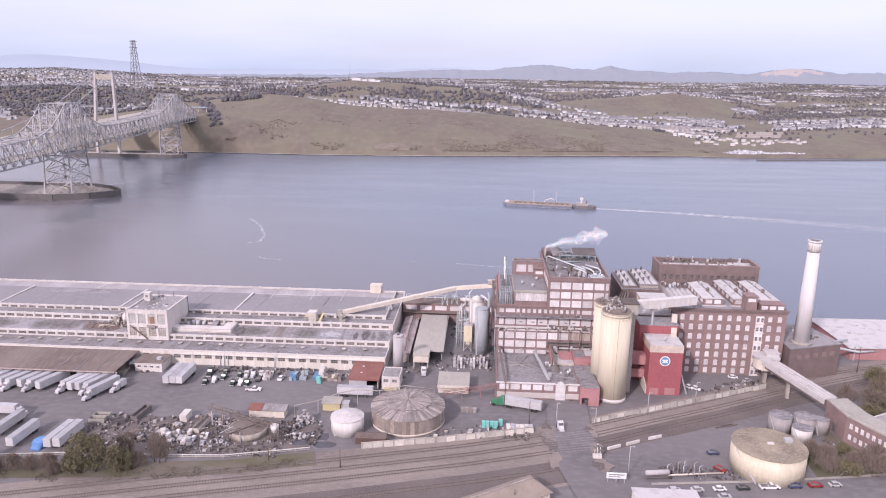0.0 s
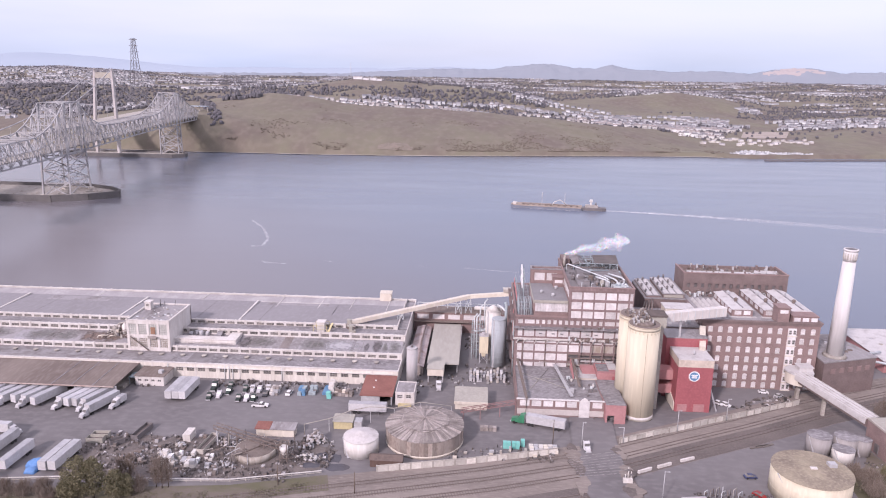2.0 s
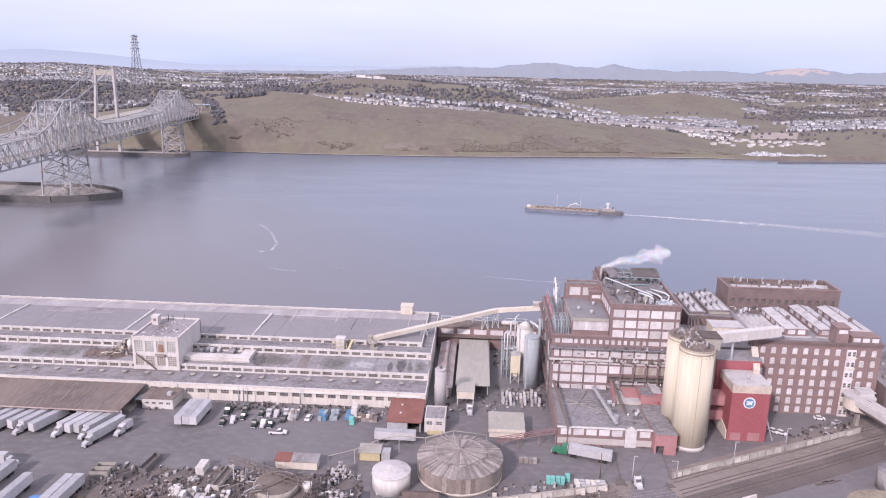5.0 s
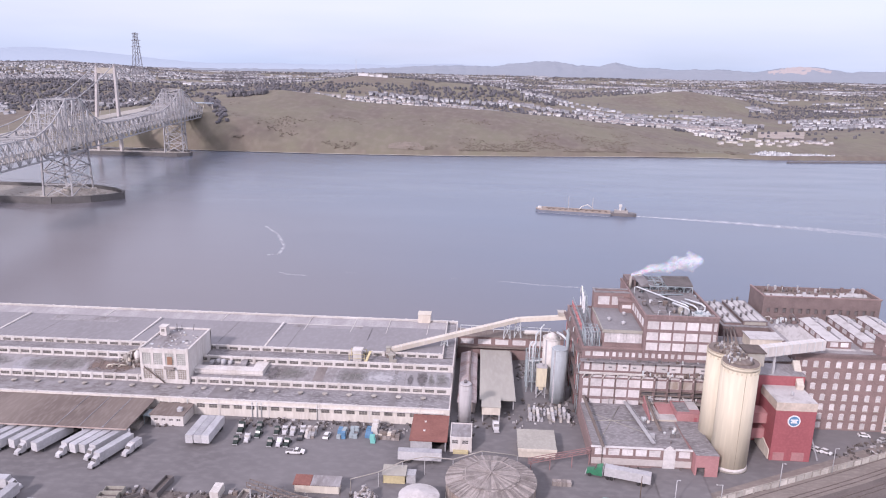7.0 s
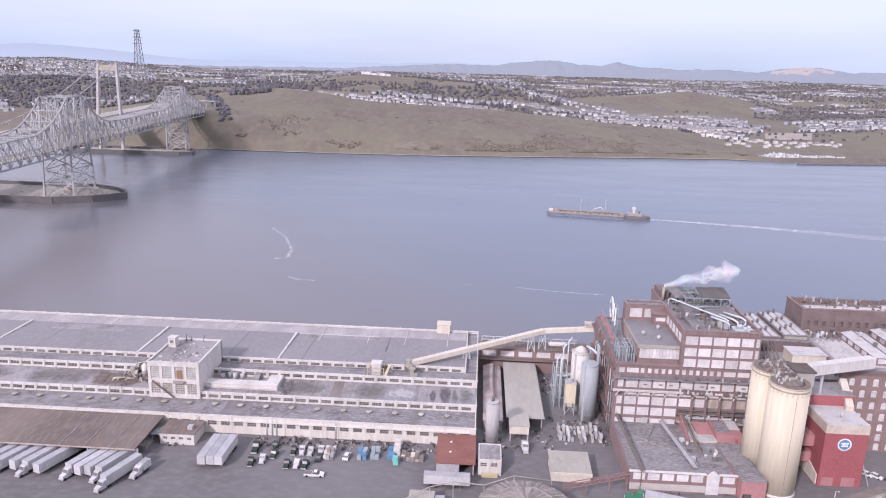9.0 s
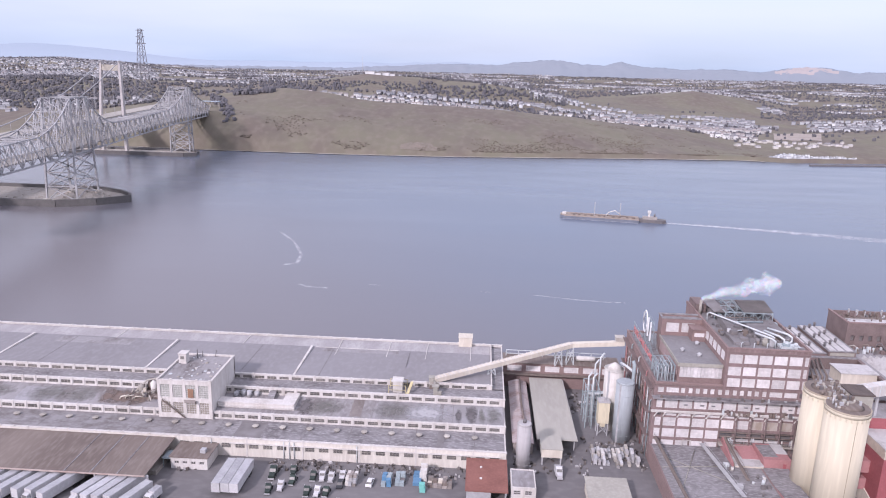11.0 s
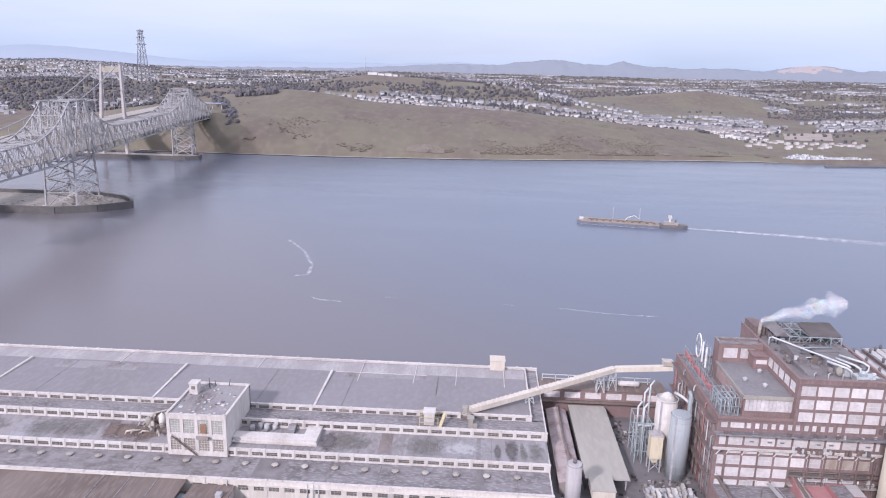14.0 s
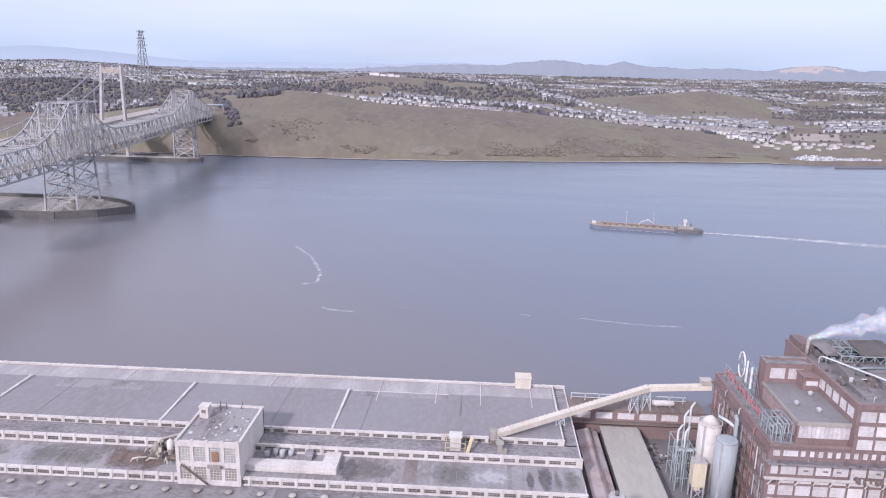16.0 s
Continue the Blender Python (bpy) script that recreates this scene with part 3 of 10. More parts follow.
g.box(WX1 - 0.4, WX1, DF + 0.4, FAR, 0, 4.9).box(WX1 - 0.4, WX1, CF + 0.4, FAR, 4.9, 7.0).box(WX1 - 0.4, WX1, BF + 0.4, FAR, 7.0, 9.6)
g.box(WX1 - 4.4, WX1 - 4.0, AF + 0.4, FAR, 9.6, 10.75)
g.box(WX0, WX0 + 0.4, DF + 0.4, FAR, 0, 4.9)
part("end_wall", g, WHITE, ware)
# dark sheets close behind the openings put interior shade into the colour
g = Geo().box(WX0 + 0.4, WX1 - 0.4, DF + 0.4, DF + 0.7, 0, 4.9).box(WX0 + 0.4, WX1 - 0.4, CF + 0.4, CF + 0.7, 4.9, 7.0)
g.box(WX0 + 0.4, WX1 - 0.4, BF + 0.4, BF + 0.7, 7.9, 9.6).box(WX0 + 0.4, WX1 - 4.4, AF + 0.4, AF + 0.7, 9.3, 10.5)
part("room_shade_sheet", g, DARK, ware, "dark sheet standing in for the unlit interior behind the windows")
roofs = [("roof_lower", DF + 0.7, CF, 4.9, 4.9, WX1 - 0.4, ROOF_D), ("roof_middle", CF + 0.7, BF, 6.95, 7.9, WX1 - 0.4, ROOF_C), ("roof_ledge", BF + 0.7, AF, 9.35, 9.4, WX1 - 0.4, ROOF_D), ("roof_upper", AF + 0.7, FAR, 10.55, 9.75, WX1 - 4.4, ROOF)]
for nm, y0, y1, za, zb, xr, m in roofs:
    part(nm, Geo().prism([(WX0 + 0.4, y0), (xr, y0), (xr, y1), (WX0 + 0.4, y1)], [za - 0.3, za - 0.3, zb - 0.3, zb - 0.3], [za, za, zb, zb]), m, ware)
part("roof_end_strip", Geo().box(WX1 - 4.0, WX1 - 0.4, BF + 0.7 + 8.5, FAR, 9.2, 9.55), ROOF_D, ware)
BLOCK = Geo().box(-0.28, 0.28, -0.31, 0.3, 0, 0.26).mesh("coping_block", WHITE)
# parapet copings with their little blocks
for nm, yy, zz, xr in (("coping_lower", DF, 5.5, WX1), ("coping_middle", CF, 7.1, WX1), ("coping_ledge", BF, 10.2, WX1), ("coping_upper", AF, 10.9, WX1 - 4)):
    part(nm, Geo().box(WX0, xr + 0.1, yy - 0.12, yy + 0.75, zz, zz + 0.16), WHITE, ware)
    for a, b in zip(colsS, colsS[1:]):
        c = (a[1] + b[0]) / 2
        if -235 < c < xr:
            piece("coping_block", BLOCK, ware, (c, yy + 0.15, zz + 0.16))
part("sea_parapet", Geo().box(WX0, WX1 + 0.1, FAR - 0.25, FAR + 0.65, 10.3, 10.45), WHITE, ware)
for i in range(48):
    piece("coping_block", BLOCK, ware, (WX1 - 2.0 - i * 4.83, FAR + 0.2, 10.45))
# pilasters between the window bays
for yy, z0, z1, step in ((DF, 0, 5.5, 4), (CF, 5.0, 7.1, 1), (BF, 8.0, 10.2, 1)):
    me = Geo().box(-0.22, 0.22, -0.14, -0.003, 0, z1 - z0).mesh("pilaster", WHITE)
    for a, b in list(zip(colsS, colsS[1:]))[::step]:
        c = (a[1] + b[0]) / 2
        if c > -235:
            piece("pilaster", me, ware, (c, yy, z0))
wmD = window_meshes(2.7, 1.5, 3, 2, GLASS, CONC, 0.05, 0.06)
wmS = window_meshes(3.1, 1.15, 3, 2, GLASS, CONC, 0.05, 0.06)
wmA = window_meshes(3.1, 1.0, 3, 2, GLASS, CONC, 0.05, 0.06)
inview = lambda c: c[0] > -232
glaze(ware, wmD, "-y", DF, [(2.5, 4.0)], [c for c in keepD if inview(c)])
glaze(ware, wmS, "-y", CF, [(5.4, 6.55)], [c for c in colsS if inview(c)])
glaze(ware, wmS, "-y", BF, [(8.5, 9.65)], [c for c in colsS if inview(c)])
glaze(ware, wmA, "-y", AF, [(9.45, 10.45)], [c for c in colsS[:-1] if inview(c)])
# raised seams over the expansion joints of the upper roof
for x in (-207.2, -152.5, -102.2, -255.0):
    part("roof_joint", Geo().box(x - 0.35, x + 0.35, AF + 0.8, 306.5, 9.8, 10.66), WHITE, ware)
for x in (-176, -128, -92.5, -74, -60, -44):
    part("roof_joint", Geo().box(x - 0.1, x + 0.1, 306.5 if x < -100 else 300, 315, 9.7, 10.12), WHITE, ware)
part("roof_border", Geo().prism([(WX0 + 0.4, 307.2), (WX1 - 4.6, 307.2), (WX1 - 4.6, 315.6), (WX0 + 0.4, 315.6)], 9.6, [9.96, 9.96, 9.8, 9.8]), mat("worn_pale_felt", (0.335, 0.315, 0.32), (0.44, 0.42, 0.42), 0.16, 1.8, 0.9, third=(0.265, 0.24, 0.238), streak=(1, 0.3, 1), spread=(0.45, 0.7)), ware, "paler felt strip along the sea wall")
# felt patches and stained areas with straight edges
PALE_F = mat("pale_patch_felt", (0.315, 0.303, 0.318), (0.20, 0.188, 0.193), 0.18, 1.1, 0.9, third=(0.385, 0.375, 0.392), streak=(1, 0.4, 1), spread=(0.42, 0.72))
DARK_F = mat("damp_patch_felt", (0.165, 0.15, 0.15), (0.24, 0.225, 0.23), 0.2, 1.6, 0.9)
MOTTLED = mat("mottled_felt", (0.252, 0.238, 0.244), (0.15, 0.132, 0.128), 0.3, 1.1, 0.9, third=(0.325, 0.31, 0.316), spread=(0.42, 0.68), streak=(0.6, 1, 1), bump=0.05)
POOLED = mat("water_marked_felt", (0.255, 0.242, 0.248), (0.345, 0.338, 0.352), 0.10, 0.8, 0.85, third=(0.215, 0.20, 0.203), spread=(0.48, 0.66), streak=(1, 0.7, 1), bump=0.04)
BROWN_F = mat("brown_patch_felt", (0.235, 0.205, 0.195), (0.16, 0.135, 0.128), 0.14, 1.4, 0.9, streak=(1, 0.5, 1))
def roof_patch(x0, x1, y0, y1, low, material, lift=0.006):
    zz = lambda y: (6.95 + 0.95 * (y - CF - 0.7) / (BF - CF - 0.7) if low == "middle" else 4.9 if low == "lower" else 10.55 - 0.8 * (y - AF - 0.7) / (FAR - AF - 0.7)) + lift
    part("roof_patch", Geo().prism([(x0, y0), (x1, y0), (x1, y1), (x0, y1)], [zz(y0) - 0.05, zz(y0) - 0.05, zz(y1) - 0.05, zz(y1) - 0.05], [zz(y0), zz(y0), zz(y1), zz(y1)]), material, ware)
for a in ((-72.0, -33.2, CF + 0.8, BF - 0.1, "middle", POOLED), (-52.6, -51.4, CF + 0.8, BF - 0.1, "middle", DARK_F, 0.012), (-96.5, -72.0, CF + 0.8, BF - 0.1, "middle", ROOF_C), (-186, -173, CF + 0.8, BF - 2, "middle", PALE_F), (-80, -76.5, CF + 2.0, BF - 0.1, "middle", BROWN_F, 0.012),
          (-262, -118, DF + 0.8, CF - 0.1, "lower", MOTTLED), (-52.4, -50.4, DF + 0.8, CF - 0.1, "lower", DARK_F), (-92.3, -91.6, DF + 0.8, CF - 0.1, "lower", DARK_F), (-112, -104, DF + 2.5, CF - 1, "lower", DARK_F),
          (-196, -168, 300, 306, "upper", ROOF_C), (-98, -70, 303.0, 306.8, "upper", ROOF_C)):
    roof_patch(*a)
def roof_stain(x, y, rx, ry, material, lift, seed):
    """A stain with an uneven edge on the sloping middle roof."""
    ring = []
    for a in np.linspace(0, 2 * math.pi, 41)[:-1]:
        k = 1 + 0.45 * noise.noise((math.cos(a) * 1.3, math.sin(a) * 1.3, seed)) + 0.3 * noise.noise((math.cos(a) * 4, math.sin(a) * 4, seed + 5))
        ring.append((x + rx * k * math.cos(a), min(BF - 0.15, max(CF + 0.85, y + ry * k * math.sin(a)))))
    zz = [6.95 + 0.95 * (p[1] - CF - 0.7) / (BF - CF - 0.7) + lift for p in ring]
    part("roof_stain", Geo().prism(ring, [z - 0.05 for z in zz], zz), material, ware)
def soft_stain(name, base, second, strength):
    """A stain that thins out unevenly towards its edge."""
    m = mat(name, base, second, 0.3, 1.4, 0.9)
    n, l = m.node_tree.nodes, m.node_tree.links
    tc, mp, gr, nz, ad, mr = (n.new("ShaderNode" + k) for k in ("TexCoord", "Mapping", "TexGradient", "TexNoise", "Math", "MapRange"))
    mp.inputs["Location"].default_value, mp.inputs["Scale"].default_value = (-1, -1, 0), (2, 2, 0)
    gr.gradient_type = "SPHERICAL"
    nz.inputs["Scale"].default_value, nz.inputs["Detail"].default_value = 0.55, 6.0
    ad.operation = "MULTIPLY_ADD"
    ad.inputs[1].default_value = 1.5
    mr.inputs["From Min"].default_value, mr.inputs["From Max"].default_value, mr.inputs["To Max"].default_value = 0.75, 1.5, strength
    l.new(tc.outputs["Generated"], mp.inputs["Vector"])
    l.new(mp.outputs["Vector"], gr.inputs["Vector"])
    l.new(tc.outputs["Object"], nz.inputs["Vector"])
    l.new(nz.outputs["Fac"], ad.inputs[0])
    l.new(gr.outputs["Fac"], ad.inputs[2])
    l.new(ad.outputs["Value"], mr.inputs["Value"])
    l.new(mr.outputs["Result"], n["Principled BSDF"].inputs["Alpha"])
    return m
POOL_W = soft_stain("dried_pool_mark", (0.42, 0.415, 0.43), (0.36, 0.35, 0.36), 0.9)
MOSS_F = soft_stain("moss_mark", (0.17, 0.162, 0.145), (0.20, 0.19, 0.18), 0.6)
DAMP_F = soft_stain("damp_mark", (0.12, 0.108, 0.11), (0.16, 0.148, 0.15), 0.95)
RUST_F = soft_stain("rusty_mark", (0.20, 0.15, 0.128), (0.15, 0.115, 0.10), 0.9)
for i, a in enumerate(((-55.5, 264.4, 9.0, 6.5, POOL_W), (-66.5, 264.6, 6.0, 7.0, MOSS_F), (-43.0, 265.0, 2.2, 8.0, DAMP_F), (-46.6, 263.0, 1.1, 6.0, DAMP_F), (-39.6, 262.5, 1.2, 6.0, MOSS_F), (-36.0, 265.5, 2.6, 6.0, MOSS_F), (-152.5, 264.6, 6.0, 6.4, RUST_F), (-157.5, 264.0, 2.6, 6.8, RUST_F), (-147.0, 265.0, 4.0, 6.0, RUST_F), (-166.0, 266.0, 6.0, 6.2, MOSS_F), (-176.5, 264.5, 8.0, 6.0, MOSS_F), (-198.0, 266.0, 9.0, 6.5, MOSS_F), (-88.0, 266.0, 7.0, 6.0, MOSS_F), (-94.5, 264.0, 2.5, 7.0, DAMP_F))):
    roof_stain(*a, 0.016 + 0.002 * i, i * 2.3)
for k, x in enumerate((-224, -203, -187, -171, -158.5, -151, -143.6, -131, -116.5, -104.6, -91.8, -78.4, -66.2, -59.0, -41.5)):
    part("felt_seam", Geo().box(x - 0.09, x + 0.09 + 0.12 * (k % 2), DF + 0.8, CF - 0.05, 4.85, 4.925), DARK_F, ware)
    part("felt_seam", Geo().prism([(x - 7, CF + 0.8), (x - 6.85, CF + 0.8), (x - 6.85, BF - 0.05), (x - 7, BF - 0.05)], [6.9, 6.9, 7.85, 7.85], [6.98, 6.98, 7.93, 7.93]), DARK_F, ware)
for x, y0, y1, w_ in ((-94.0, 281.0, 306.0, 0.16), (-120.5, 283.0, 306.4, 0.1), (-66.0, 292.0, 306.4, 0.08), (-190.5, 281.0, 306.0, 0.1)):
    part("felt_seam", Geo().prism([(x - w_, y0), (x + w_, y0), (x + w_, y1), (x - w_, y1)], [10.2, 10.2, 9.6, 9.6], [10.56, 10.56, 10.02, 10.02]), DARK_F, ware)
part("felt_seam", Geo().box(-101, -70, 306.7, 306.95, 9.8, 10.04), WHITE, ware, "pale lap line in the felt")
# ventilators on the lower roof
vent = Geo().cyl(0, 0, -0.1, 0.35, 0.6, 0.6, 14).cyl(0, 0, 0.35, 0.48, 0.95, 0.95, 14).cone(0, 0, 0.48, 0.72, 0.95, 14).mesh("roof_vent", CONC)
for i in range(23):
    piece("roof_vent", vent, ware, (-41.5 - 8.2 * i, 254.9, 5.0))
part("roof_stair_house", Geo().box(-48.6, -43.6, 314.0, 318.4, 9.6, 13.3).box(-48.8, -43.4, 313.8, 318.6, 13.3, 13.5), CREAM, ware, "plain pale stair house on the sea wall")
# pipes down the yard wall
for x in (-117.4, -96.2, -94.6, -93.2, -75):
    part("downpipe", Geo().tube([(x, DF - 0.3, 0), (x, DF - 0.3, 5.0), (x, DF + 0.1, 5.3)], 0.14, 6), PIPE, ware)
g = Geo().box(-112, -34, DF - 0.7, DF - 0.003, 4.25, 4.35)
part("eaves_shelf", g, WHITE, ware)

# the head house on the roofs
head = thing("head_house", (-129.6, 268, 5), "white two-storey head house on the warehouse roof", "building")
HX0, HX1, HY0, HY1, HT = -138.0, -121.3, 258.0, 278.6, 17.2
g = Geo()
hc = [(-137.1, -134.2), (-133.3, -130.1), (-129.2, -126.2), (-125.3, -122.2)]
wall_grid(g, "-y", HY0, HX0, HX1, 5.0, HT, [(6.4, 10.2), (11.6, 15.9)], hc, 0.5)
g.box(HX0, HX0 + 0.5, HY0 + 0.5, HY1, 5, HT).box(HX1 - 0.5, HX1, HY0 + 0.5, HY1, 5, HT).box(HX0, HX1, HY1 - 0.5, HY1, 5, HT)
part("wall", g, WHITE, head)
# dark sheet painted as the shade inside the head house
part("room_shade_sheet", Geo().box(HX0 + 0.5, HX1 - 0.5, HY0 + 0.55, HY0 + 0.8, 5, HT - 0.6), DARK, head)
part("roof", Geo().box(HX0 + 0.5, HX1 - 0.5, HY0 + 0.5, HY1 - 0.5, HT - 0.6, HT - 0.25), ROOF_C, head)
g = Geo().box(HX0 - 0.15, HX1 + 0.15, HY0 - 0.15, HY0 + 0.5, HT, HT + 0.25).box(HX0 - 0.15, HX1 + 0.15, HY1 - 0.5, HY1 + 0.15, HT, HT + 0.25)
g.box(HX0 - 0.15, HX0 + 0.5, HY0 + 0.5, HY1 - 0.5, HT, HT + 0.25).box(HX1 - 0.5, HX1 + 0.15, HY0 + 0.5, HY1 - 0.5, HT, HT + 0.25)
for x in np.arange(HX0 + 0.4, HX1, 3.95):
    g.box(x - 0.3, x + 0.3, HY0 - 0.2, HY0 + 0.4, HT + 0.25, HT + 0.6)
part("coping", g, WHITE, head)
wmH1 = window_meshes(3.0, 4.3, 4, 6, mat("green_tinted_glass", (0.36, 0.36, 0.33), (0.27, 0.275, 0.25), 0.5, 2.0, 0.3, bump=0.03), FRAME_W, 0.08)
wmH2 = window_meshes(3.0, 3.8, 4, 5, mat("dusty_beige_glass", (0.30, 0.265, 0.225), (0.20, 0.175, 0.15), 0.6, 2.0, 0.4, bump=0.03), FRAME_W, 0.08)
part("door", Geo().box(-128.6, -126.9, HY0 + 0.02, HY0 + 0.1, 11.8, 14.6), mat("rusty_door", (0.30, 0.17, 0.11), (0.22, 0.13, 0.09), 0.5, 2.0, 0.8), head, "rusty brown door")
glaze(head, wmH1, "-y", HY0, [(11.6, 15.9)], hc)
glaze(head, wmH2, "-y", HY0, [(6.4, 10.2)], hc)
part("cab", Geo().box(-136.6, -134.2, 271.0, 273.6, HT - 0.25, HT + 3.0).box(-136.8, -134.0, 270.8, 273.8, HT + 3.0, HT + 3.2), WHITE, head, "small white roof cabin")
part("cab_window", Geo().box(-136.0, -134.9, 270.9, 270.985, HT + 1.3, HT + 2.3), GLASS, head)
clutter("roof_equipment", 44, HX0 + 1.5, HX1 - 1.5, HY0 + 2, HY1 - 2, HT - 0.25, head, 0.12, 0.5, 0.06, 0.4, 5, [STEEL, ROOF_D, PIPE, CONC, DARK, WHITE])
part("flue", Geo().tube([(-132.6, 276.2, HT - 0.3), (-132.6, 276.2, HT + 2.6)], 0.16, 6).tube([(-131.2, 277.0, HT - 0.3), (-131.2, 277.0, HT + 1.8)], 0.12, 6), DARK, head)
part("mast", Geo().tube([(-127.2, 277.4, HT - 0.3), (-126.6, 277.2, HT + 2.2)], 0.12, 6), DARK, head)
part("stair", Geo().beam((-136.6, 257.5, 11.0), (-129.4, 257.2, 5.4), 0.5, 0.2).beam((-136.6, 257.2, 12.0), (-129.4, 256.9, 6.4), 0.07, 0.07), ROOF_BROWN, head, "rusty steel stair across the front")
part("balcony", Geo().box(-129.4, -126.0, 256.9, 257.99, 10.5, 10.7).box(-129.4, -126.0, 256.9, 256.98, 10.7, 11.6), TIMBER, head)

# L-shaped parapet building beside the head house
annex = thing("roof_annex", (-109, 267, 7.5), "low white annex with thick parapets on the warehouse roof", "building")
g = Geo().box(-121.2, -97.4, 262.2, 265.6, 7.0, 9.0).box(-101.6, -97.4, 265.6, 272.2, 7.2, 9.0)
part("wall", g, WHITE, annex)
part("ledge", Geo().box(-121.2, -97.2, 261.7, 262.19, 7.8, 8.0).box(-121.2, -97.2, 261.95, 262.19, 8.85, 9.15), WHITE, annex)
part("stair_house", Geo().prism([(-107.2, 267), (-105.0, 267), (-105.0, 273), (-107.2, 273)], 7.6, [8.4, 8.4, 10.4, 10.4]), ROOF_D, annex)
for i in range(4):
    part("roof_machine", Geo().cyl(-117.5 + i * 2.1, 268.5 + (i % 2), 7.6, 9.3 + 0.3 * (i % 3), 0.75, 0.75, 12), STEEL, annex)
    part("machine_base", Geo().box(-118.4 + i * 2.1, -116.8 + i * 2.1, 270.2, 271.4, 7.7, 9.0), STEEL, annex)

# tangle of ducts left of the head house
duct = thing("dust_collector", (-144, 268, 8), "rusty ducts and cyclones on the warehouse roof", "machinery")
for i in range(5):
    x = -147.5 + i * 2.0
    part("cyclone", Geo().cyl(x, 267 + (i % 2) * 2.4, 8.2, 10.6 + (i % 3) * 0.6, 0.9, 0.9, 12).cone(x, 267 + (i % 2) * 2.4, 10.6 + (i % 3) * 0.6, 11.6 + (i % 3) * 0.6, 0.9, 12), (CONC, ROOF_BROWN, TANKW)[i % 3], duct)
g = Geo().tube([(-149, 266, 9), (-146, 268, 12), (-142, 270, 12.4), (-138.2, 270, 12.0)], 0.3, 8).tube([(-148, 272, 8), (-146, 272, 10.5), (-141, 268, 11), (-138.2, 266, 10)], 0.25, 8)
part("duct", g, CONC, duct)
clutter("collector_part", 26, -150, -139, 264, 273, 8.2, duct, 0.2, 0.7, 0.4, 2.4, 15, [CONC, ROOF_BROWN, TANKW, DARK, CREAM])
rr_ = random.Random(31)
for k in range(15):
    x, y = rr_.uniform(-153, -140), rr_.uniform(262.5, 270)
    h = rr_.uniform(0.4, 1.6)
    a = rr_.uniform(-0.9, 0.9)
    m_ = rr_.choice([CONC, CREAM, CONC, PINK, TIMBER])
    part("fallen_duct", Geo().tube([(x, y, 7.4), (x + 0.4, y, 7.4 + h), (x + 2.6 * math.cos(a), y + 2.6 * math.sin(a), 7.6 + h * rr_.uniform(0.3, 1.0))], rr_.uniform(0.14, 0.34), 7), m_, duct)
part("frame", Geo().box(-149.5, -140.5, 264.5, 272.5, 7.4, 8.2).beam((-149, 265, 8), (-141, 265, 11), 0.15).beam((-141, 265, 8), (-141, 265, 11.5), 0.2), ROOF_BROWN, duct)

# loading canopy
can = thing("loading_canopy", (-190, 237, 0), "wide brown sheet-roofed loading canopy over the docks", "canopy")
CX1 = -128.0
part("roof", Geo().prism([(WX0, 227.2), (CX1, 227.2), (CX1, 246.4), (WX0, 246.4)], [4.15, 4.15, 4.75, 4.75], [4.4, 4.4, 5.0, 5.0]), ROOF_BROWN, can)
for x in (-135.6, -142.9, -150.0):
    part("roof_rib", Geo().prism([(x - 0.16, 227.2), (x + 0.16, 227.2), (x + 0.16, 246.4), (x - 0.16, 246.4)], [4.41, 4.41, 5.01, 5.01], [4.5, 4.5, 5.1, 5.1]), ROOF_D, can)
part("fascia", Geo().box(WX0, CX1 + 0.05, 227.0, 227.19, 4.12, 4.5), mat("rusty_fascia", (0.43, 0.36, 0.33), (0.29, 0.19, 0.165), 0.3, 1.5, 0.85, streak=(0.4, 1, 1)), can)
for x in np.arange(-127.5, -262, -7.2):
    part("post", Geo().box(x - 0.2, x + 0.2, 227.6, 228.0, 0, 4.2), STEEL, can)
part("dock", Geo().box(WX0, CX1 - 0.5, 234.5, DF - 0.003, 0, 1.2), CONC, can, "raised concrete loading dock")

office = thing("dock_office", (-120, 242, 0), "small white dock office with a flat dark roof", "building")
g = Geo()
oc = openings(-125.6, -116.0, 4, 1.3)
wall_grid(g, "-y", 238.4, -126.0, -115.6, 0, 3.6, [(1.5, 2.4)], oc, 0.3)
g.box(-126.0, -125.7, 238.7, 246.5, 0, 3.6).box(-115.9, -115.6, 238.7, 246.5, 0, 3.6)
part("wall", g, WHITE, office)
part("roof", Geo().box(-126.4, -115.2, 238.0, 246.5, 3.6, 3.85), ROOF_BROWN, office)
# office interior shade, as a dark sheet behind the windows
part("room_shade_sheet", Geo().box(-125.7, -115.9, 238.75, 239.0, 0, 3.5), DARK, office)
glaze(office, window_meshes(1.3, 0.9, 2, 1, GLASS, FRAME_W), "-y", 238.4, [(1.5, 2.4)], oc)
part("rooftop_unit", Geo().box(-118.4, -116.9, 240.5, 242.0, 3.85, 4.9), STEEL, office)
part("porch", Geo().box(-128.6, -126.05, 238.6, 243.0, 2.7, 2.95).box(-128.5, -128.3, 238.8, 239.0, 0, 2.7), TURQ, office)


# ---- the big refinery block ----
MX0, MX1, MY0 = 9.6, 51.8, 257.0
FACADE = mat("dusty_pink_brick", (0.235, 0.168, 0.164), (0.175, 0.125, 0.122), 0.3, 2.0, 0.9, third=(0.33, 0.25, 0.242), streak=(1, 1, 0.3))
main = thing("refinery_block", (30, 280, 0), "tall brick refinery block with whitened factory windows", "factory")
g = Geo()
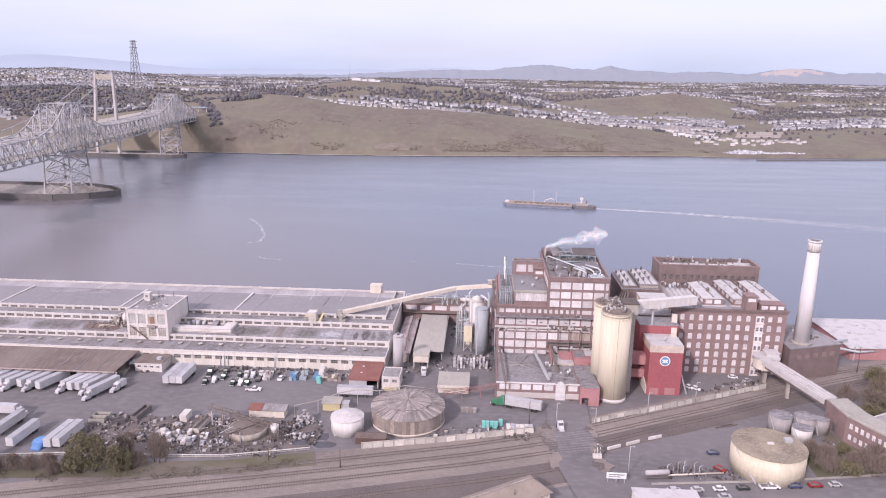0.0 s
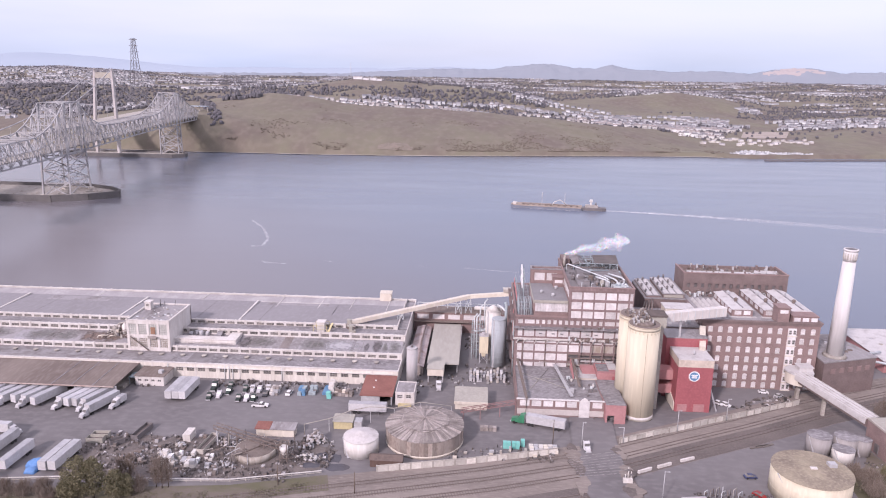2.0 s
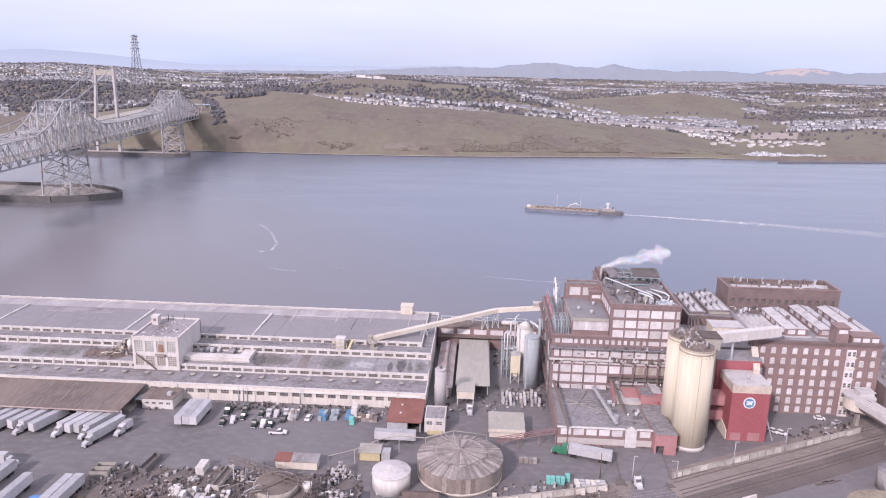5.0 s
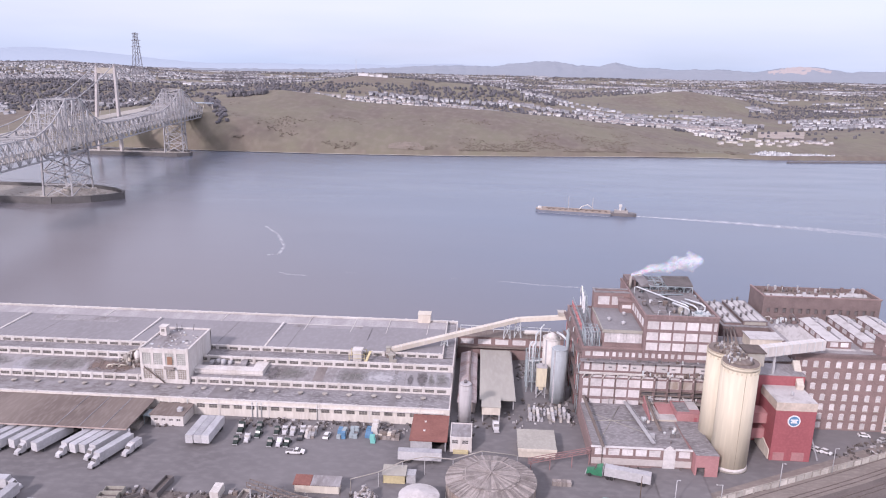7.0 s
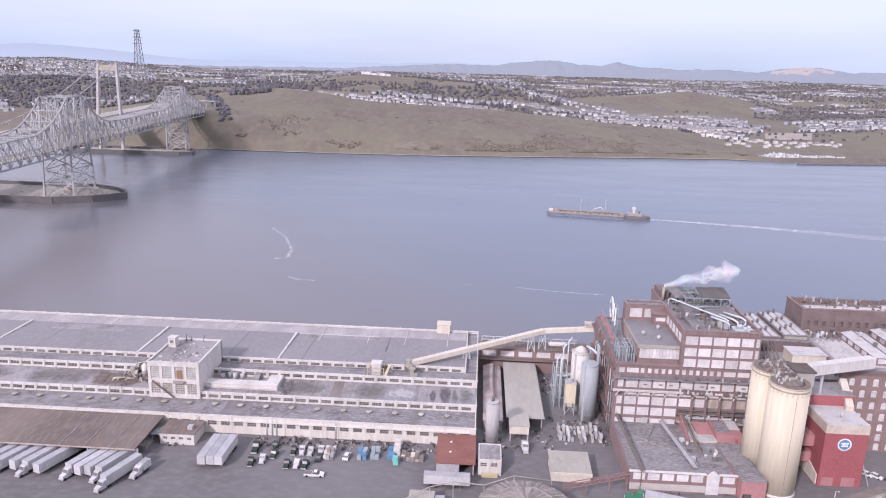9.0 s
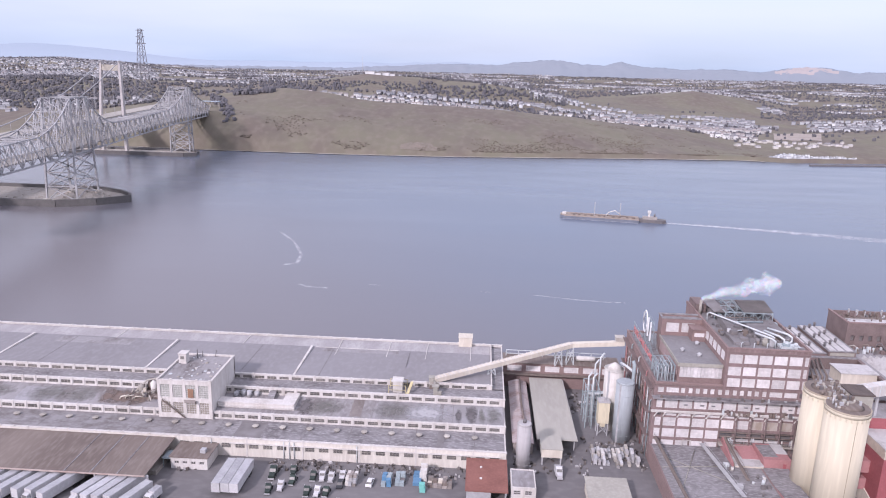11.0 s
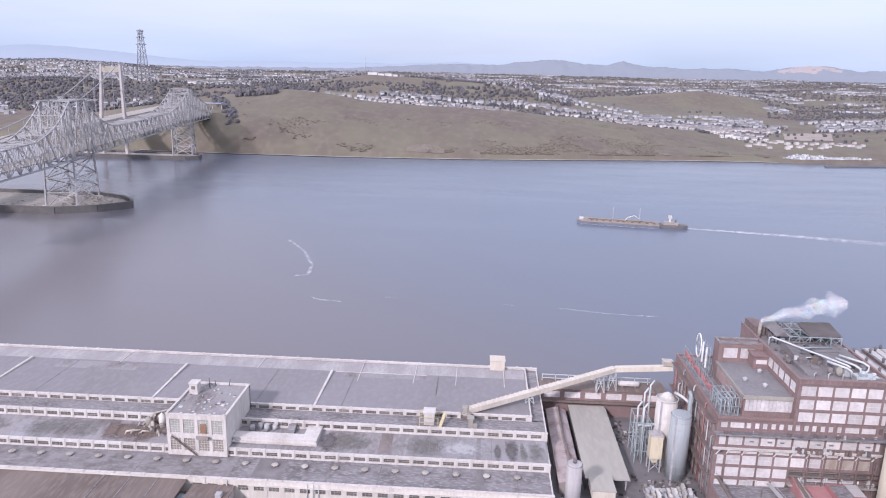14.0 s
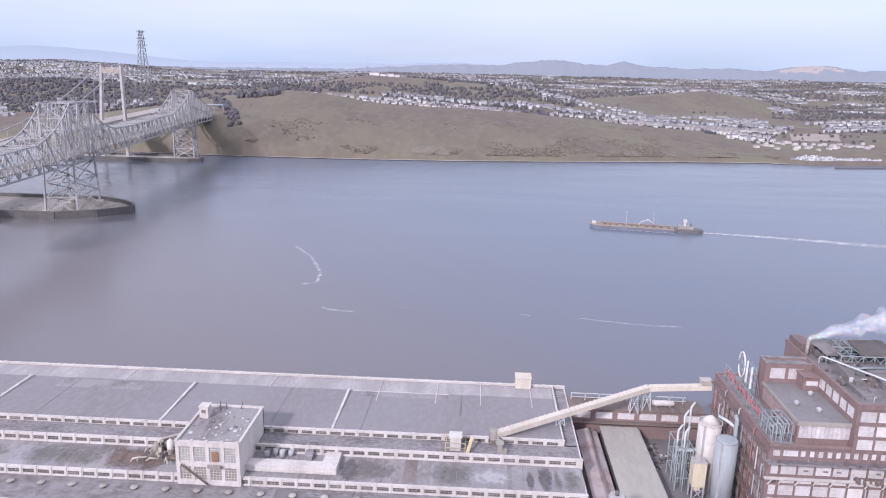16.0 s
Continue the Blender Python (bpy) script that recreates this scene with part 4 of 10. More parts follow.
rowsL = [(0.6, 3.25), (4.25, 6.9), (7.9, 10.55), (11.4, 14.05)]
rowsM = [(17.1, 19.75)]
rowsS = [(21.9, 23.5)]
rowsU = [(24.7, 26.9), (28.1, 30.75), (31.8, 34.45)]
halfW, halfE = (10.55, 12.25), (50.4, 51.4)
colsF = [(12.95 + 4.15 * k, 16.55 + 4.15 * k) for k in range(9)]
colsM = [halfW] + colsF + [halfE]
pairs = [(c[0] + d_, c[0] + d_ + 1.15) for c in colsF[1:7] for d_ in (0.0, 2.15)]
colsMs = [halfW, colsF[0]] + pairs + colsF[7:] + [halfE]
colsU = colsF[4:] + [halfE]
rowSlit = (14.6, 15.35)
wall_grid(g, "-y", MY0, MX0, MX1, 0, 21.0, rowsL + [rowSlit] + rowsM, colsM, 0.5)
wall_grid(g, "-y", MY0, MX0, MX1, 21.0, 24.6, rowsS, colsMs, 0.5)
wall_grid(g, "-y", MY0, 28.6, MX1, 24.6, 36.2, rowsU[1:], colsU, 0.5)
part("front_wall", g, FACADE, main)
g = Geo()
colsW = openings(MY0 + 1, 298.0, 12, 2.6)
rowsW = [(0.9, 3.2), (4.4, 6.9), (8.2, 10.5), (11.6, 14.0), (15.6, 18.0), (19.2, 21.4)]
wall_grid(g, "-x", MX0, MY0 + 0.5, 299.0, 0, 24.9, rowsW, colsW, 0.5)
part("west_wall", g, BRICK, main)
part("east_wall", Geo().box(MX1 - 0.5, MX1, MY0 + 0.5, 299, 0, 36.2).box(MX0 + 0.5, MX1 - 0.5, 298.5, 299, 0, 25), BRICK, main)
# dark-coloured blocks stand in for the unlit floors
part("core", Geo().box(MX0 + 0.55, MX1 - 0.55, MY0 + 0.55, 298.4, 0, 24.0).box(29.0, MX1 - 0.55, MY0 + 0.55, 298.4, 24, 35.0), DARK, main, "dark block standing in for the unlit interior behind the glazing")
part("roof_lower", Geo().box(MX0 + 0.5, 28.6, MY0 + 0.5, 298.5, 24.02, 24.4), ROOF_D, main)
part("roof_upper", Geo().box(29.0, MX1 - 0.5, MY0 + 0.5, 298.5, 35.02, 35.4), DARK_F, main)
g = Geo().box(MX0 - 0.2, MX0 + 0.5, MY0, 299.0, 24.9, 25.15).box(MX0 - 0.2, 28.6, MY0 - 0.15, MY0 + 0.5, 24.6, 25.1)
part("coping_lower", g, BRICK, main)
g = Geo().box(28.4, MX1 + 0.2, MY0 - 0.2, MY0 + 0.5, 36.2, 36.5).box(28.4, 29.0, MY0 + 0.5, 299, 35.4, 36.5).box(MX1 - 0.5, MX1 + 0.2, MY0 + 0.5, 299, 36.2, 36.5)
part("coping_upper", g, BRICK, main)
g = Geo()
colsUW = openings(258.2, 280.6, 6, 3.0)
wall_grid(g, "-x", 28.6, MY0 + 0.5, 299.0, 24.45, 36.2, [(31.8, 34.45)], colsUW, 0.35)
part("inner_west_wall", g, BRICK, main)
glaze(main, window_meshes(3.0, 2.65, 2, 2, PANE_W, FRAME_W, 0.05, 0.07), "-x", 28.6, [(31.8, 34.45)], colsUW, inset=0.0)
# ledges that run along the front
part("balcony_ledge", Geo().box(MX0 - 0.6, MX1 + 1.5, MY0 - 2.0, MY0 - 0.003, 20.6, 20.9), ROOF_D, main, "dark steel walkway along the front")
part("balcony_rail", Geo().beam((MX0, MY0 - 1.9, 21.9), (MX1, MY0 - 1.9, 21.9), 0.08).beam((MX0, MY0 - 1.9, 21.4), (MX1, MY0 - 1.9, 21.4), 0.06), DARK, main)
part("pipe_ledge", Geo().box(MX0 - 0.5, MX1, MY0 - 0.8, MY0 - 0.003, 15.9, 16.3).beam((MX0 - 0.5, MY0 - 1.0, 16.6), (MX1, MY0 - 1.0, 16.6), 0.3), WHITE, main, "white pipe ledge")
for c in colsM:
    part("bracket", Geo().beam((c[0] - 0.3, MY0, 14.2), (c[0] + 0.3, MY0 - 0.8, 15.9), 0.28), WHITE, main)
part("string_course", Geo().box(MX0 - 0.1, 28.5, MY0 - 0.12, MY0 - 0.003, 24.0, 24.3).box(28.6, MX1, MY0 - 0.12, MY0 - 0.003, 34.9, 35.15), BRICK_D, main)
wmF = window_meshes(3.6, 2.65, 2, 2, PANE_W, FRAME_W, 0.04, 0.06)
wmHW = window_meshes(1.7, 2.65, 1, 2, PANE_W, FRAME_W, 0.04, 0.06)
wmHE = window_meshes(1.0, 2.65, 1, 2, PANE_W, FRAME_W, 0.04, 0.06)
wmP = window_meshes(1.15, 1.6, 1, 2, PANE_W, FRAME_W, 0.05)
wmW = window_meshes(2.6, 2.35, 3, 3, mat("grimy_glazing", (0.40, 0.35, 0.345), (0.54, 0.49, 0.48), 0.3, 1.5, 0.4, bump=0.03, random_tint=0.2), BRICK, 0.1)
upperRows = rowsU[1:]
for rows_, cols_ in ((rowsL[3:] + rowsM + upperRows, colsF[4:]), (rowsL + rowsM, colsF[:4])):
    glaze(main, wmF, "-y", MY0, rows_, cols_, inset=0.0)
glaze(main, wmHW, "-y", MY0, rowsL + rowsM, [halfW], inset=0.0)
glaze(main, wmHE, "-y", MY0, rowsM + upperRows, [halfE], inset=0.0)
glaze(main, window_meshes(3.6, 0.75, 3, 1, PANE_W, FRAME_W, 0.05), "-y", MY0, [rowSlit], colsF)
glaze(main, wmP, "-y", MY0, rowsS, pairs)
glaze(main, window_meshes(3.6, 1.6, 2, 2, PANE_W, FRAME_W, 0.05), "-y", MY0, rowsS, [colsF[0]] + colsF[7:])
glaze(main, window_meshes(1.7, 1.6, 1, 2, PANE_W, FRAME_W, 0.05), "-y", MY0, rowsS, [halfW])
# the open gallery in front of the lower east bays
part("gallery_floor", Geo().box(29.2, MX1, MY0 - 1.7, MY0 - 0.003, 6.7, 7.15), CONC, main, "pale concrete gallery edge")
part("gallery_rail", Geo().beam((29.4, MY0 - 1.6, 8.2), (MX1, MY0 - 1.6, 8.2), 0.08).beam((29.4, MY0 - 1.6, 7.7), (MX1, MY0 - 1.6, 7.7), 0.06), DARK, main)
part("gallery_pipe", Geo().tube([(29.4, MY0 - 0.8, 9.3), (MX1, MY0 - 0.8, 9.3)], 0.22, 8).tube([(29.4, MY0 - 0.9, 10.7), (MX1, MY0 - 0.9, 10.7)], 0.16, 8), ROOF_BROWN, main)
for k in range(1, 6):
    x = 29.2 + 4.15 * k
    part("gallery_post", Geo().box(x - 0.15, x + 0.15, MY0 - 1.65, MY0 - 1.35, 7.15, 15.9), BRICK_D, main)
clutter("gallery_equipment", 34, 29.8, 51.2, MY0 - 1.2, MY0 - 0.5, 7.16, main, 0.12, 0.42, 0.4, 2.2, 93, [DARK, PIPE, STEEL, BRICK_D, TANKW])
for k in (1, 2, 3, 5, 6, 8):
    c = (colsM[k + 1][0] + colsM[k + 1][1]) / 2 + 0.5 * ((k % 3) - 1)
    part("vent_flap", Geo().box(c - 0.6, c + 0.6, MY0 - 0.12, MY0 + 0.04, 18.0, 18.5), STEEL, main)
    part("vent_flap", Geo().box(c - 0.5, c + 0.5, MY0 - 0.13, MY0 - 0.121, 18.1, 18.4), DARK, main)
GRIME = mat("rust_grimed_glazing", (0.30, 0.25, 0.205), (0.50, 0.46, 0.43), 0.5, 1.2, 0.6, streak=(1, 1, 0.3))
for k in (7, 8, 9):
    part("grimy_screen", Geo().box(colsM[k][0] + 0.06, colsM[k][1] - 0.06, MY0 + 0.02, MY0 + 0.045, 11.46, 13.99), GRIME, main)
glaze(main, wmW, "-x", MX0, rowsW, colsW, inset=0.0)
# the third row of the upper part fills the band above the walkway
g = Geo()
wall_grid(g, "-y", MY0 - 0.35, 28.6, MX1, 24.6, 27.6, [(24.75, 27.4)], colsU, 0.345)
part("upper_band", g, FACADE, main)
glaze(main, wmF, "-y", MY0 - 0.35, [(24.75, 27.4)], colsF[4:], inset=0.0)
glaze(main, wmHE, "-y", MY0 - 0.35, [(24.75, 27.4)], [halfE], inset=0.0)
# pipework and grime along the front and the west wall
for k, x in enumerate((12.6, 20.9, 29.2)):
    part("wall_pipe", Geo().tube([(x, MY0 - 0.2, 0.2), (x, MY0 - 0.2, 15.6)], 0.1, 6), ROOF_BROWN, main)
for k, y in enumerate(np.arange(259, 298, 3.6)):
    part("wall_pipe", Geo().tube([(MX0 - 0.4, y, 0.2), (MX0 - 0.4, y, 18 + 3 * (k % 3)), (MX0 + 0.1, y, 18.4 + 3 * (k % 3))], 0.2, 6), (TURQ, PIPE, PINK, ROOF_BROWN)[k % 4], main)
for z in (7.5, 14.8, 22.5):
    part("wall_gallery", Geo().box(MX0 - 1.5, MX0 - 0.003, 258, 298, z, z + 0.15).beam((MX0 - 1.45, 258, z + 1.1), (MX0 - 1.45, 298, z + 1.1), 0.07), BRICK_D, main)
part("ladder_frame", Geo().beam((19.0, MY0 - 0.5, 0), (19.0, MY0 - 0.5, 7.4), 0.12).beam((21.4, MY0 - 0.5, 0), (21.4, MY0 - 0.5, 7.4), 0.12).beam((19.0, MY0 - 0.5, 3.7), (21.4, MY0 - 0.5, 3.7), 0.12).beam((19.0, MY0 - 0.5, 7.3), (21.4, MY0 - 0.5, 7.3), 0.12), WHITE, main)
clutter("walkway_equipment", 26, 29, 51.5, MY0 - 1.7, MY0 - 0.7, 16.31, main, 0.15, 0.4, 0.4, 1.6, 91, [DARK, ROOF_BROWN, PIPE, BRICK_D])
clutter("walkway_equipment", 16, 11, 51.5, MY0 - 1.7, MY0 - 0.6, 20.9, main, 0.15, 0.35, 0.3, 1.0, 92, [DARK, ROOF_BROWN, PIPE, STEEL])

# white-fronted roof hall, stair tower and rooftop plant
hall = thing("roof_hall", (23, 270, 24.4), "roof hall with a pale panelled front and dark felt roof", "building")
part("wall", Geo().box(16.2, 28.55, 258.8, 281.0, 24.42, 29.9), BRICK, hall)
for i in range(12):
    x = 16.6 + i * 1.0
    part("front_panel", Geo().box(x, x + 0.94, 258.55, 258.79, 26.2, 29.4), PANE_W, hall)
part("side_panel", Geo().box(15.95, 16.19, 260, 280, 26.2, 29.4), mat("faded_pink_panel", (0.40, 0.30, 0.29), None, 0.2, 1.4, 0.8), hall)
part("roof", Geo().box(15.9, 28.56, 258.4, 281.0, 29.9, 30.4), mat("grey_hall_felt", (0.235, 0.225, 0.232), (0.20, 0.19, 0.195), 0.15, 1.2, 0.9), hall)
part("coping", Geo().box(15.7, 16.0, 258.2, 281, 29.9, 30.65).box(15.7, 28.5, 258.1, 258.38, 29.6, 30.65), ROOF_TAN, hall)
for x, y in ((19.5, 268), (23.5, 264.5), (25.5, 274)):
    part("roof_fan", Geo().cyl(x, y, 30.4, 31.2, 0.55, 0.55, 12).cone(x, y, 31.2, 31.7, 0.75, 12), STEEL, hall)
tower = thing("stair_tower", (22, 288, 24.4), "brick stair tower with two large white windows", "building")
g = Geo()
tc_ = [(17.6, 21.6), (22.4, 26.4)]
wall_grid(g, "-y", 281.0, 16.2, 28.55, 24.42, 36.0, [(31.6, 34.7)], tc_, 0.5)
g.box(16.2, 16.7, 281.5, 285.5, 24.42, 36.0).box(16.7, 28.5, 285.0, 285.5, 24.42, 36.0)
part("wall", g, BRICK, tower)
part("roof", Geo().box(16.7, 28.55, 281.5, 285.0, 35.2, 35.5), ROOF_D, tower)
# tower interior shade as a dark solid
part("core", Geo().box(17, 28.4, 281.6, 284.9, 24.5, 35.1), DARK, tower)
part("coping", Geo().box(16.0, 28.55, 280.8, 281.5, 36.0, 36.3).box(16.0, 16.7, 281.5, 285.7, 36.0, 36.3).box(16.7, 28.5, 284.9, 285.7, 36.0, 36.3), ROOF_D, tower)
glaze(tower, window_meshes(4.0, 3.1, 3, 2, PANE_W, FRAME_W, 0.06), "-y", 281.0, [(31.6, 34.7)], tc_)
part("penthouse", Geo().box(24.6, 28.9, 276.5, 280.9, 30.42, 34.2).box(24.2, 29.2, 276.0, 280.95, 34.2, 34.5).box(25.2, 28.2, 276.35, 276.48, 32.0, 33.2, 1), [BRICK, PANE_W], tower)
cool = thing("cooling_plant", (41, 288, 35.4), "steel-framed cooling plant with dark roofs above the refinery", "machinery")
part("block", Geo().box(29.1, 32.4, 290.5, 298.2, 35.42, 38.2), BRICK_D, cool)
g = Geo()
for i in range(6):
    for j in range(3):
        x, y = 35.0 + i * 2.9, 280.0 + j * 6.5
        g.box(x - 0.12, x + 0.12, y - 0.12, y + 0.12, 35.42, 39.4)
        if i < 5:
            g.beam((x, y, 39.3), (x + 2.9, y, 39.3), 0.2).beam((x, y, 36), (x + 2.9, y, 39.3), 0.12).beam((x + 2.9, y, 36), (x, y, 39.3), 0.12)
        if j < 2:
            g.beam((x, y, 39.3), (x, y + 6.5, 39.3), 0.2)
part("frame", g, TURQ, cool)
part("fan_deck", Geo().prism([(40.6, 280.0), (49.8, 280.6), (50.6, 290.6), (41.0, 290.0)], [39.3, 39.3, 40.0, 40.0], [39.6, 39.6, 40.3, 40.3]), mat("tarred_deck", (0.13, 0.115, 0.11), (0.085, 0.075, 0.072), 0.2, 1.6, 0.9), cool, "dark sloping deck roof")
part("side_roof", Geo().gable(32.8, 37.2, 283.0, 296.0, 38.2, 39.6, "y", 0, 0.3), DARK_F, cool)
for x_, y_ in ((33.2, 284), (36.8, 284), (33.2, 295), (36.8, 295)):
    part("side_post", Geo().box(x_ - 0.15, x_ + 0.15, y_ - 0.15, y_ + 0.15, 35.42, 38.3), TURQ, cool)
for i in range(11):
    yy = 271 + 2.4 * i
    part("process_pipe", Geo().tube([(34.5 + (i % 3), yy, 35.5), (34.5 + (i % 3), yy, 36.6 + 0.5 * (i % 4)), (47.5 - (i % 4), yy + 1.2, 36.6 + 0.5 * (i % 4)), (47.5 - (i % 4), yy + 1.2, 35.5)], 0.16 + 0.05 * (i % 3), 6), (PIPE, DARK, TURQ, ROOF_BROWN)[i % 4], cool)
part("hopper_roof", Geo().prism([(33.2, 272), (38.5, 272), (38.5, 281), (33.2, 281)], 35.42, [37.0, 36.4, 37.4, 38.0]), DARK_F, cool)
for b_ in ((32.0, 36.5, 262, 270, 35.42, 36.4), (40, 49.5, 268, 281, 35.42, 37.2), (38.5, 44, 292.5, 298, 35.42, 37.6)):
    part("low_block", Geo().box(*b_), DARK_F, cool)
clutter("roof_equipment", 130, 31, 50.8, 260, 297, 35.41, cool, 0.2, 1.1, 0.4, 2.2, 12, [DARK, DARK, ROOF_BROWN, TURQ, DARK_F, ROOF_D, STEEL])
pipes = Geo().tube([(29.9, 281.0, 35.4), (29.9, 281.0, 38.3), (30.5, 280.6, 38.7), (42.2, 262.0, 38.7), (43.0, 261.2, 38.3)], 0.24, 10)
pipes.tube([(39.0, 265.5, 38.1), (42.4, 261.6, 37.9), (43.2, 260.9, 37.4), (43.2, 260.9, 35.5)], 0.32, 10)
pipes.tube([(42.6, 268.5, 37.9), (45.4, 264.0, 37.9), (46.4, 262.9, 37.4), (46.4, 262.7, 36.2), (48.0, 261.9, 35.9)], 0.3, 10)
pipes.tube([(44.2, 270.0, 38.2), (48.2, 265.2, 38.2), (49.2, 264.4, 37.6), (49.2, 264.2, 36.4), (47.6, 263.2, 36.0)], 0.3, 10)
part("exhaust_pipe", pipes, PIPE, cool, "fat white exhaust pipes")
part("pump_skid", Geo().box(44.8, 50.4, 260.6, 263.6, 35.42, 36.0).cyl(47.0, 262.2, 36.0, 37.0, 0.6, 0.6, 12).cyl(49.4, 261.8, 36.0, 36.8, 0.5, 0.5, 12), PIPE, cool, "pale blue pump skid")
part("condenser", Geo().cyl(41.0, 262.6, 35.42, 37.5, 0.8, 0.8, 14).cyl(41.0, 262.6, 37.5, 37.8, 0.8, 0.3, 14), ROOF_TAN, cool)
part("steam_pipe", Geo().cyl(29.9, 288.4, 35.4, 40.2, 0.5, 0.45, 14), CONC, cool, "pale steam stack")
for i in range(5):
    part("vent_pipe", Geo().tube([(33 + 3.6 * i, 259.0, 35.4), (33 + 3.6 * i, 259.0, 37.3), (33.6 + 3.6 * i, 259.4, 37.3)], 0.14, 6), PIPE, cool)

# roof sign on the west side: a panel of two tall shapes and a row of letters
sign = thing("roof_sign", (12, 282, 25), "large faded roof sign on a blue-green steel frame", "sign")
def text_mesh(body, size, depth=0.08):
    cu = bpy.data.curves.new("letter", "FONT")
    cu.body, cu.size, cu.extrude = body, size, depth
    tmp = bpy.data.objects.new("letter_tmp", cu)
    scene.collection.objects.link(tmp)
    bpy.context.view_layer.update()
    me = bpy.data.meshes.new_from_object(tmp)
    bpy.data.objects.remove(tmp)
    return me
def lettering(body, size, material, parent, loc, rot, xscale=1.0, label=""):
    """A row of letters centred on loc, running towards -y, each letter a part of its own."""
    right = lambda me: max(v.co.x for v in me.vertices)
    whole = right(text_mesh(body, size))
    for i, char in enumerate(body):
        if char == " ":
            continue
        me = text_mesh(char, size)
        me.materials.clear()
        me.materials.append(material)
        ob = new("letter", me)
        ob.parent = parent
        ob.location = Vector(loc) + Vector((0, -(right(text_mesh(body[:i + 1], size)) - right(me) - whole / 2) * xscale, 0)) - base_of(parent)
        ob.rotation_euler = [radians(a) for a in rot]
        ob.scale = (xscale, 1, 1)
        tagged(ob, label)
lettering("PURE CANE SUGAR", 2.9, SIGN_R, sign, (10.3, 279.5, 27.2), (90, 0, -90), 1.02, "faded red roof letter")
g = Geo()
for y in np.arange(265, 296, 3.0):
    g.beam((10.9, y, 24.4), (10.9, y, 29.6), 0.08).beam((13.0, y, 24.4), (10.9, y, 28.9), 0.07)
g.beam((10.9, 264.5, 26.0), (10.9, 295.5, 26.0), 0.08).beam((10.9, 264.5, 29.4), (10.9, 295.5, 29.4), 0.08)
part("frame", g, TURQ, sign)
g = Geo()
ring = [(13.0, 289.0 + 2.4 * math.cos(a), 32.0 + 3.6 * math.sin(a)) for a in np.linspace(0, 2 * math.pi, 19)]
g.tube([(p[0], 578.0 - p[1], p[2]) for p in ring], 0.22, 6)
part("emblem_curve", g, SIGN_W, sign, "tall white ring shape")
g = Geo().box(12.8, 13.2, 284.8, 285.3, 28.4, 34.6)
part("emblem_bar", g, SIGN_W, sign, "tall white upright bar")
part("emblem_bar", Geo().box(12.8, 13.2, 281.4, 281.9, 28.0, 34.2), SIGN_W, sign, "tall white upright bar")
g = Geo()
for y in np.arange(280.5, 292, 1.8):
    g.beam((13.7, y, 24.4), (13.7, y, 35.0), 0.1).beam((15.8, y, 24.4), (13.7, y, 33), 0.08)
for z in (26, 28, 30, 32, 34):
    g.beam((13.7, 280, z), (13.7, 292, z), 0.14)
part("emblem_frame", g, TURQ, sign)
rack = thing("pipe_rack", (13, 262, 24.4), "blue-green steel rack of pipes on the roof edge", "machinery")
g = Geo()
for x in (10.6, 12.9, 15.2):
    for y in (259.0, 262.5, 266.0):
        g.box(x - 0.12, x + 0.12, y - 0.12, y + 0.12, 24.4, 29.6)
    g.beam((x, 259, 29.5), (x, 266, 29.5), 0.2).beam((x, 259, 27), (x, 266, 27), 0.15).beam((x, 259, 24.6), (x, 262.5, 29.5), 0.1).beam((x, 266, 24.6), (x, 262.5, 29.5), 0.1)
for y in (259.0, 262.5, 266.0):
    for z in (27, 29.5):
        g.beam((10.6, y, z), (15.2, y, z), 0.15)
part("frame", g, TURQ, rack)
for k in range(5):
    part("pipe", Geo().tube([(10.9 + k * 0.9, 259.5, 24.4), (10.9 + k * 0.9, 259.5, 28 + 0.3 * k), (10.9 + k * 0.9, 268, 28 + 0.3 * k)], 0.09, 6), PIPE, rack)

# steam from the stack
STEAM = bpy.data.materials.new("steam")
STEAM.use_nodes = True
_n, _l = STEAM.node_tree.nodes, STEAM.node_tree.links
_p = _n["Principled BSDF"]
_p.inputs["Base Color"].default_value, _p.inputs["Roughness"].default_value = (0.92, 0.92, 0.93, 1), 1.0
_p.inputs["Subsurface Weight"].default_value, _p.inputs["Subsurface Scale"].default_value = 0.3, 1.0
_noise = _n.new("ShaderNodeTexNoise")
_noise.inputs["Scale"].default_value, _noise.inputs["Detail"].default_value = 0.35, 4.0
_r = _n.new("ShaderNodeMapRange")
_r.inputs["From Min"].default_value, _r.inputs["From Max"].default_value = 0.30, 0.70
_r.inputs["To Min"].default_value, _r.inputs["To Max"].default_value = 0.01, 0.22
_g = _n.new("ShaderNodeNewGeometry")
_l.new(_g.outputs["Position"], _noise.inputs["Vector"])
_l.new(_noise.outputs["Fac"], _r.inputs["Value"])
_l.new(_r.outputs["Result"], _p.inputs["Alpha"])
g = Geo()
random.seed(3)
ico = bmesh.new()
bmesh.ops.create_icosphere(ico, subdivisions=2, radius=1.0)
ICO_V = [tuple(v.co) for v in ico.verts]
ICO_F = [tuple(v.index for v in f.verts) for f in ico.faces]
ico.free()
ico = bmesh.new()
bmesh.ops.create_icosphere(ico, subdivisions=1, radius=1.0)
ICO1_V = [tuple(v.co) for v in ico.verts]
ICO1_F = [tuple(v.index for v in f.verts) for f in ico.faces]
ico.free()
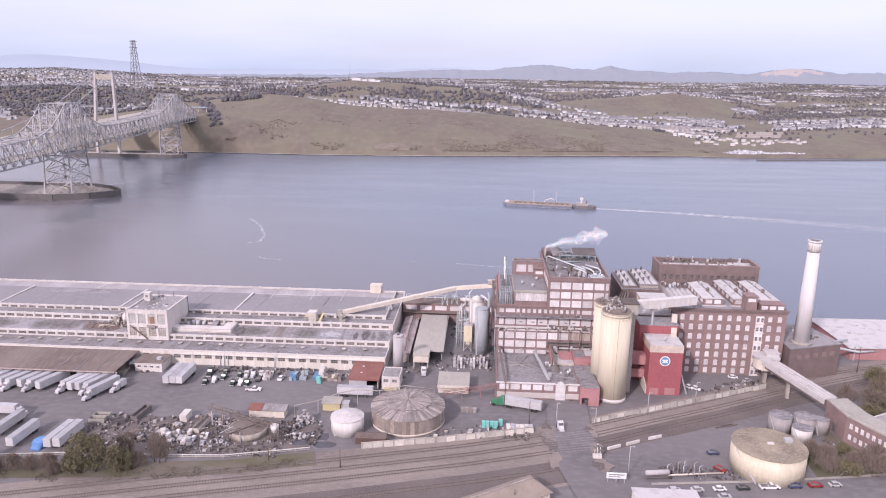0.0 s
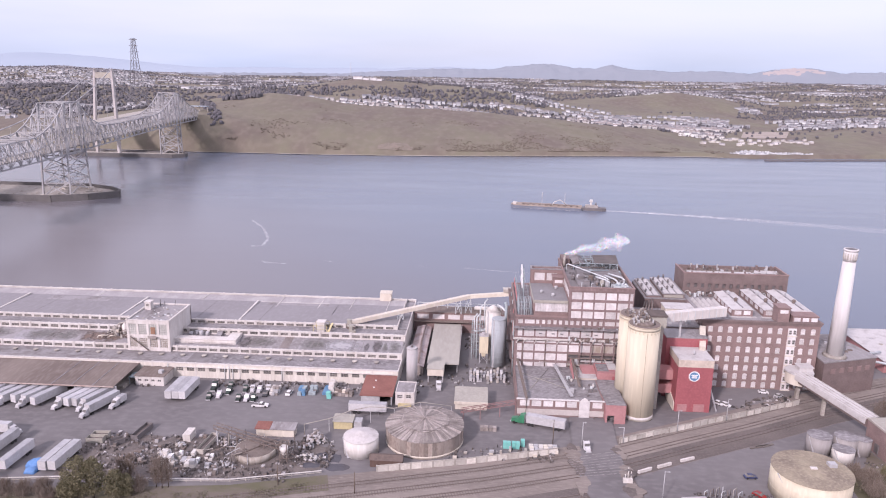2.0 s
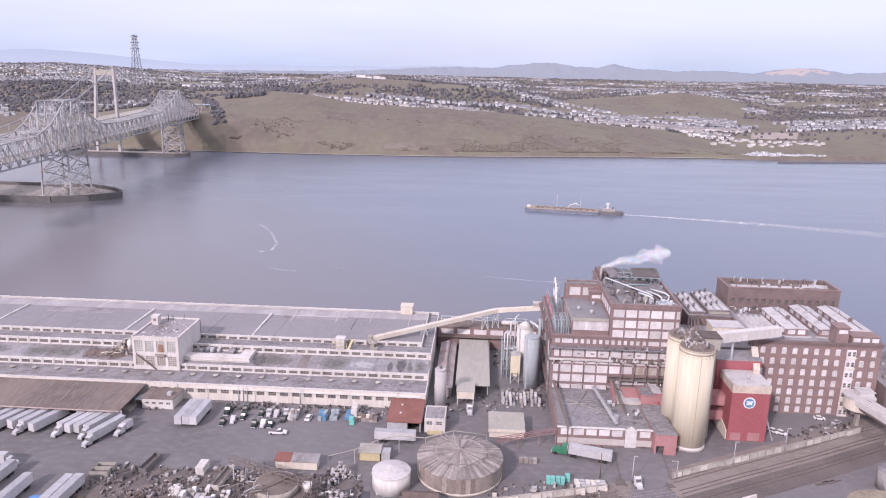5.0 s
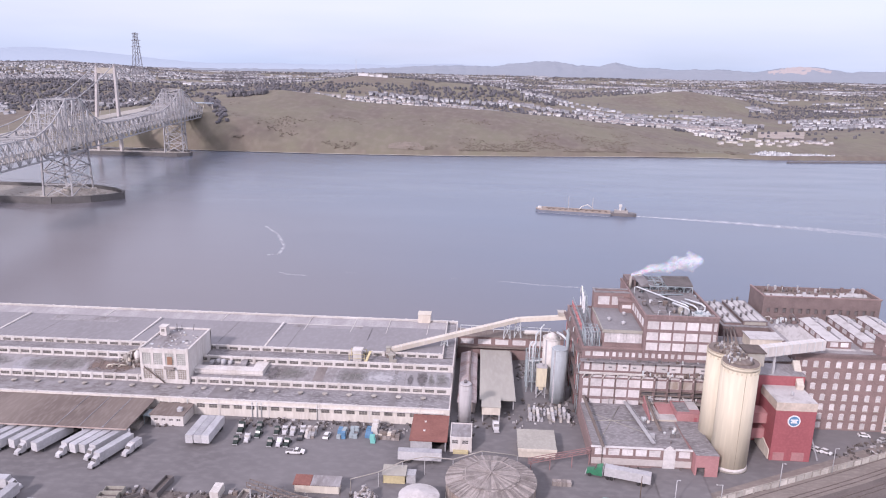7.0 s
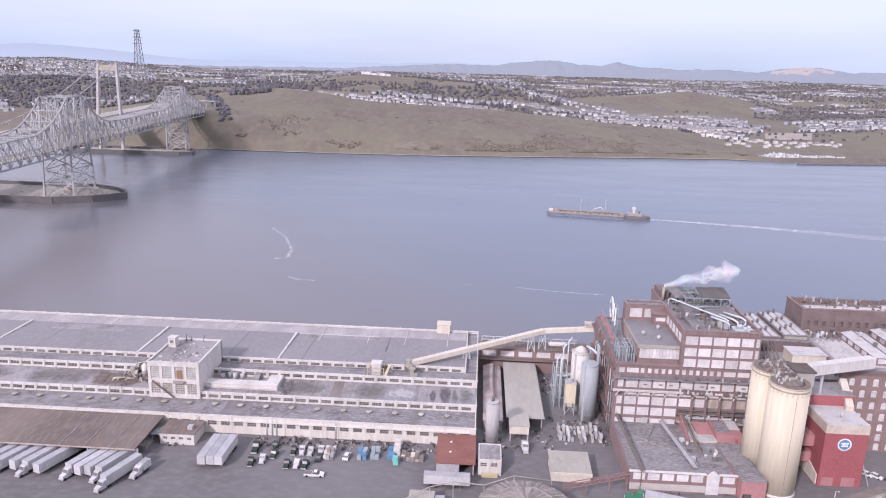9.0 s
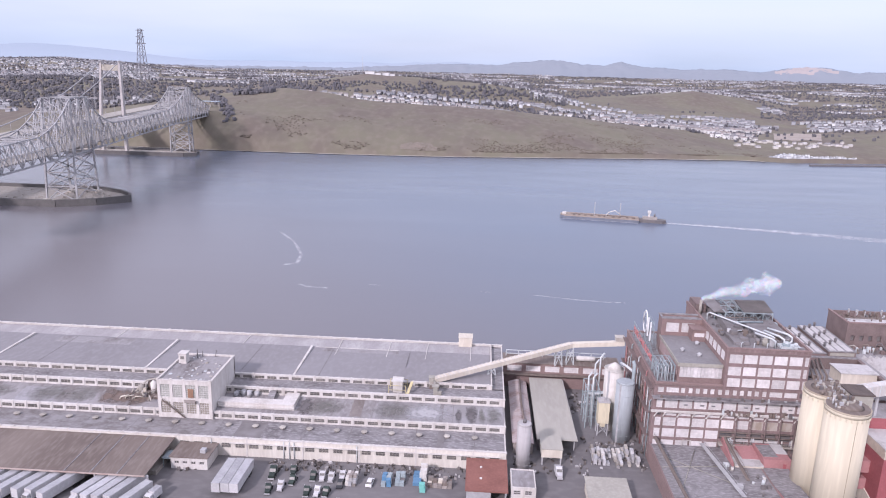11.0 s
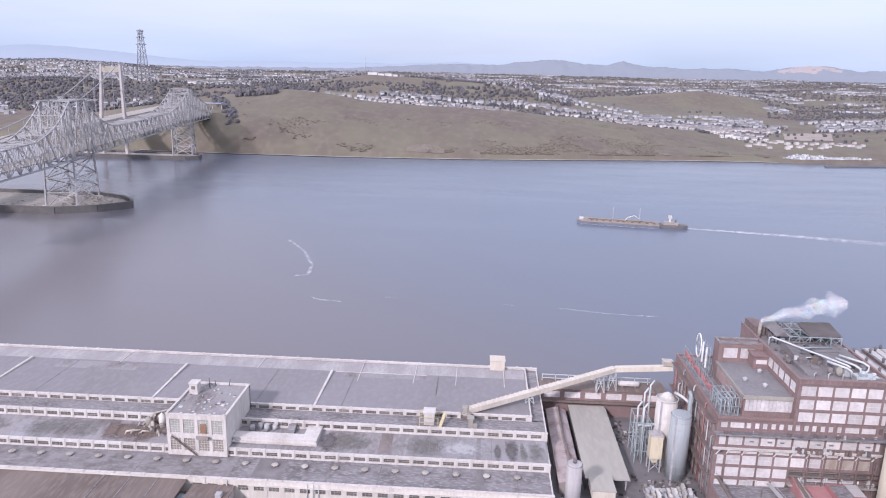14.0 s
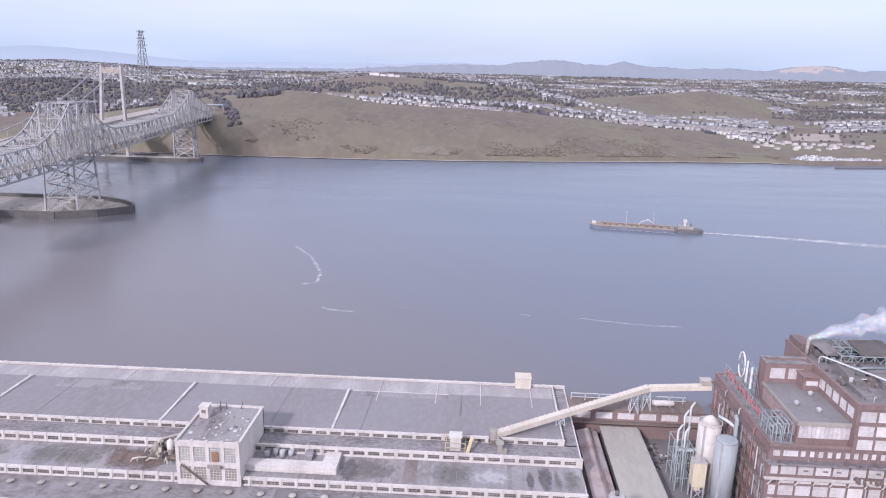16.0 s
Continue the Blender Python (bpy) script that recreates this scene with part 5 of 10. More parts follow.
def blob(g, c, r, squash=0.8, bumpy=0.35, fine=True, seed=0.0, m=0):
    vs, fs = (ICO_V, ICO_F) if fine else (ICO1_V, ICO1_F)
    out = []
    for v in vs:
        k = r * (1 + bumpy * noise.noise((v[0] * 1.7 + seed, v[1] * 1.7 + seed * 0.7, v[2] * 1.7 - seed)))
        out.append((c[0] + v[0] * k, c[1] + v[1] * k, c[2] + v[2] * k * squash))
    g.add(out, fs, m, fine)
NR, NS = 46, 18
for shell, scale_ in enumerate((0.55, 0.85, 1.15)):
    v = []
    for i in range(NR):
        k = i / (NR - 1)
        c = Vector((30.0 + 26 * k ** 1.05, 288.6 + 4 * k, 40.4 + 5.6 * k ** 0.85 + 0.9 * noise.noise((k * 5, 2, 0))))
        rad = scale_ * (0.5 + 2.6 * k ** 0.8) * (1 if k < 0.85 else max(0.05, (1 - k) / 0.15) ** 0.5)
        for j in range(NS):
            a = 2 * math.pi * j / NS
            puff = 1 + 0.75 * noise.noise((math.cos(a) * 1.1 + shell, math.sin(a) * 1.1, k * 9)) + 0.35 * noise.noise((math.cos(a) * 2.6, math.sin(a) * 2.6 + shell, k * 24))
            v.append((c.x - 0.25 * rad * puff * math.sin(a), c.y + rad * puff * math.cos(a), c.z + 0.8 * rad * puff * math.sin(a)))
    g.add(v, [(i * NS + j, i * NS + (j + 1) % NS, (i + 1) * NS + (j + 1) % NS, (i + 1) * NS + j) for i in range(NR - 1) for j in range(NS)], 0, True)
solo("steam_plume", g, STEAM, "white steam drifting from the refinery stack", "steam", "stuff", (29.9, 288.4, 40.3))


# ---- between the warehouse and the refinery block ----
gal = thing("shore_gallery", (-10, 305, 0), "low brick gallery with whitened panels along the shore", "building")
g = Geo()
gc = openings(-31.5, 9.0, 6, 5.2)
wall_grid(g, "-y", 303.0, -32.0, 9.5, 0, 9.0, [(6.1, 8.3)], gc, 0.4)
part("wall", g, BRICK, gal)
part("core", Geo().box(-32.0, 9.5, 303.45, 311.5, -4.5, 8.7), BRICK_D, gal)
part("roof", Geo().box(-32.2, 9.55, 302.8, 311.8, 9.0, 9.25), ROOF_BROWN, gal)
glaze(gal, window_meshes(5.2, 2.2, 4, 2, PANE_W, FRAME_W, 0.06), "-y", 303.0, [(6.1, 8.3)], gc)
part("walkway", Geo().box(-32, 9.5, 301.2, 302.98, 5.2, 5.45).beam((-32, 301.3, 6.4), (9.5, 301.3, 6.4), 0.08), ROOF_BROWN, gal, "steel walkway along the wall")

belt = thing("conveyor_bridge", (-20, 300, 0), "enclosed cream conveyor gallery climbing to the refinery", "conveyor")
pa, pb, pc = Vector((-55.5, 279.8, 11.6)), Vector((-8.0, 304.6, 16.4)), Vector((9.6, 300.8, 19.4))
part("gallery_lower", Geo().beam(pa, pb, 2.1, 1.5), CREAM, belt)
part("gallery_upper", Geo().beam(pb, pc, 2.1, 1.5), CREAM, belt)
for i in range(34):
    c = pa.lerp(pb, (i + 0.5) / 34)
    d = (pb - pa).normalized() * 0.12
    part("roof_rib", Geo().beam(c - d + Vector((0, 0, 0.8)), c + d + Vector((0, 0, 0.8)), 2.3, 0.25), WHITE, belt)
for k, hgt in ((0.40, 10.4), (0.9, 9.25), (0.99, 9.25)):
    c = pa.lerp(pb, k)
    for dx, dy in ((-0.9, -0.6), (0.9, -0.6), (-0.9, 0.6), (0.9, 0.6)):
        part("trestle_leg", Geo().beam((c.x + dx * 1.5, c.y + dy * 1.5, hgt), (c.x + dx, c.y + dy, c.z - 0.9), 0.2), PIPE, belt)
    for s in (-1, 1):
        part("trestle_brace", Geo().beam((c.x - 1.2 * s, c.y - 0.8, hgt), (c.x + 0.9 * s, c.y - 0.6, c.z - 1), 0.16), PIPE, belt)
        part("trestle_brace", Geo().beam((c.x - 1.2, c.y + 0.8 * s, (hgt + c.z) / 2), (c.x + 1.2, c.y + 0.8 * s, (hgt + c.z) / 2), 0.16), PIPE, belt)
part("foot_house", Geo().box(-57.0, -55.6, 278.9, 280.6, 9.4, 12.6).box(-57.2, -55.4, 278.7, 280.8, 12.6, 12.8), ROOF_TAN, belt)
part("foot_frame", Geo().beam((-57.3, 278.6, 9.4), (-57.3, 278.6, 11.6), 0.14).beam((-53.8, 278.6, 9.4), (-53.8, 279.4, 11.4), 0.14).beam((-57.3, 278.6, 11.0), (-53.8, 278.6, 11.0), 0.12).box(-56.8, -53.6, 277.6, 278.8, 9.4, 10.1), ROOF_BROWN, belt)
part("drive_column", Geo().box(-55.2, -53.9, 273.2, 274.6, 9.4, 12.2).box(-55.6, -53.5, 272.9, 274.9, 12.2, 12.5).box(-53.9, -52.6, 273.0, 274.2, 9.4, 10.6).beam((-54.6, 274.0, 12.4), (-55.4, 279.0, 11.8), 0.35), ROOF_TAN, belt, "tan drive column at the foot of the gallery")
part("chute", Geo().cyl(-54.6, 277.2, 9.4, 10.6, 0.5, 0.35, 12), CONC, belt)
part("head_box", Geo().box(6.4, 9.4, 299.8, 302.6, 20.2, 21.4).box(6.2, 9.5, 299.6, 302.8, 21.4, 21.6), CONC, belt)
vs = thing("shore_vessel", (-2.4, 307, 9.25), "white horizontal vessel on the shore gallery", "tank")
part("shell", Geo().tube([(-6.0, 307, 10.3), (-5.6, 307, 10.3), (0.6, 307, 10.3), (1.0, 307, 10.3)], [0.4, 0.9, 0.9, 0.4], 14), TANKW, vs)
part("saddle", Geo().box(-4.8, -4.4, 306.4, 307.6, 9.25, 9.7), CONC, vs)
part("saddle", Geo().box(-0.6, -0.2, 306.4, 307.6, 9.25, 9.7), CONC, vs)
gw_ = thing("gallery_pipework", (-12, 308, 9.25), "pale pipes and steel frames along the shore gallery", "pipe")
for k in range(9):
    x = -31 + 4.4 * k
    part("post", Geo().box(x - 0.12, x + 0.12, 309.0, 309.24, 9.25, 11.6), PIPE, gw_)
for z in (10.2, 11.5):
    part("pipe", Geo().beam((-31, 309.1, z), (5, 309.1, z), 0.2), PIPE, gw_)
plant = thing("rooftop_winch", (-66, 275, 9.4), "white and yellow rooftop winch house", "machinery")
part("cabin", Geo().box(-68.2, -65.2, 273.6, 276.8, 9.4, 13.2).box(-68.5, -64.9, 273.3, 277.1, 13.2, 13.4), TANKW, plant)
q = Geo()
for x in (-69.4, -64.0):
    for y in (272.6, 277.6):
        q.box(x - 0.1, x + 0.1, y - 0.1, y + 0.1, 9.4, 12.4)
for z in (10.8, 12.3):
    for y in (272.6, 277.6):
        q.beam((-69.4, y, z), (-64.0, y, z), 0.12)
part("guard_rail", q, YELLOW, plant)
part("stairs", Geo().beam((-63.5, 271.2, 9.6), (-62.2, 275.5, 12.6), 0.9, 0.2), YELLOW, plant)

shed = thing("narrow_shed", (-27, 278, 0), "old narrow shed with a rusty roof", "shed")
part("wall", Geo().box(-30.0, -24.2, 256.5, 299, 0, 3.6), TIMBER, shed)
part("roof", Geo().gable(-30.0, -24.2, 256.5, 299, 3.6, 4.6, "y", 0, 0.3), mat("rust_patched_roof", (0.37, 0.315, 0.31), (0.24, 0.17, 0.155), 0.22, 1.4, 0.9, spread=(0.45, 0.7)), shed)
part("pipe_run", Geo().tube([(-26.0, 257, 4.9), (-26.6, 280, 5.0), (-26.2, 299, 5.0)], 0.25, 6), ROOF_BROWN, shed)
shed = thing("loading_shed", (-17, 278, 0), "long loading shed with a flat grey-green roof", "shed")
part("roof", Geo().prism([(-22.9, 258.2), (-10.9, 258.2), (-11.3, 301), (-22.9, 301)], [4.0, 4.0, 4.4, 4.4], [4.25, 4.25, 4.65, 4.65]), ROOF_GREEN, shed)
part("wall", Geo().box(-22.7, -22.3, 259, 300.5, 0, 4.0).box(-22.3, -11.6, 300.1, 300.5, 0, 4.3).box(-22.3, -16.2, 259.3, 259.6, 0, 4.0), DARK, shed)
for y in np.arange(260, 300, 6.5):
    part("post", Geo().box(-11.7, -11.4, y, y + 0.3, 0, 4.1), STEEL, shed)
part("gutter", Geo().box(-11.2, -10.85, 258.2, 301, 3.95, 4.2), WHITE, shed)
shed = thing("shed_porch", (-19, 254, 0), "cream box over the loading bay", "building")
part("wall", Geo().box(-22.1, -16.2, 250.6, 258.1, 2.6, 5.2), CREAM, shed)
part("roof", Geo().box(-22.3, -16.0, 250.4, 258.15, 5.2, 5.45), ROOF_GREEN, shed)
part("leg", Geo().box(-22.0, -21.6, 250.8, 251.2, 0, 2.6), STEEL, shed)
part("leg", Geo().box(-16.7, -16.3, 250.8, 251.2, 0, 2.6), STEEL, shed)
SILO_G = mat("matte_silo_steel", (0.42, 0.402, 0.405), (0.33, 0.31, 0.31), 0.3, 1.5, 0.75, streak=(1, 1, 0.1))
silo = thing("steel_silo", (-27.6, 248.6, 0), "tall grey steel silo with ribbed seams", "silo")
part("body", Geo().cyl(-27.6, 248.6, 0, 14.0, 2.0, 2.0, 24).cyl(-27.6, 248.6, 14.0, 14.4, 2.1, 1.7, 24), SILO_G, silo)
for z in np.arange(1.8, 14, 1.75):
    part("hoop", Geo().cyl(-27.6, 248.6, z, z + 0.08, 2.03, 2.03, 24), SILO_G, silo)
part("top_rail", Geo().cyl(-27.6, 248.6, 14.4, 15.3, 0.5, 0.5, 10), DARK, silo)
off = thing("yard_office", (-28, 235, 0), "small white two-storey yard office", "building")
g = Geo()
oc = [(-30.9, -29.0), (-27.9, -26.0)]
wall_grid(g, "-y", 231.0, -31.5, -25.0, 0, 4.9, [(2.6, 3.9)], oc, 0.3)
g.box(-31.5, -31.2, 231.3, 240, 0, 4.9).box(-25.3, -25.0, 231.3, 240, 0, 4.9).box(-31.2, -25.3, 239.7, 240, 0, 4.9)
part("wall", g, WHITE, off)
part("roof", Geo().box(-31.2, -25.3, 231.3, 239.7, 4.4, 4.65), ROOF_C, off)
# dark sheet gives the yard office windows their interior shade
part("core", Geo().box(-31.1, -25.4, 231.35, 231.6, 0, 4.3), DARK, off)
glaze(off, window_meshes(1.9, 1.3, 2, 2, GLASS, FRAME_W), "-y", 231.0, [(2.6, 3.9)], oc)
part("planter", Geo().box(-30.5, -26, 229.9, 230.9, 0, 0.9), YELLOW, off)
shed = thing("red_roofed_shed", (-38, 237, 0), "workshop shed with a rust-red sheet roof", "shed")
part("roof", Geo().prism([(-43.6, 229.8), (-32.3, 229.8), (-32.3, 244.6), (-43.6, 244.6)], [3.6, 3.6, 4.5, 4.5], [3.85, 3.85, 4.75, 4.75]), ROOF_RED, shed)
part("wall", Geo().box(-43.2, -36.8, 230.2, 230.5, 0, 3.6).box(-43.2, -42.9, 230.5, 244.4, 0, 3.6).box(-33.0, -32.7, 230.5, 244.4, 0, 3.6).box(-42.9, -33, 244.1, 244.4, 0, 4.4), STEEL, shed)
part("rooflight", Geo().box(-39.8, -39.2, 235, 235.6, 4.1, 4.4), WHITE, shed)
part("rooflight", Geo().box(-39.8, -39.2, 240, 240.6, 4.4, 4.75), WHITE, shed)
shed = thing("tan_roofed_shed", (-5.6, 234.5, 0), "low shed with a tan sheet roof", "shed")
part("wall", Geo().box(-11.1, -0.3, 230.0, 239.2, 0, 2.9), CREAM, shed)
part("roof", Geo().prism([(-11.4, 229.4), (0, 229.4), (0, 239.8), (-11.4, 239.8)], [2.9, 2.9, 3.7, 3.7], [3.15, 3.15, 3.95, 3.95]), ROOF_TAN, shed)
part("fascia", Geo().box(-11.4, 0, 229.2, 229.38, 2.2, 3.2), CREAM, shed)
# silos at the foot of the block
def ribbed_silo(name, x, y, r, h, material, label, dome):
    s = thing(name, (x, y, 0), label, "silo")
    part("body", Geo().cyl(x, y, 0, h, r, r, 28), material, s)
    part("dome", Geo().cyl(x, y, h - 0.1, h + 0.12, r * 1.07, r * 1.07, 28).cyl(x, y, h + 0.12, h + r * 0.62, r * 1.0, r * 0.14, 28) if dome else Geo().cyl(x, y, h, h + 0.35, r * 1.03, r * 0.9, 28), material, s)
    for z in np.arange(2.2, h, 2.2):
        part("hoop", Geo().cyl(x, y, z, z + 0.1, r * 1.004, r * 1.004, 28), material, s)
    part("ladder", Geo().box(x - r * 0.75, x - r * 0.75 + 0.5, y - r * 0.82, y - r * 0.68, 0, h), STEEL, s)
    return s
s1 = ribbed_silo("grey_silo", 3.9, 268.6, 2.75, 19.2, mat("blue_grey_steel", (0.36, 0.39, 0.41), (0.30, 0.32, 0.335), 0.3, 1.5, 0.75, streak=(1, 1, 0.1)), "tall blue-grey steel silo", False)
s2 = ribbed_silo("white_silo", 1.8, 276.4, 3.0, 20.2, TANKW, "white domed silo with hoops", True)
part("riser", Geo().tube([(6.6, 271, 3), (6.6, 271, 24), (6.2, 271.6, 25)], 0.55, 10), TURQ, s1, "blue-green riser duct")
part("duct", Geo().tube([(6.6, 271, 21.5), (5, 273, 22.4), (3.4, 275.3, 22.6)], 0.4, 8), PIPE, s2)
hop = thing("yellow_hopper", (-1.6, 271.6, 0), "pale yellow hopper house on a steel frame", "machinery")
part("body", Geo().box(-3.3, 0.1, 270.0, 273.2, 4.2, 11.2).prism([(-2.4, 270.9), (-0.8, 270.9), (-0.8, 272.3), (-2.4, 272.3)], 2.6, 4.2), mat("pale_yellow_cladding", (0.62, 0.55, 0.40), (0.48, 0.42, 0.32), 0.3, 1.5, 0.7, streak=(1, 1, 0.2)), hop)
part("lid", Geo().box(-3.45, 0.25, 269.85, 273.35, 11.2, 11.4).box(-2.6, -1.2, 271.0, 272.4, 11.4, 12.2), SILO_G, hop)
for x_ in (-3.3, -0.3):
    part("leg", Geo().box(x_, x_ + 0.3, 270.0, 270.3, 0, 4.2), STEEL, hop)
    part("leg", Geo().box(x_, x_ + 0.3, 272.9, 273.2, 0, 4.2), STEEL, hop)
part("cross_beam", Geo().beam((-3.2, 270.1, 0.4), (0.0, 270.1, 4.0), 0.14).beam((0.0, 270.1, 0.4), (-3.2, 270.1, 4.0), 0.14), STEEL, hop)
q = Geo()
for x, y, hh in ((-4.5, 276, 17), (-5.5, 279, 16), (-3.2, 282, 19), (-1.5, 283, 21)):
    q.tube([(x, y, 0), (x, y, hh), (x + 1.2, y + 0.8, hh + 1.2)], 0.3, 8)
q.tube([(-5.5, 279, 10), (-3, 277, 11), (-1.2, 276, 12)], 0.45, 8)
part("duct_bank", q, PIPE, hop)
q = Geo()
for x in (-6.4, -4.4, -2.4):
    for y in (274.5, 279, 283.5):
        q.box(x - 0.12, x + 0.12, y - 0.12, y + 0.12, 0, 13)
for z in (4, 8.5, 13):
    for y in (274.5, 279, 283.5):
        q.beam((-6.4, y, z), (-2.4, y, z), 0.18)
    for x in (-6.4, -2.4):
        q.beam((x, 274.5, z), (x, 283.5, z), 0.18).beam((x, 274.5, max(z - 4.5, 0)), (x, 279, z), 0.12)
part("steel_frame", q, TURQ, hop)

# ---- the low front building, silos and red house ----
low = thing("front_building", (24, 243, 0), "low brick front building with whitened windows", "building")
g = Geo()
lc = openings(10.2, 29.6, 5, 3.2) + openings(33.9, 38.2, 1, 3.2)
wall_grid(g, "-y", 227.3, 9.6, 38.3, 0, 6.0, [(3.65, 5.7)], lc, 0.4)
part("front_wall", g, BRICK, low)
part("side_wall", Geo().box(9.6, 10.0, 227.7, 256.9, 0, 5.7), BRICK, low)
part("side_wall", Geo().box(37.9, 38.3, 227.7, 256.9, 0, 5.5), BRICK, low)
# shade of the front rooms, put in as a dark sheet
part("core", Geo().box(10.05, 37.85, 227.75, 228.0, 0, 5.9), DARK, low)
part("roof", Geo().box(10.0, 37.9, 228.0, 256.9, 5.0, 5.4), ROOF_D, low)
part("parapet_back", Geo().box(10.0, 37.9, 228.0, 228.5, 5.4, 5.9), BRICK_D, low)
part("coping", Geo().box(9.4, 30.05, 227.05, 228.0, 6.0, 6.2).box(33.55, 38.5, 227.05, 228.0, 6.0, 6.2), FRAME_W, low)
outline = [(30.1, 0.2), (33.5, 0.2), (33.5, 6.2), (33.0, 6.35), (32.6, 6.9), (31.8, 7.35), (31.0, 6.9), (30.6, 6.35), (30.1, 6.2)]
n_ = len(outline)
part("gable", Geo().add([(x, 226.95, z) for x, z in outline] + [(x, 227.28, z) for x, z in outline], [tuple(range(n_)), tuple(range(2 * n_ - 1, n_ - 1, -1))] + [(i, n_ + i, n_ + (i + 1) % n_, (i + 1) % n_) for i in range(n_)]), FRAME_W, low, "white stepped gable over the entrance")
part("plinth", Geo().box(9.7, 30.05, 227.1, 227.295, 0.8, 2.7).box(33.55, 38.2, 227.1, 227.295, 0.8, 2.7), mat("pale_plinth_band", (0.50, 0.46, 0.44), (0.41, 0.37, 0.35), 0.4, 1.6, 0.85), low)
glaze(low, window_meshes(3.2, 2.05, 2, 2, PANE_W, FRAME_W, 0.05), "-y", 227.3, [(3.65, 5.7)], lc, inset=0.02)
for a, b in (((12, 250), (27, 238)), ((13, 233), (22, 254)), ((10.5, 244), (27, 246))):
    part("roof_pipe", Geo().tube([(a[0], a[1], 5.55), (b[0], b[1], 5.55)], 0.1, 6), ROOF_TAN, low)
part("pipe_bridge", Geo().beam((28.0, 230.5, 6.2), (24.5, 256.5, 6.6), 1.1, 0.25).beam((28.4, 230.5, 7.1), (24.9, 256.5, 7.5), 0.08, 0.08), STEEL, low, "covered pipe bridge over the roof")
part("pipe_bridge", Geo().beam((12.6, 226, 7.0), (10.8, 256, 8.4), 0.9, 0.25).beam((12.3, 226, 7.9), (10.5, 256, 9.3), 0.08, 0.08).beam((12.6, 227, 0), (12.6, 227, 7), 0.2), ROOF_BROWN, low)
clutter("roof_equipment", 16, 28, 37, 232, 250, 5.4, low, 0.25, 0.8, 0.4, 1.4, 21)
pk = thing("red_roof_house", (38, 250, 0), "faded red plant house with a white lower roof", "building")
part("parapet", Geo().prism([(30.2, 246.5), (30.6, 246.5), (30.6, 256.9), (30.2, 256.9)], 4.72, [6.4, 6.4, 9.2, 9.2]), PINK, pk)
part("low_wall", Geo().box(31.0, 38.6, 246.2, 256.8, 4.72, 6.0), CREAM, pk)
part("white_roof", Geo().box(30.9, 38.65, 246.0, 256.8, 6.0, 6.2), ROOF_WHITE, pk)
part("red_roof", Geo().prism([(34.0, 249.6), (38.65, 249.6), (38.65, 255.9), (33.6, 255.9)], 6.2, [6.35, 6.35, 7.2, 7.2]), PINK, pk)
part("wall", Geo().box(38.7, 46.2, 246.7, 256.8, 4.72, 8.0), PINK, pk)
part("grey_roof", Geo().box(39.0, 43.0, 248.2, 254.6, 8.0, 8.16), ROOF_D, pk)
part("white_edge", Geo().box(34.0, 46.3, 255.95, 256.85, 8.0, 8.4).box(43.2, 46.3, 250.0, 255.9, 8.0, 8.12), ROOF_WHITE, pk)
part("door", Geo().box(44.0, 44.9, 246.62, 246.69, 4.75, 6.8), REDP, pk)
part("walkway", Geo().beam((30.9, 256.6, 8.9), (31.6, 238.0, 6.4), 0.9, 0.2).beam((30.5, 256.6, 9.9), (31.2, 238.0, 7.4), 0.08).beam((31.3, 256.6, 9.9), (32.0, 238.0, 7.4), 0.08), ROOF_BROWN, pk, "brown steel stair walkway")
ent = thing("red_entry_box", (41.6, 230, 0), "red-painted entry block beside the silos", "building")
g = Geo()
wall_grid(g, "-y", 224.2, 38.35, 44.8, 0, 6.6, [(0.01, 2.8)], [(38.9, 41.2)], 0.4)
g.prism([(38.35, 224.6), (38.75, 224.6), (38.75, 238), (38.35, 238)], 0, [6.58, 6.58, 5.5, 5.5]).prism([(44.4, 224.6), (44.8, 224.6), (44.8, 238), (44.4, 238)], 0, [6.58, 6.58, 5.5, 5.5])
part("wall", g, PINK, ent)
part("roof", Geo().prism([(38.3, 224.1), (44.85, 224.1), (44.85, 238), (38.3, 238)], [6.6, 6.6, 5.5, 5.5], [6.75, 6.75, 5.75, 5.75]), ROOF_D, ent)
# dark sheet stands in for shade inside the doorway
part("room_shade_sheet", Geo().box(38.8, 44.35, 226.5, 226.7, 0, 5.6), DARK, ent)
part("hall_roof", Geo().box(38.4, 45.6, 238.1, 246.6, 5.0, 5.5), ROOF_D, ent)
con = thing("concrete_silos", (49, 235, 0), "pair of tall cream concrete silos with stained rims", "silo")
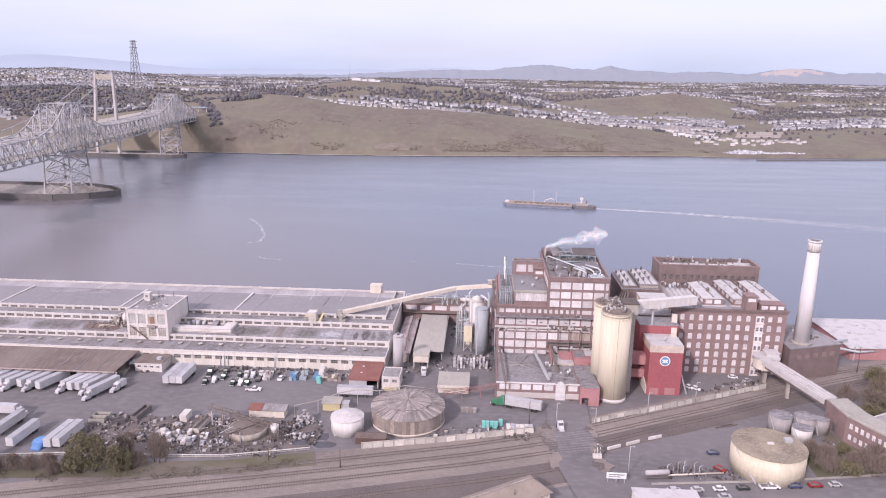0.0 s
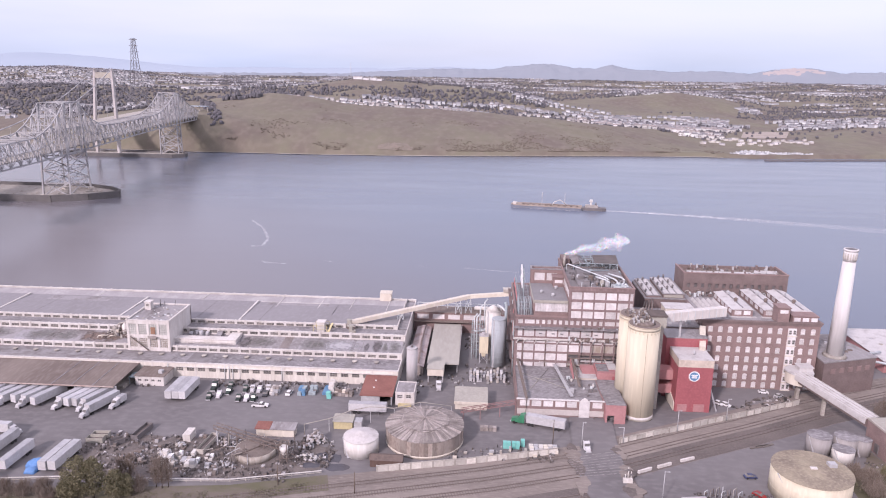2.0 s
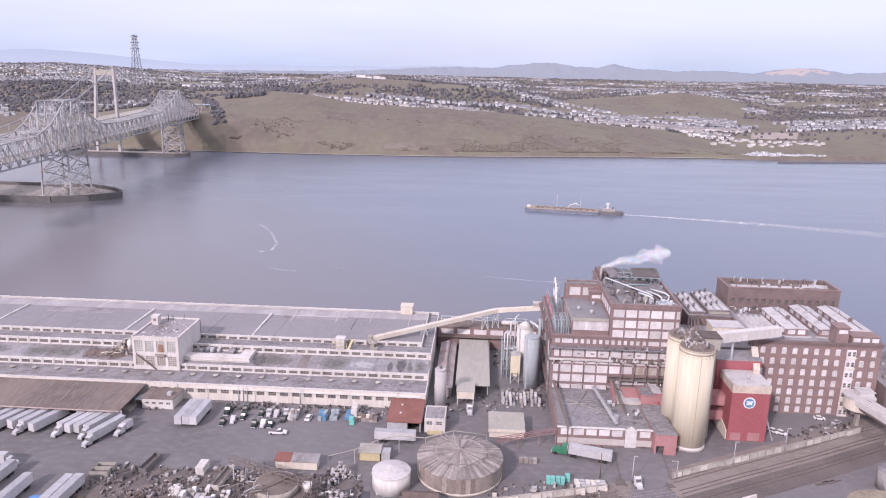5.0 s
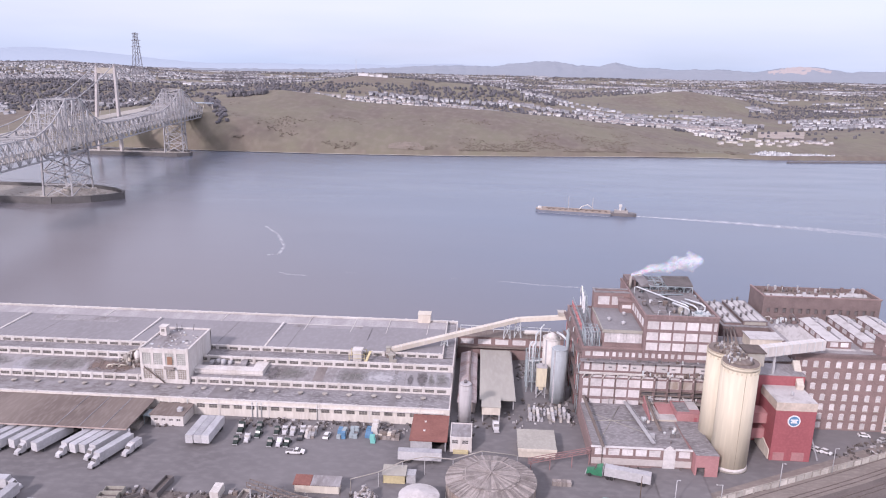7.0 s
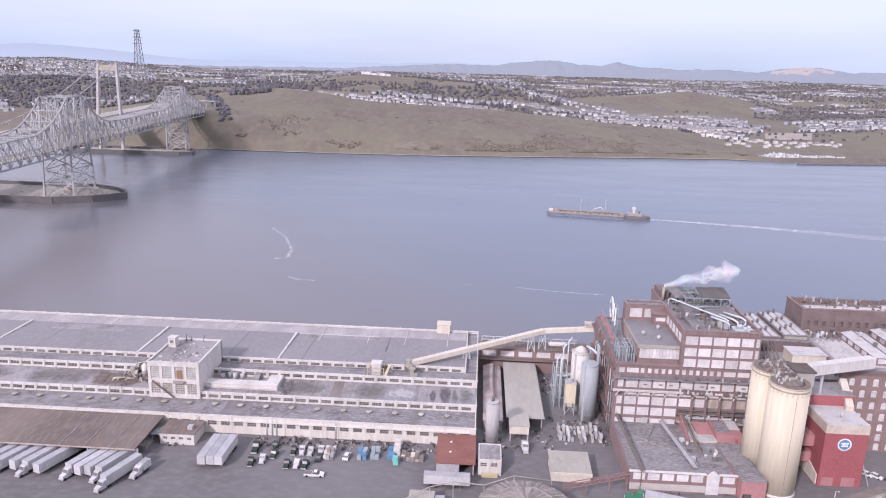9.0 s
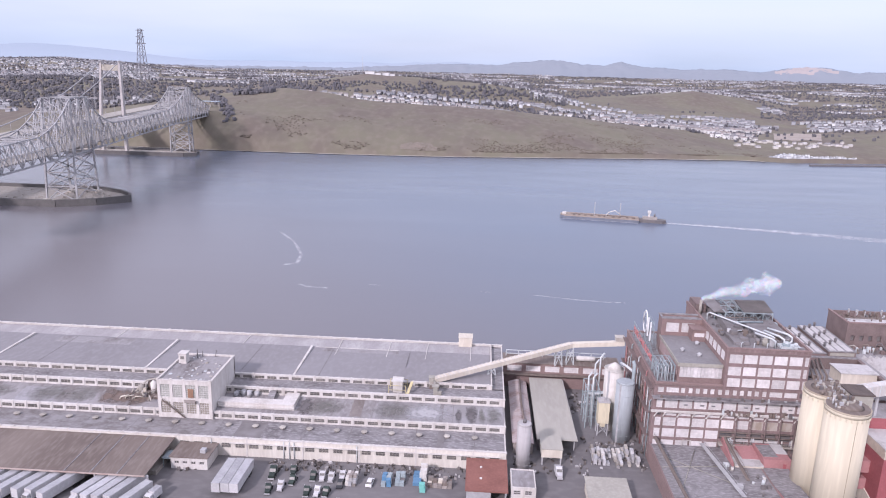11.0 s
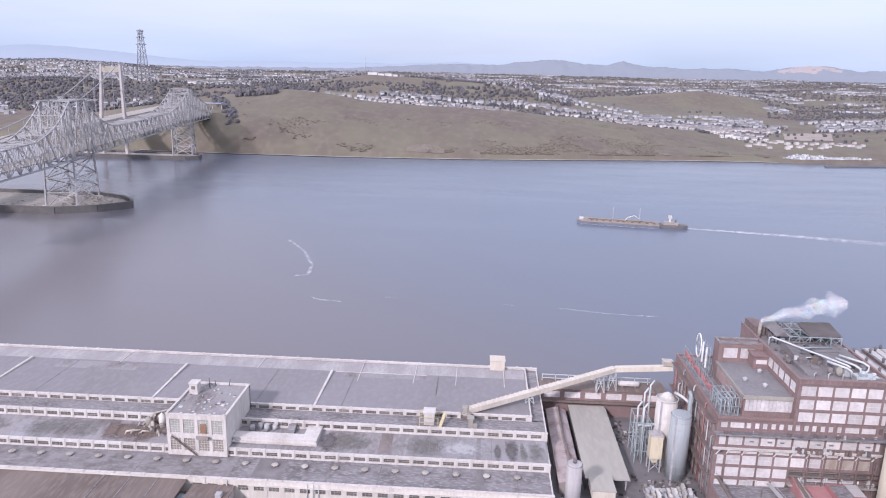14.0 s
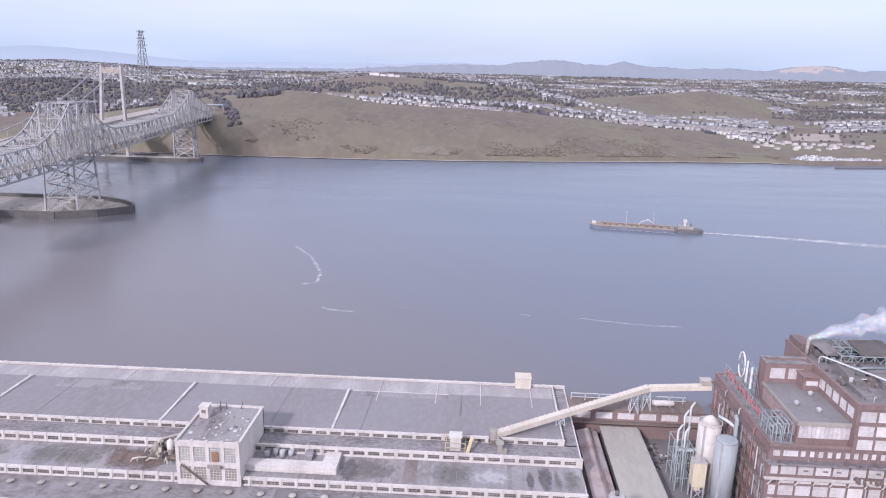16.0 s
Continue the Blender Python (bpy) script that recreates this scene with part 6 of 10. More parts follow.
for nm, x, y, r in (("front_shaft", 50.0, 231.4, 5.1), ("rear_shaft", 49.1, 241.2, 5.15)):
    sh = part(nm, Geo().cyl(x, y, 0, 31.2, r, r, 40, 0).cyl(x, y, 31.2, 32.4, r * 1.02, r * 1.02, 40), SILO_C, con)
    part("cap", Geo().cyl(x, y, 32.4, 32.6, r * 0.97, r * 0.97, 40).cyl(x, y, 32.6, 33.1, r * 0.7, r * 0.45, 40), ROOF_BROWN, sh)
    part("rim_stain", Geo().cyl(x, y, 32.1, 32.46, r * 1.022, r * 1.024, 40), mat("rim_grime", (0.33, 0.27, 0.21), (0.5, 0.44, 0.34), 0.5, 1.5, 0.9), sh)
    for k in range(26):
        a = 2 * math.pi * k / 26
        q = Geo().box(-0.2, 0.2, -0.1, 0.05, 0, 0.8)
        tooth = new("rim_tooth", q.mesh("rim_tooth", SILO_C))
        tooth.parent = sh
        tooth.location = Vector((x + (r + 0.05) * math.sin(a), y - (r + 0.05) * math.cos(a), 30.3)) - base_of(sh)
        tooth.rotation_euler = (0, 0, a)
    part("seam", Geo().box(x - 0.06, x + 0.06, y - r - 0.05, y - r + 0.1, 1.4, 31.2), mat("dark_seam", (0.34, 0.29, 0.22), None, 0.4, 1.5, 0.9), sh)
    part("base_ring", Geo().cyl(x, y, 0, 1.35, r * 1.012, r * 1.012, 40), WHITE, sh, "whitewashed base ring")
clutter("cap_equipment", 110, 46.2, 53.0, 228.2, 244.2, 32.6, con, 0.12, 0.55, 0.2, 1.5, 31, [STEEL, DARK, CONC, ROOF_BROWN, ROOF_TAN, ROOF_BROWN])
part("machine_house", Geo().box(53.0, 58.2, 235.6, 241.6, 29.5, 33.4), ROOF_TAN, con, "tan-walled machine house between the silos")
part("machine_roof", Geo().box(52.7, 58.5, 235.3, 241.9, 33.4, 33.75), mat("dark_brown_felt", (0.12, 0.095, 0.085), (0.08, 0.065, 0.06), 0.3, 2.0, 0.9), con)
part("pillar", Geo().box(54.4, 57.6, 236.2, 241.4, 0, 29.5), CONC, con)
part("base_ring", Geo().cyl(50.0, 231.4, 0, 0.6, 5.4, 5.4, 40), CONC, con)
red = thing("red_packing_house", (69, 241, 0), "red-clad packing house with a pale top band", "building")
part("wall", Geo().box(63.4, 75.0, 235.2, 247, 0, 16.2), REDP, red)
part("top_band", Geo().box(63.35, 75.05, 235.15, 247.05, 16.2, 18.7), mat("beige_top_band", (0.55, 0.47, 0.40), None, 0.2, 1.2, 0.8), red)
part("roof", Geo().box(63.4, 75.0, 235.2, 247, 18.7, 18.9), ROOF_WHITE, red)
part("roof_fan", Geo().cyl(69.5, 240, 18.9, 19.9, 0.4, 0.4, 10).cone(69.5, 240, 19.9, 20.4, 0.6, 10), STEEL, red)
part("dock_door", Geo().box(64.2, 67.4, 235.02, 235.19, 0.2, 2.7), PINK, red)
part("dock_door", Geo().box(69.6, 73.2, 235.02, 235.19, 0.2, 2.9), PINK, red)
part("side_panel", Geo().prism([(63.1, 236), (63.39, 236), (63.39, 246.5), (63.1, 246.5)], 0, [3.0, 3.0, 6.0, 6.0]), CREAM, red)
def disc(x, y, z, r, t, n=28):
    ring = [(math.cos(2 * math.pi * i / n), math.sin(2 * math.pi * i / n)) for i in range(n)]
    q = Geo()
    q.add([(x + r * c, y, z + r * s) for c, s in ring] + [(x + r * c, y - t, z + r * s) for c, s in ring], [tuple(range(n)), tuple(range(2 * n - 1, n - 1, -1))] + [(i, (i + 1) % n, n + (i + 1) % n, n + i) for i in range(n)])
    return q
logo = part("emblem", disc(68.9, 235.19, 13.0, 1.85, 0.1), SIGN_W, red, "round blue and white emblem")
part("emblem_ring", disc(68.9, 235.09, 13.0, 1.5, 0.05), SIGN_B, logo)
part("emblem_bar", Geo().box(67.9, 69.9, 234.96, 235.035, 13.25, 13.6).box(68.0, 69.8, 234.96, 235.035, 12.4, 12.75).box(68.2, 69.6, 234.96, 235.035, 12.85, 13.15), SIGN_W, logo)
part("link_bridge", Geo().box(56.0, 63.39, 240.5, 245.5, 9.2, 12.6).box(57, 63.39, 241, 245, 4.0, 7.2), PINK, red, "red link bridge to the silos")
part("rear_block", Geo().box(62.0, 76.0, 247.1, 256.1, 0, 22.0), REDP, red)
part("rear_roof", Geo().box(61.8, 76.2, 247.0, 256.15, 22.0, 22.3), ROOF_C, red)
part("roof_conveyor", Geo().beam((73.5, 244, 19.6), (76.6, 256, 23.0), 2.0, 1.8), CREAM, red)
part("fire_stair", Geo().beam((75.6, 237.5, 7.5), (77.8, 236.0, 0.2), 0.8, 0.18).beam((75.3, 246, 14), (75.3, 238, 7.5), 0.8, 0.18), STEEL, red)

# ---- the old brick refinery ----
bk = thing("brick_refinery", (97, 272, 0), "seven-storey red brick refinery with small arched windows", "factory")
BX0, BX1, BY = 76.6, 118.2, 256.3
rowsB = [(z_, z_ + 1.75) for z_ in (0.6, 3.7, 7.0, 10.4, 14.1, 17.9, 21.6)]
colsB = openings(77.9, 105.9, 8, 1.6) + openings(110.4, 117.6, 2, 1.6)
g = Geo()
wall_grid(g, "-y", BY, BX0, BX1, 0, 25.6, rowsB, colsB, 0.5)
part("front_wall", g, BRICK, bk)
g = Geo()
colsBW = openings(BY + 1, 290, 9, 1.6)
wall_grid(g, "-x", BX0, BY + 0.5, 291, 0, 25.6, rowsB, colsBW, 0.5)
part("west_wall", g, BRICK_D, bk)
part("east_wall", Geo().box(BX1 - 0.5, BX1, BY + 0.5, 291, 0, 25.6).box(BX0 + 0.5, BX1 - 0.5, 290.5, 291, 0, 25.6), BRICK, bk)
# dark block paints the unlit rooms behind the brick front
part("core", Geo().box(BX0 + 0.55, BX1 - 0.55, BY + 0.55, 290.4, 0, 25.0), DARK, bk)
part("cornice", Geo().box(BX0 - 0.5, BX1 + 0.5, BY - 0.5, BY + 0.6, 25.6, 26.2).box(BX0 - 0.3, BX1 + 0.3, BY - 0.3, BY - 0.003, 24.9, 25.6).box(BX0 - 0.5, BX0 + 0.6, BY + 0.6, 291, 25.6, 26.2).box(BX1 - 0.6, BX1 + 0.5, BY + 0.6, 291, 25.6, 26.2), BRICK_D, bk)
part("roof", Geo().box(BX0 + 0.6, BX1 - 0.6, BY + 0.6, 290.5, 25.1, 25.5), ROOF_C, bk)
wmB = window_meshes(1.6, 1.75, 2, 2, PANE_W, FRAME_W, 0.06)
glaze(bk, wmB, "-y", BY, rowsB, colsB, inset=0.05)
glaze(bk, wmB, "-x", BX0, rowsB[3:], colsBW, inset=0.2)
arch_pts = [(0.8 * math.cos(a), 0.42 * math.sin(a)) for a in np.linspace(0, math.pi, 11)]
arch = Geo().add([(p, -0.05, q_) for p, q_ in arch_pts] + [(p, 0.02, q_) for p, q_ in arch_pts], [tuple(range(10, -1, -1)), tuple(range(11, 22))] + [(i, i + 1, 12 + i, 11 + i) for i in range(10)]).mesh("arch_head", PANE_W)
sill = Geo().box(-0.85, 0.85, -0.14, 0.0, -0.18, 0).mesh("sill", CONC)
for lo, hi in rowsB:
    for a, b in colsB:
        piece("arch_head", arch, bk, ((a + b) / 2, BY - 0.003, hi))
        piece("sill", sill, bk, ((a + b) / 2, BY - 0.003, lo))
bay = part("bay", Geo().box(106.9, 109.8, BY - 0.5, BY - 0.003, 0.0, 23.8), PANE_W, bk, "white column of bay windows")
wmY = window_meshes(1.1, 1.7, 1, 2, GLASS, FRAME_W, 0.06)
for lo, hi in rowsB:
    for x in (107.6, 109.1):
        set_window(wmY, bay, (x, BY - 0.68, (lo + hi) / 2))
    part("bay_sill", Geo().box(106.6, 110.1, BY - 0.75, BY - 0.51, lo - 0.75, lo - 0.45), CREAM, bay)
# rooflights and roof houses
for x0, x1, y0, y1 in ((88.8, 96.3, 262.5, 284), (100.4, 107.0, 262.8, 288), (110.6, 117.2, 262.5, 288)):
    mo = part("roof_monitor", Geo().box(x0, x1, y0, y1, 25.5, 28.2), BRICK, bk)
    part("monitor_roof", Geo().gable(x0, x1, y0, y1, 28.2, 28.9, "y", 0, 0.35), ROOF_WHITE, mo)
    part("monitor_skirt", Geo().box(x0 - 1.1, x1 + 1.1, y0 - 1.2, y0 - 0.1, 25.5, 25.75), ROOF_WHITE, mo)
    part("roof_seam", Geo().box((x0 + x1) / 2 - 0.25, (x0 + x1) / 2 + 0.25, y0, y1, 28.8, 29.05), ROOF_D, mo)
    for i in range(2):
        xx = x0 + (x1 - x0) * (0.28 + 0.44 * i)
        part("monitor_window", Geo().box(xx - 1.2, xx + 1.2, y0 - 0.08, y0 - 0.003, 26.3, 27.8), PANE_W, mo)
    for i in range(5):
        yy = y0 + (y1 - y0) * (i + 0.5) / 5
        part("monitor_window", Geo().box(x0 - 0.08, x0 - 0.003, yy - 1.4, yy + 1.4, 26.4, 27.7), PANE_W, mo)
    part("roof_vent", Geo().cyl((x0 + x1) / 2, y0 + 8, 28.6, 29.9, 0.6, 0.6, 10).cone((x0 + x1) / 2, y0 + 8, 29.9, 30.5, 0.9, 10), ROOF_BROWN, mo)
    part("roof_vent", Geo().cyl((x0 + x1) / 2, y0 + 17, 28.6, 29.9, 0.6, 0.6, 10).cone((x0 + x1) / 2, y0 + 17, 29.9, 30.5, 0.9, 10), STEEL, mo)
for i in range(9):
    x = 79 + 4.3 * i
    part("duct", Geo().tube([(x, 289.0, 25.5), (x, 289.0, 26.6 + 0.5 * (i % 3)), (x + 0.8, 288.2, 27.2 + 0.5 * (i % 3)), (x + 1.6, 287.2, 26.8), (x + 2.4, 287.0, 25.5)], 0.18 + 0.06 * (i % 2), 8), (CONC, ROOF_BROWN, DARK)[i % 3], bk)
part("lift_tower", Geo().box(102.6, 106.6, 256.0, 261, 25.6, 31.2).box(102.3, 106.9, 255.7, 261.3, 31.2, 31.6), BRICK, bk, "brick lift tower")
part("lift_window", Geo().box(103.2, 106.0, 255.92, 255.995, 29.4, 30.7), PANE_W, bk)
part("corner_house", Geo().box(108.5, 117.2, 257.2, 262, 25.5, 28.0).box(108.2, 117.5, 256.9, 262.2, 28.0, 28.3), BRICK, bk)
for x in (110, 113, 116):
    part("corner_window", Geo().box(x - 1.1, x + 1.1, 257.1, 257.195, 26.2, 27.6), PANE_W, bk)
part("white_conveyor", Geo().beam((58.4, 244.6, 30.3), (83.0, 254.0, 30.2), 2.6, 3.1), WHITE, bk, "white enclosed conveyor above the roofs")
for k in range(9):
    c = Vector((58.4, 244.6, 30.3)).lerp(Vector((83.0, 254.0, 30.2)), (k + 0.5) / 9)
    part("conveyor_rib", Geo().beam(c - Vector((0.1, 0.04, 0)), c + Vector((0.1, 0.04, 0)), 2.7, 3.2), PIPE, bk)
part("conveyor_leg", Geo().box(66, 66.6, 247.4, 248.0, 22.3, 28.8), STEEL, bk)
part("conveyor_leg", Geo().box(81.4, 82.0, 256.6, 257.2, 26.2, 28.8).beam((81.7, 254, 28.7), (81.7, 257, 28.7), 0.4), STEEL, bk)
clutter("roof_equipment", 54, 78, 99, 284.6, 290, 25.5, bk, 0.2, 0.6, 0.4, 1.8, 41, [DARK, ROOF_BROWN, PIPE, BRICK_D])
clutter("roof_equipment", 24, 92, 117, 287.5, 290, 25.5, bk, 0.2, 0.6, 0.6, 2.6, 42, [DARK, ROOF_BROWN, PIPE, TANKW])
rear = thing("rear_brick_block", (98, 295, 0), "dark brick block at the water with a flat roof", "factory")
g = Geo()
wall_grid(g, "-y", 291.4, 78.6, 120.0, 0, 33.6, [(27.6, 29.4)], openings(79.4, 119, 14, 1.3), 0.5)
g.box(78.6, 79.1, 291.9, 305, 0, 33.6).box(119.5, 120, 291.9, 305, 0, 33.6).box(79.1, 119.5, 304.5, 305, 0, 33.6)
part("wall", g, BRICK_D, rear)
# unlit interior put in as a dark block
part("core", Geo().box(79.2, 119.4, 292, 304.4, 0, 32.0), DARK, rear)
part("roof", Geo().box(79.1, 119.5, 291.9, 304.5, 32.1, 32.5), ROOF_BROWN, rear)
part("roof_coating", Geo().box(81.6, 108.0, 293.0, 299.5, 32.505, 32.53), ROOF_WHITE, rear)
part("roof_coating", Geo().box(109.0, 118.6, 298.0, 303.0, 32.505, 32.53), ROOF_WHITE, rear)
part("coping", Geo().box(78.4, 120.2, 291.2, 291.9, 33.6, 33.95).box(78.4, 79.1, 291.9, 305.2, 33.6, 33.95).box(119.5, 120.2, 291.9, 305.2, 33.6, 33.95), BRICK, rear)
clutter("roof_equipment", 50, 80, 118, 299.8, 304, 32.5, rear, 0.15, 0.45, 0.5, 2.2, 51, [ROOF_BROWN, DARK, BRICK_D, BRICK_D, STEEL])
clutter("roof_equipment", 22, 80, 118, 293, 299, 32.5, rear, 0.2, 0.6, 0.3, 1.2, 52, [ROOF_BROWN, STEEL, BRICK_D])
mid = thing("middle_block", (70, 290, 0), "dark-roofed block with rows of white rooflights", "factory")
part("wall", Geo().box(60.6, 76.4, 278, 303, 0, 26.4), BRICK_D, mid)
part("roof", Geo().box(60.4, 76.5, 277.8, 303.2, 26.4, 26.7), ROOF_D, mid)
for x0, x1, zz in ((61.4, 66.9, 27.4), (67.7, 76.0, 28.2)):
    loft = part("loft", Geo().box(x0, x1, 279.0, 302.0, 26.7, zz), BRICK_D, mid)
    part("loft_roof", Geo().box(x0 - 0.2, x1 + 0.2, 278.8, 302.2, zz, zz + 0.2), ROOF_D, loft)
    n_ = 2 if x1 - x0 < 8 else 3
    for i in range(n_):
        a_ = x0 + 0.3 + (x1 - x0 - 0.6) * i / n_
        part("roof_strip", Geo().box(a_ + 0.2, a_ + (x1 - x0 - 0.6) / n_ - 0.45, 279.4, 301.6, zz + 0.2, zz + 0.34), ROOF_WHITE, loft)
        for j in range(3):
            yy = 283 + 7.5 * j + 2 * i
            part("roof_vent", Geo().cyl(a_ + 0.1, yy, zz + 0.2, zz + 1.3, 0.4, 0.4, 8).cone(a_ + 0.1, yy, zz + 1.3, zz + 1.8, 0.6, 8), DARK, loft)
    part("loft_front", Geo().box(x0 + 0.5, x1 - 0.5, 278.9, 278.995, 26.9, zz - 0.3), ROOF_TAN if x0 > 65 else BRICK, loft)
part("tan_house", Geo().box(65.8, 76.2, 266.2, 273.0, 22.8, 26.4), CREAM, mid)
part("tan_roof", Geo().box(65.5, 76.5, 265.9, 273.3, 26.4, 26.7), ROOF_WHITE, mid, "tan clad roof house")
part("yard_block", Geo().box(52.0, 76.3, 257.2, 277.7, 0, 22.5), BRICK_D, mid)
part("yard_roof", Geo().box(51.9, 76.4, 257.1, 277.75, 22.5, 22.8), ROOF_C, mid)
for i in range(5):
    part("yard_rooflight", Geo().gable(79.2 + i * 2.0, 80.5 + i * 2.0, 266.5, 281.5, 25.52, 26.6, "y"), ROOF_WHITE, mid)
clutter("roof_equipment", 24, 53, 75, 258, 276, 22.8, mid, 0.3, 0.9, 0.5, 2.0, 61)
q = Geo()
for i in range(4):
    q.tube([(56 + i * 1.2, 262, 23), (56 + i * 1.2, 262, 26 + 0.4 * i), (60 + i, 275, 26 + 0.4 * i)], 0.3, 8)
part("duct_bank", q, ROOF_BROWN, mid)

# ---- boiler house, chimney and the east side ----
boil = thing("boiler_house", (132, 262, 0), "brick boiler house with a flat grey roof", "building")
part("wall", Geo().prism([(119.2, 252.0), (141.0, 259.5), (137, 276), (119.2, 276)], 0, 12.6), BRICK_D, boil)
part("roof", Geo().prism([(119.0, 251.7), (141.4, 259.3), (137.3, 276.3), (119.0, 276.3)], 12.6, 13.0), ROOF_C, boil)
for i in range(5):
    a = Vector((121.5, 252.8, 0)).lerp(Vector((139.5, 259.0, 0)), (i + 0.5) / 5)
    part("blind_window", Geo().beam((a.x - 1.0, a.y - 0.45, 9.2), (a.x + 0.9, a.y + 0.2, 9.2), 0.2, 1.8), BRICK, boil)
clutter("roof_equipment", 14, 128, 136, 262, 273, 13.0, boil, 0.3, 0.9, 0.4, 1.6, 71)
ch = thing("chimney", (125.8, 259.0, 12.6), "tall white tapered chimney with a banded crown", "chimney")
part("shaft", Geo().cyl(125.8, 259, 13.0, 48.6, 2.95, 2.1, 36), CHIMW, ch)
part("plinth", Geo().cyl(125.8, 259, 12.9, 13.9, 4.2, 3.6, 36), CONC, ch)
crown = part("crown", Geo().cyl(125.8, 259, 48.6, 52.4, 2.1, 2.25, 36).cyl(125.8, 259, 52.4, 53.0, 2.45, 2.45, 36), CHIMW, ch)
for k in range(16):
    a = 2 * math.pi * k / 16
    slot = new("crown_slot", Geo().box(-0.18, 0.18, -0.06, 0.05, 0, 2.2).mesh("crown_slot", CONC))
    slot.parent = crown
    slot.location = Vector((125.8 + 2.2 * math.sin(a), 259 - 2.2 * math.cos(a), 49.4)) - base_of(crown)
    slot.rotation_euler = (0, 0, a)
# dark disc painted as the shaded flue hole; the crown is solid
part("mouth_shade", Geo().cyl(125.8, 259, 53.0, 53.05, 1.9, 1.9, 36), DARK, ch)
wr = thing("shore_warehouse", (180, 290, 0), "low warehouse with a wide white roof and red brick wall", "warehouse")
part("wall", Geo().prism([(154, 276), (230, 280), (230, 310), (152, 308)], 0, 5.0), PINK, wr)
part("roof", Geo().prism([(153, 275), (231, 279), (231, 311), (151, 309)], [5.0, 5.0, 6.0, 6.0], [5.3, 5.3, 6.3, 6.3]), ROOF_WHITE, wr)
clutter("roof_unit", 40, 158, 215, 280, 304, 5.5, wr, 0.3, 0.7, 0.3, 0.8, 81, [STEEL, ROOF_TAN])
pr = thing("pipe_trestle", (146, 272, 0), "pale pipe trestle beside the boiler house", "machinery")
part("pipes", Geo().tube([(141, 268, 6), (147, 272, 6.2), (156, 275, 3.8), (165, 277, 3.6)], 0.5, 8).tube([(140, 273, 8), (146, 277, 7), (154, 280, 7)], 0.5, 8), PIPE, pr)
for x, y in ((142, 268.6), (147, 272), (155, 275)):
    part("post", Geo().box(x - 0.2, x + 0.2, y - 0.2, y + 0.2, 0, 6), STEEL, pr)
gb = thing("footbridge_gallery", (114, 234, 0), "enclosed white-roofed gallery crossing the railway", "bridge")
ga, gbp = Vector((109.5, 248.5, 8.6)), Vector((118.8, 218.0, 7.4))
part("gallery", Geo().beam(ga, gbp, 3.6, 2.8), BRICK_D, gb)
RB_ = ROOF_WHITE
part("roof", Geo().beam(ga + Vector((0, 0, 1.6)), gbp + Vector((0, 0, 1.6)), 5.0, 0.35), RB_, gb)
for s in (-1.9, -0.6, 0.8, 2.0):
    part("roof_seam", Geo().beam(ga + Vector((s, 0.3 * s, 1.82)), gbp + Vector((s, 0.3 * s, 1.82)), 0.14, 0.12), CONC, gb)
part("roof_edge", Geo().beam(ga + Vector((-2.4, -0.75, 0.7)), gbp + Vector((-2.4, -0.75, 0.7)), 0.25, 1.9), RB_, gb)
head_pts = [(109.6 + 4.3 * math.cos(a) + (1.0 if math.cos(a) > 0 else 0), 250.4 + 4.9 * math.sin(a)) for a in np.linspace(0, 2 * math.pi, 25)[:-1]]
part("head_room", Geo().prism([(109.9 + (p[0] - 109.9) * 0.9, 250.4 + (p[1] - 250.4) * 0.9) for p in head_pts], 6.0, 9.9), CREAM, gb)
part("head_roof", Geo().prism(head_pts, 9.9, 10.25), RB_, gb)
part("head_house", Geo().box(109.8, 114.4, 249.6, 253.4, 10.25, 11.6).box(109.5, 114.7, 249.3, 253.7, 11.6, 11.8), RB_, gb)
part("pier", Geo().box(112.6, 113.6, 236, 237, 0, 7.2), CONC, gb)
part("pier", Geo().box(109.5, 110.6, 249, 250.4, 0, 6.2), CONC, gb)
rb = thing("east_brick_building", (126, 205, 0), "two-storey brick building with arched white windows", "building")
part("wall", Geo().prism([(117.4, 217.6), (118.2, 206.0), (124.2, 192.0), (131.0, 194.8), (125.2, 208.5), (124.2, 218.6)], 0, 8.6), BRICK, rb)
part("roof", Geo().prism([(117.2, 217.8), (118.0, 205.9), (124.1, 191.6), (131.4, 194.6), (125.5, 208.6), (124.4, 218.9)], 8.6, 8.9), ROOF_TAN, rb)
part("parapet", Geo().beam((118.0, 206.0, 9.1), (124.1, 191.8, 9.1), 0.4, 0.5).beam((117.3, 217.6, 9.1), (118.0, 206.1, 9.1), 0.4, 0.5), CONC, rb)
part("rear_wall", Geo().prism([(126.4, 208.4), (131.6, 196.6), (150, 203), (146, 219)], 0, 6.6), BRICK_D, rb)
part("rear_roof", Geo().prism([(126.1, 208.6), (131.4, 196.3), (150.4, 202.8), (146.3, 219.4)], 6.6, 6.9), ROOF_C, rb)
part("rear_gutter", Geo().beam((126.2, 208.5, 7.0), (146.2, 219.4, 7.0), 0.4, 0.3), WHITE, rb)
for k in range(7):
    c = Vector((118.6, 205.0, 6.2)).lerp(Vector((124.0, 192.4, 6.2)), (k + 0.5) / 7)
    dv = (Vector((124.0, 192.4, 0)) - Vector((118.6, 205.0, 0))).normalized() * 0.5
    for z in (6.2, 2.6):
        part("window", Geo().beam((c.x - dv.x - 0.12, c.y - dv.y, z), (c.x + dv.x - 0.12, c.y + dv.y, z), 0.16, 1.6), PANE_W, rb)
part("rooflight", Geo().box(134, 136.5, 206, 208, 6.9, 7.5), ROOF_WHITE, rb)
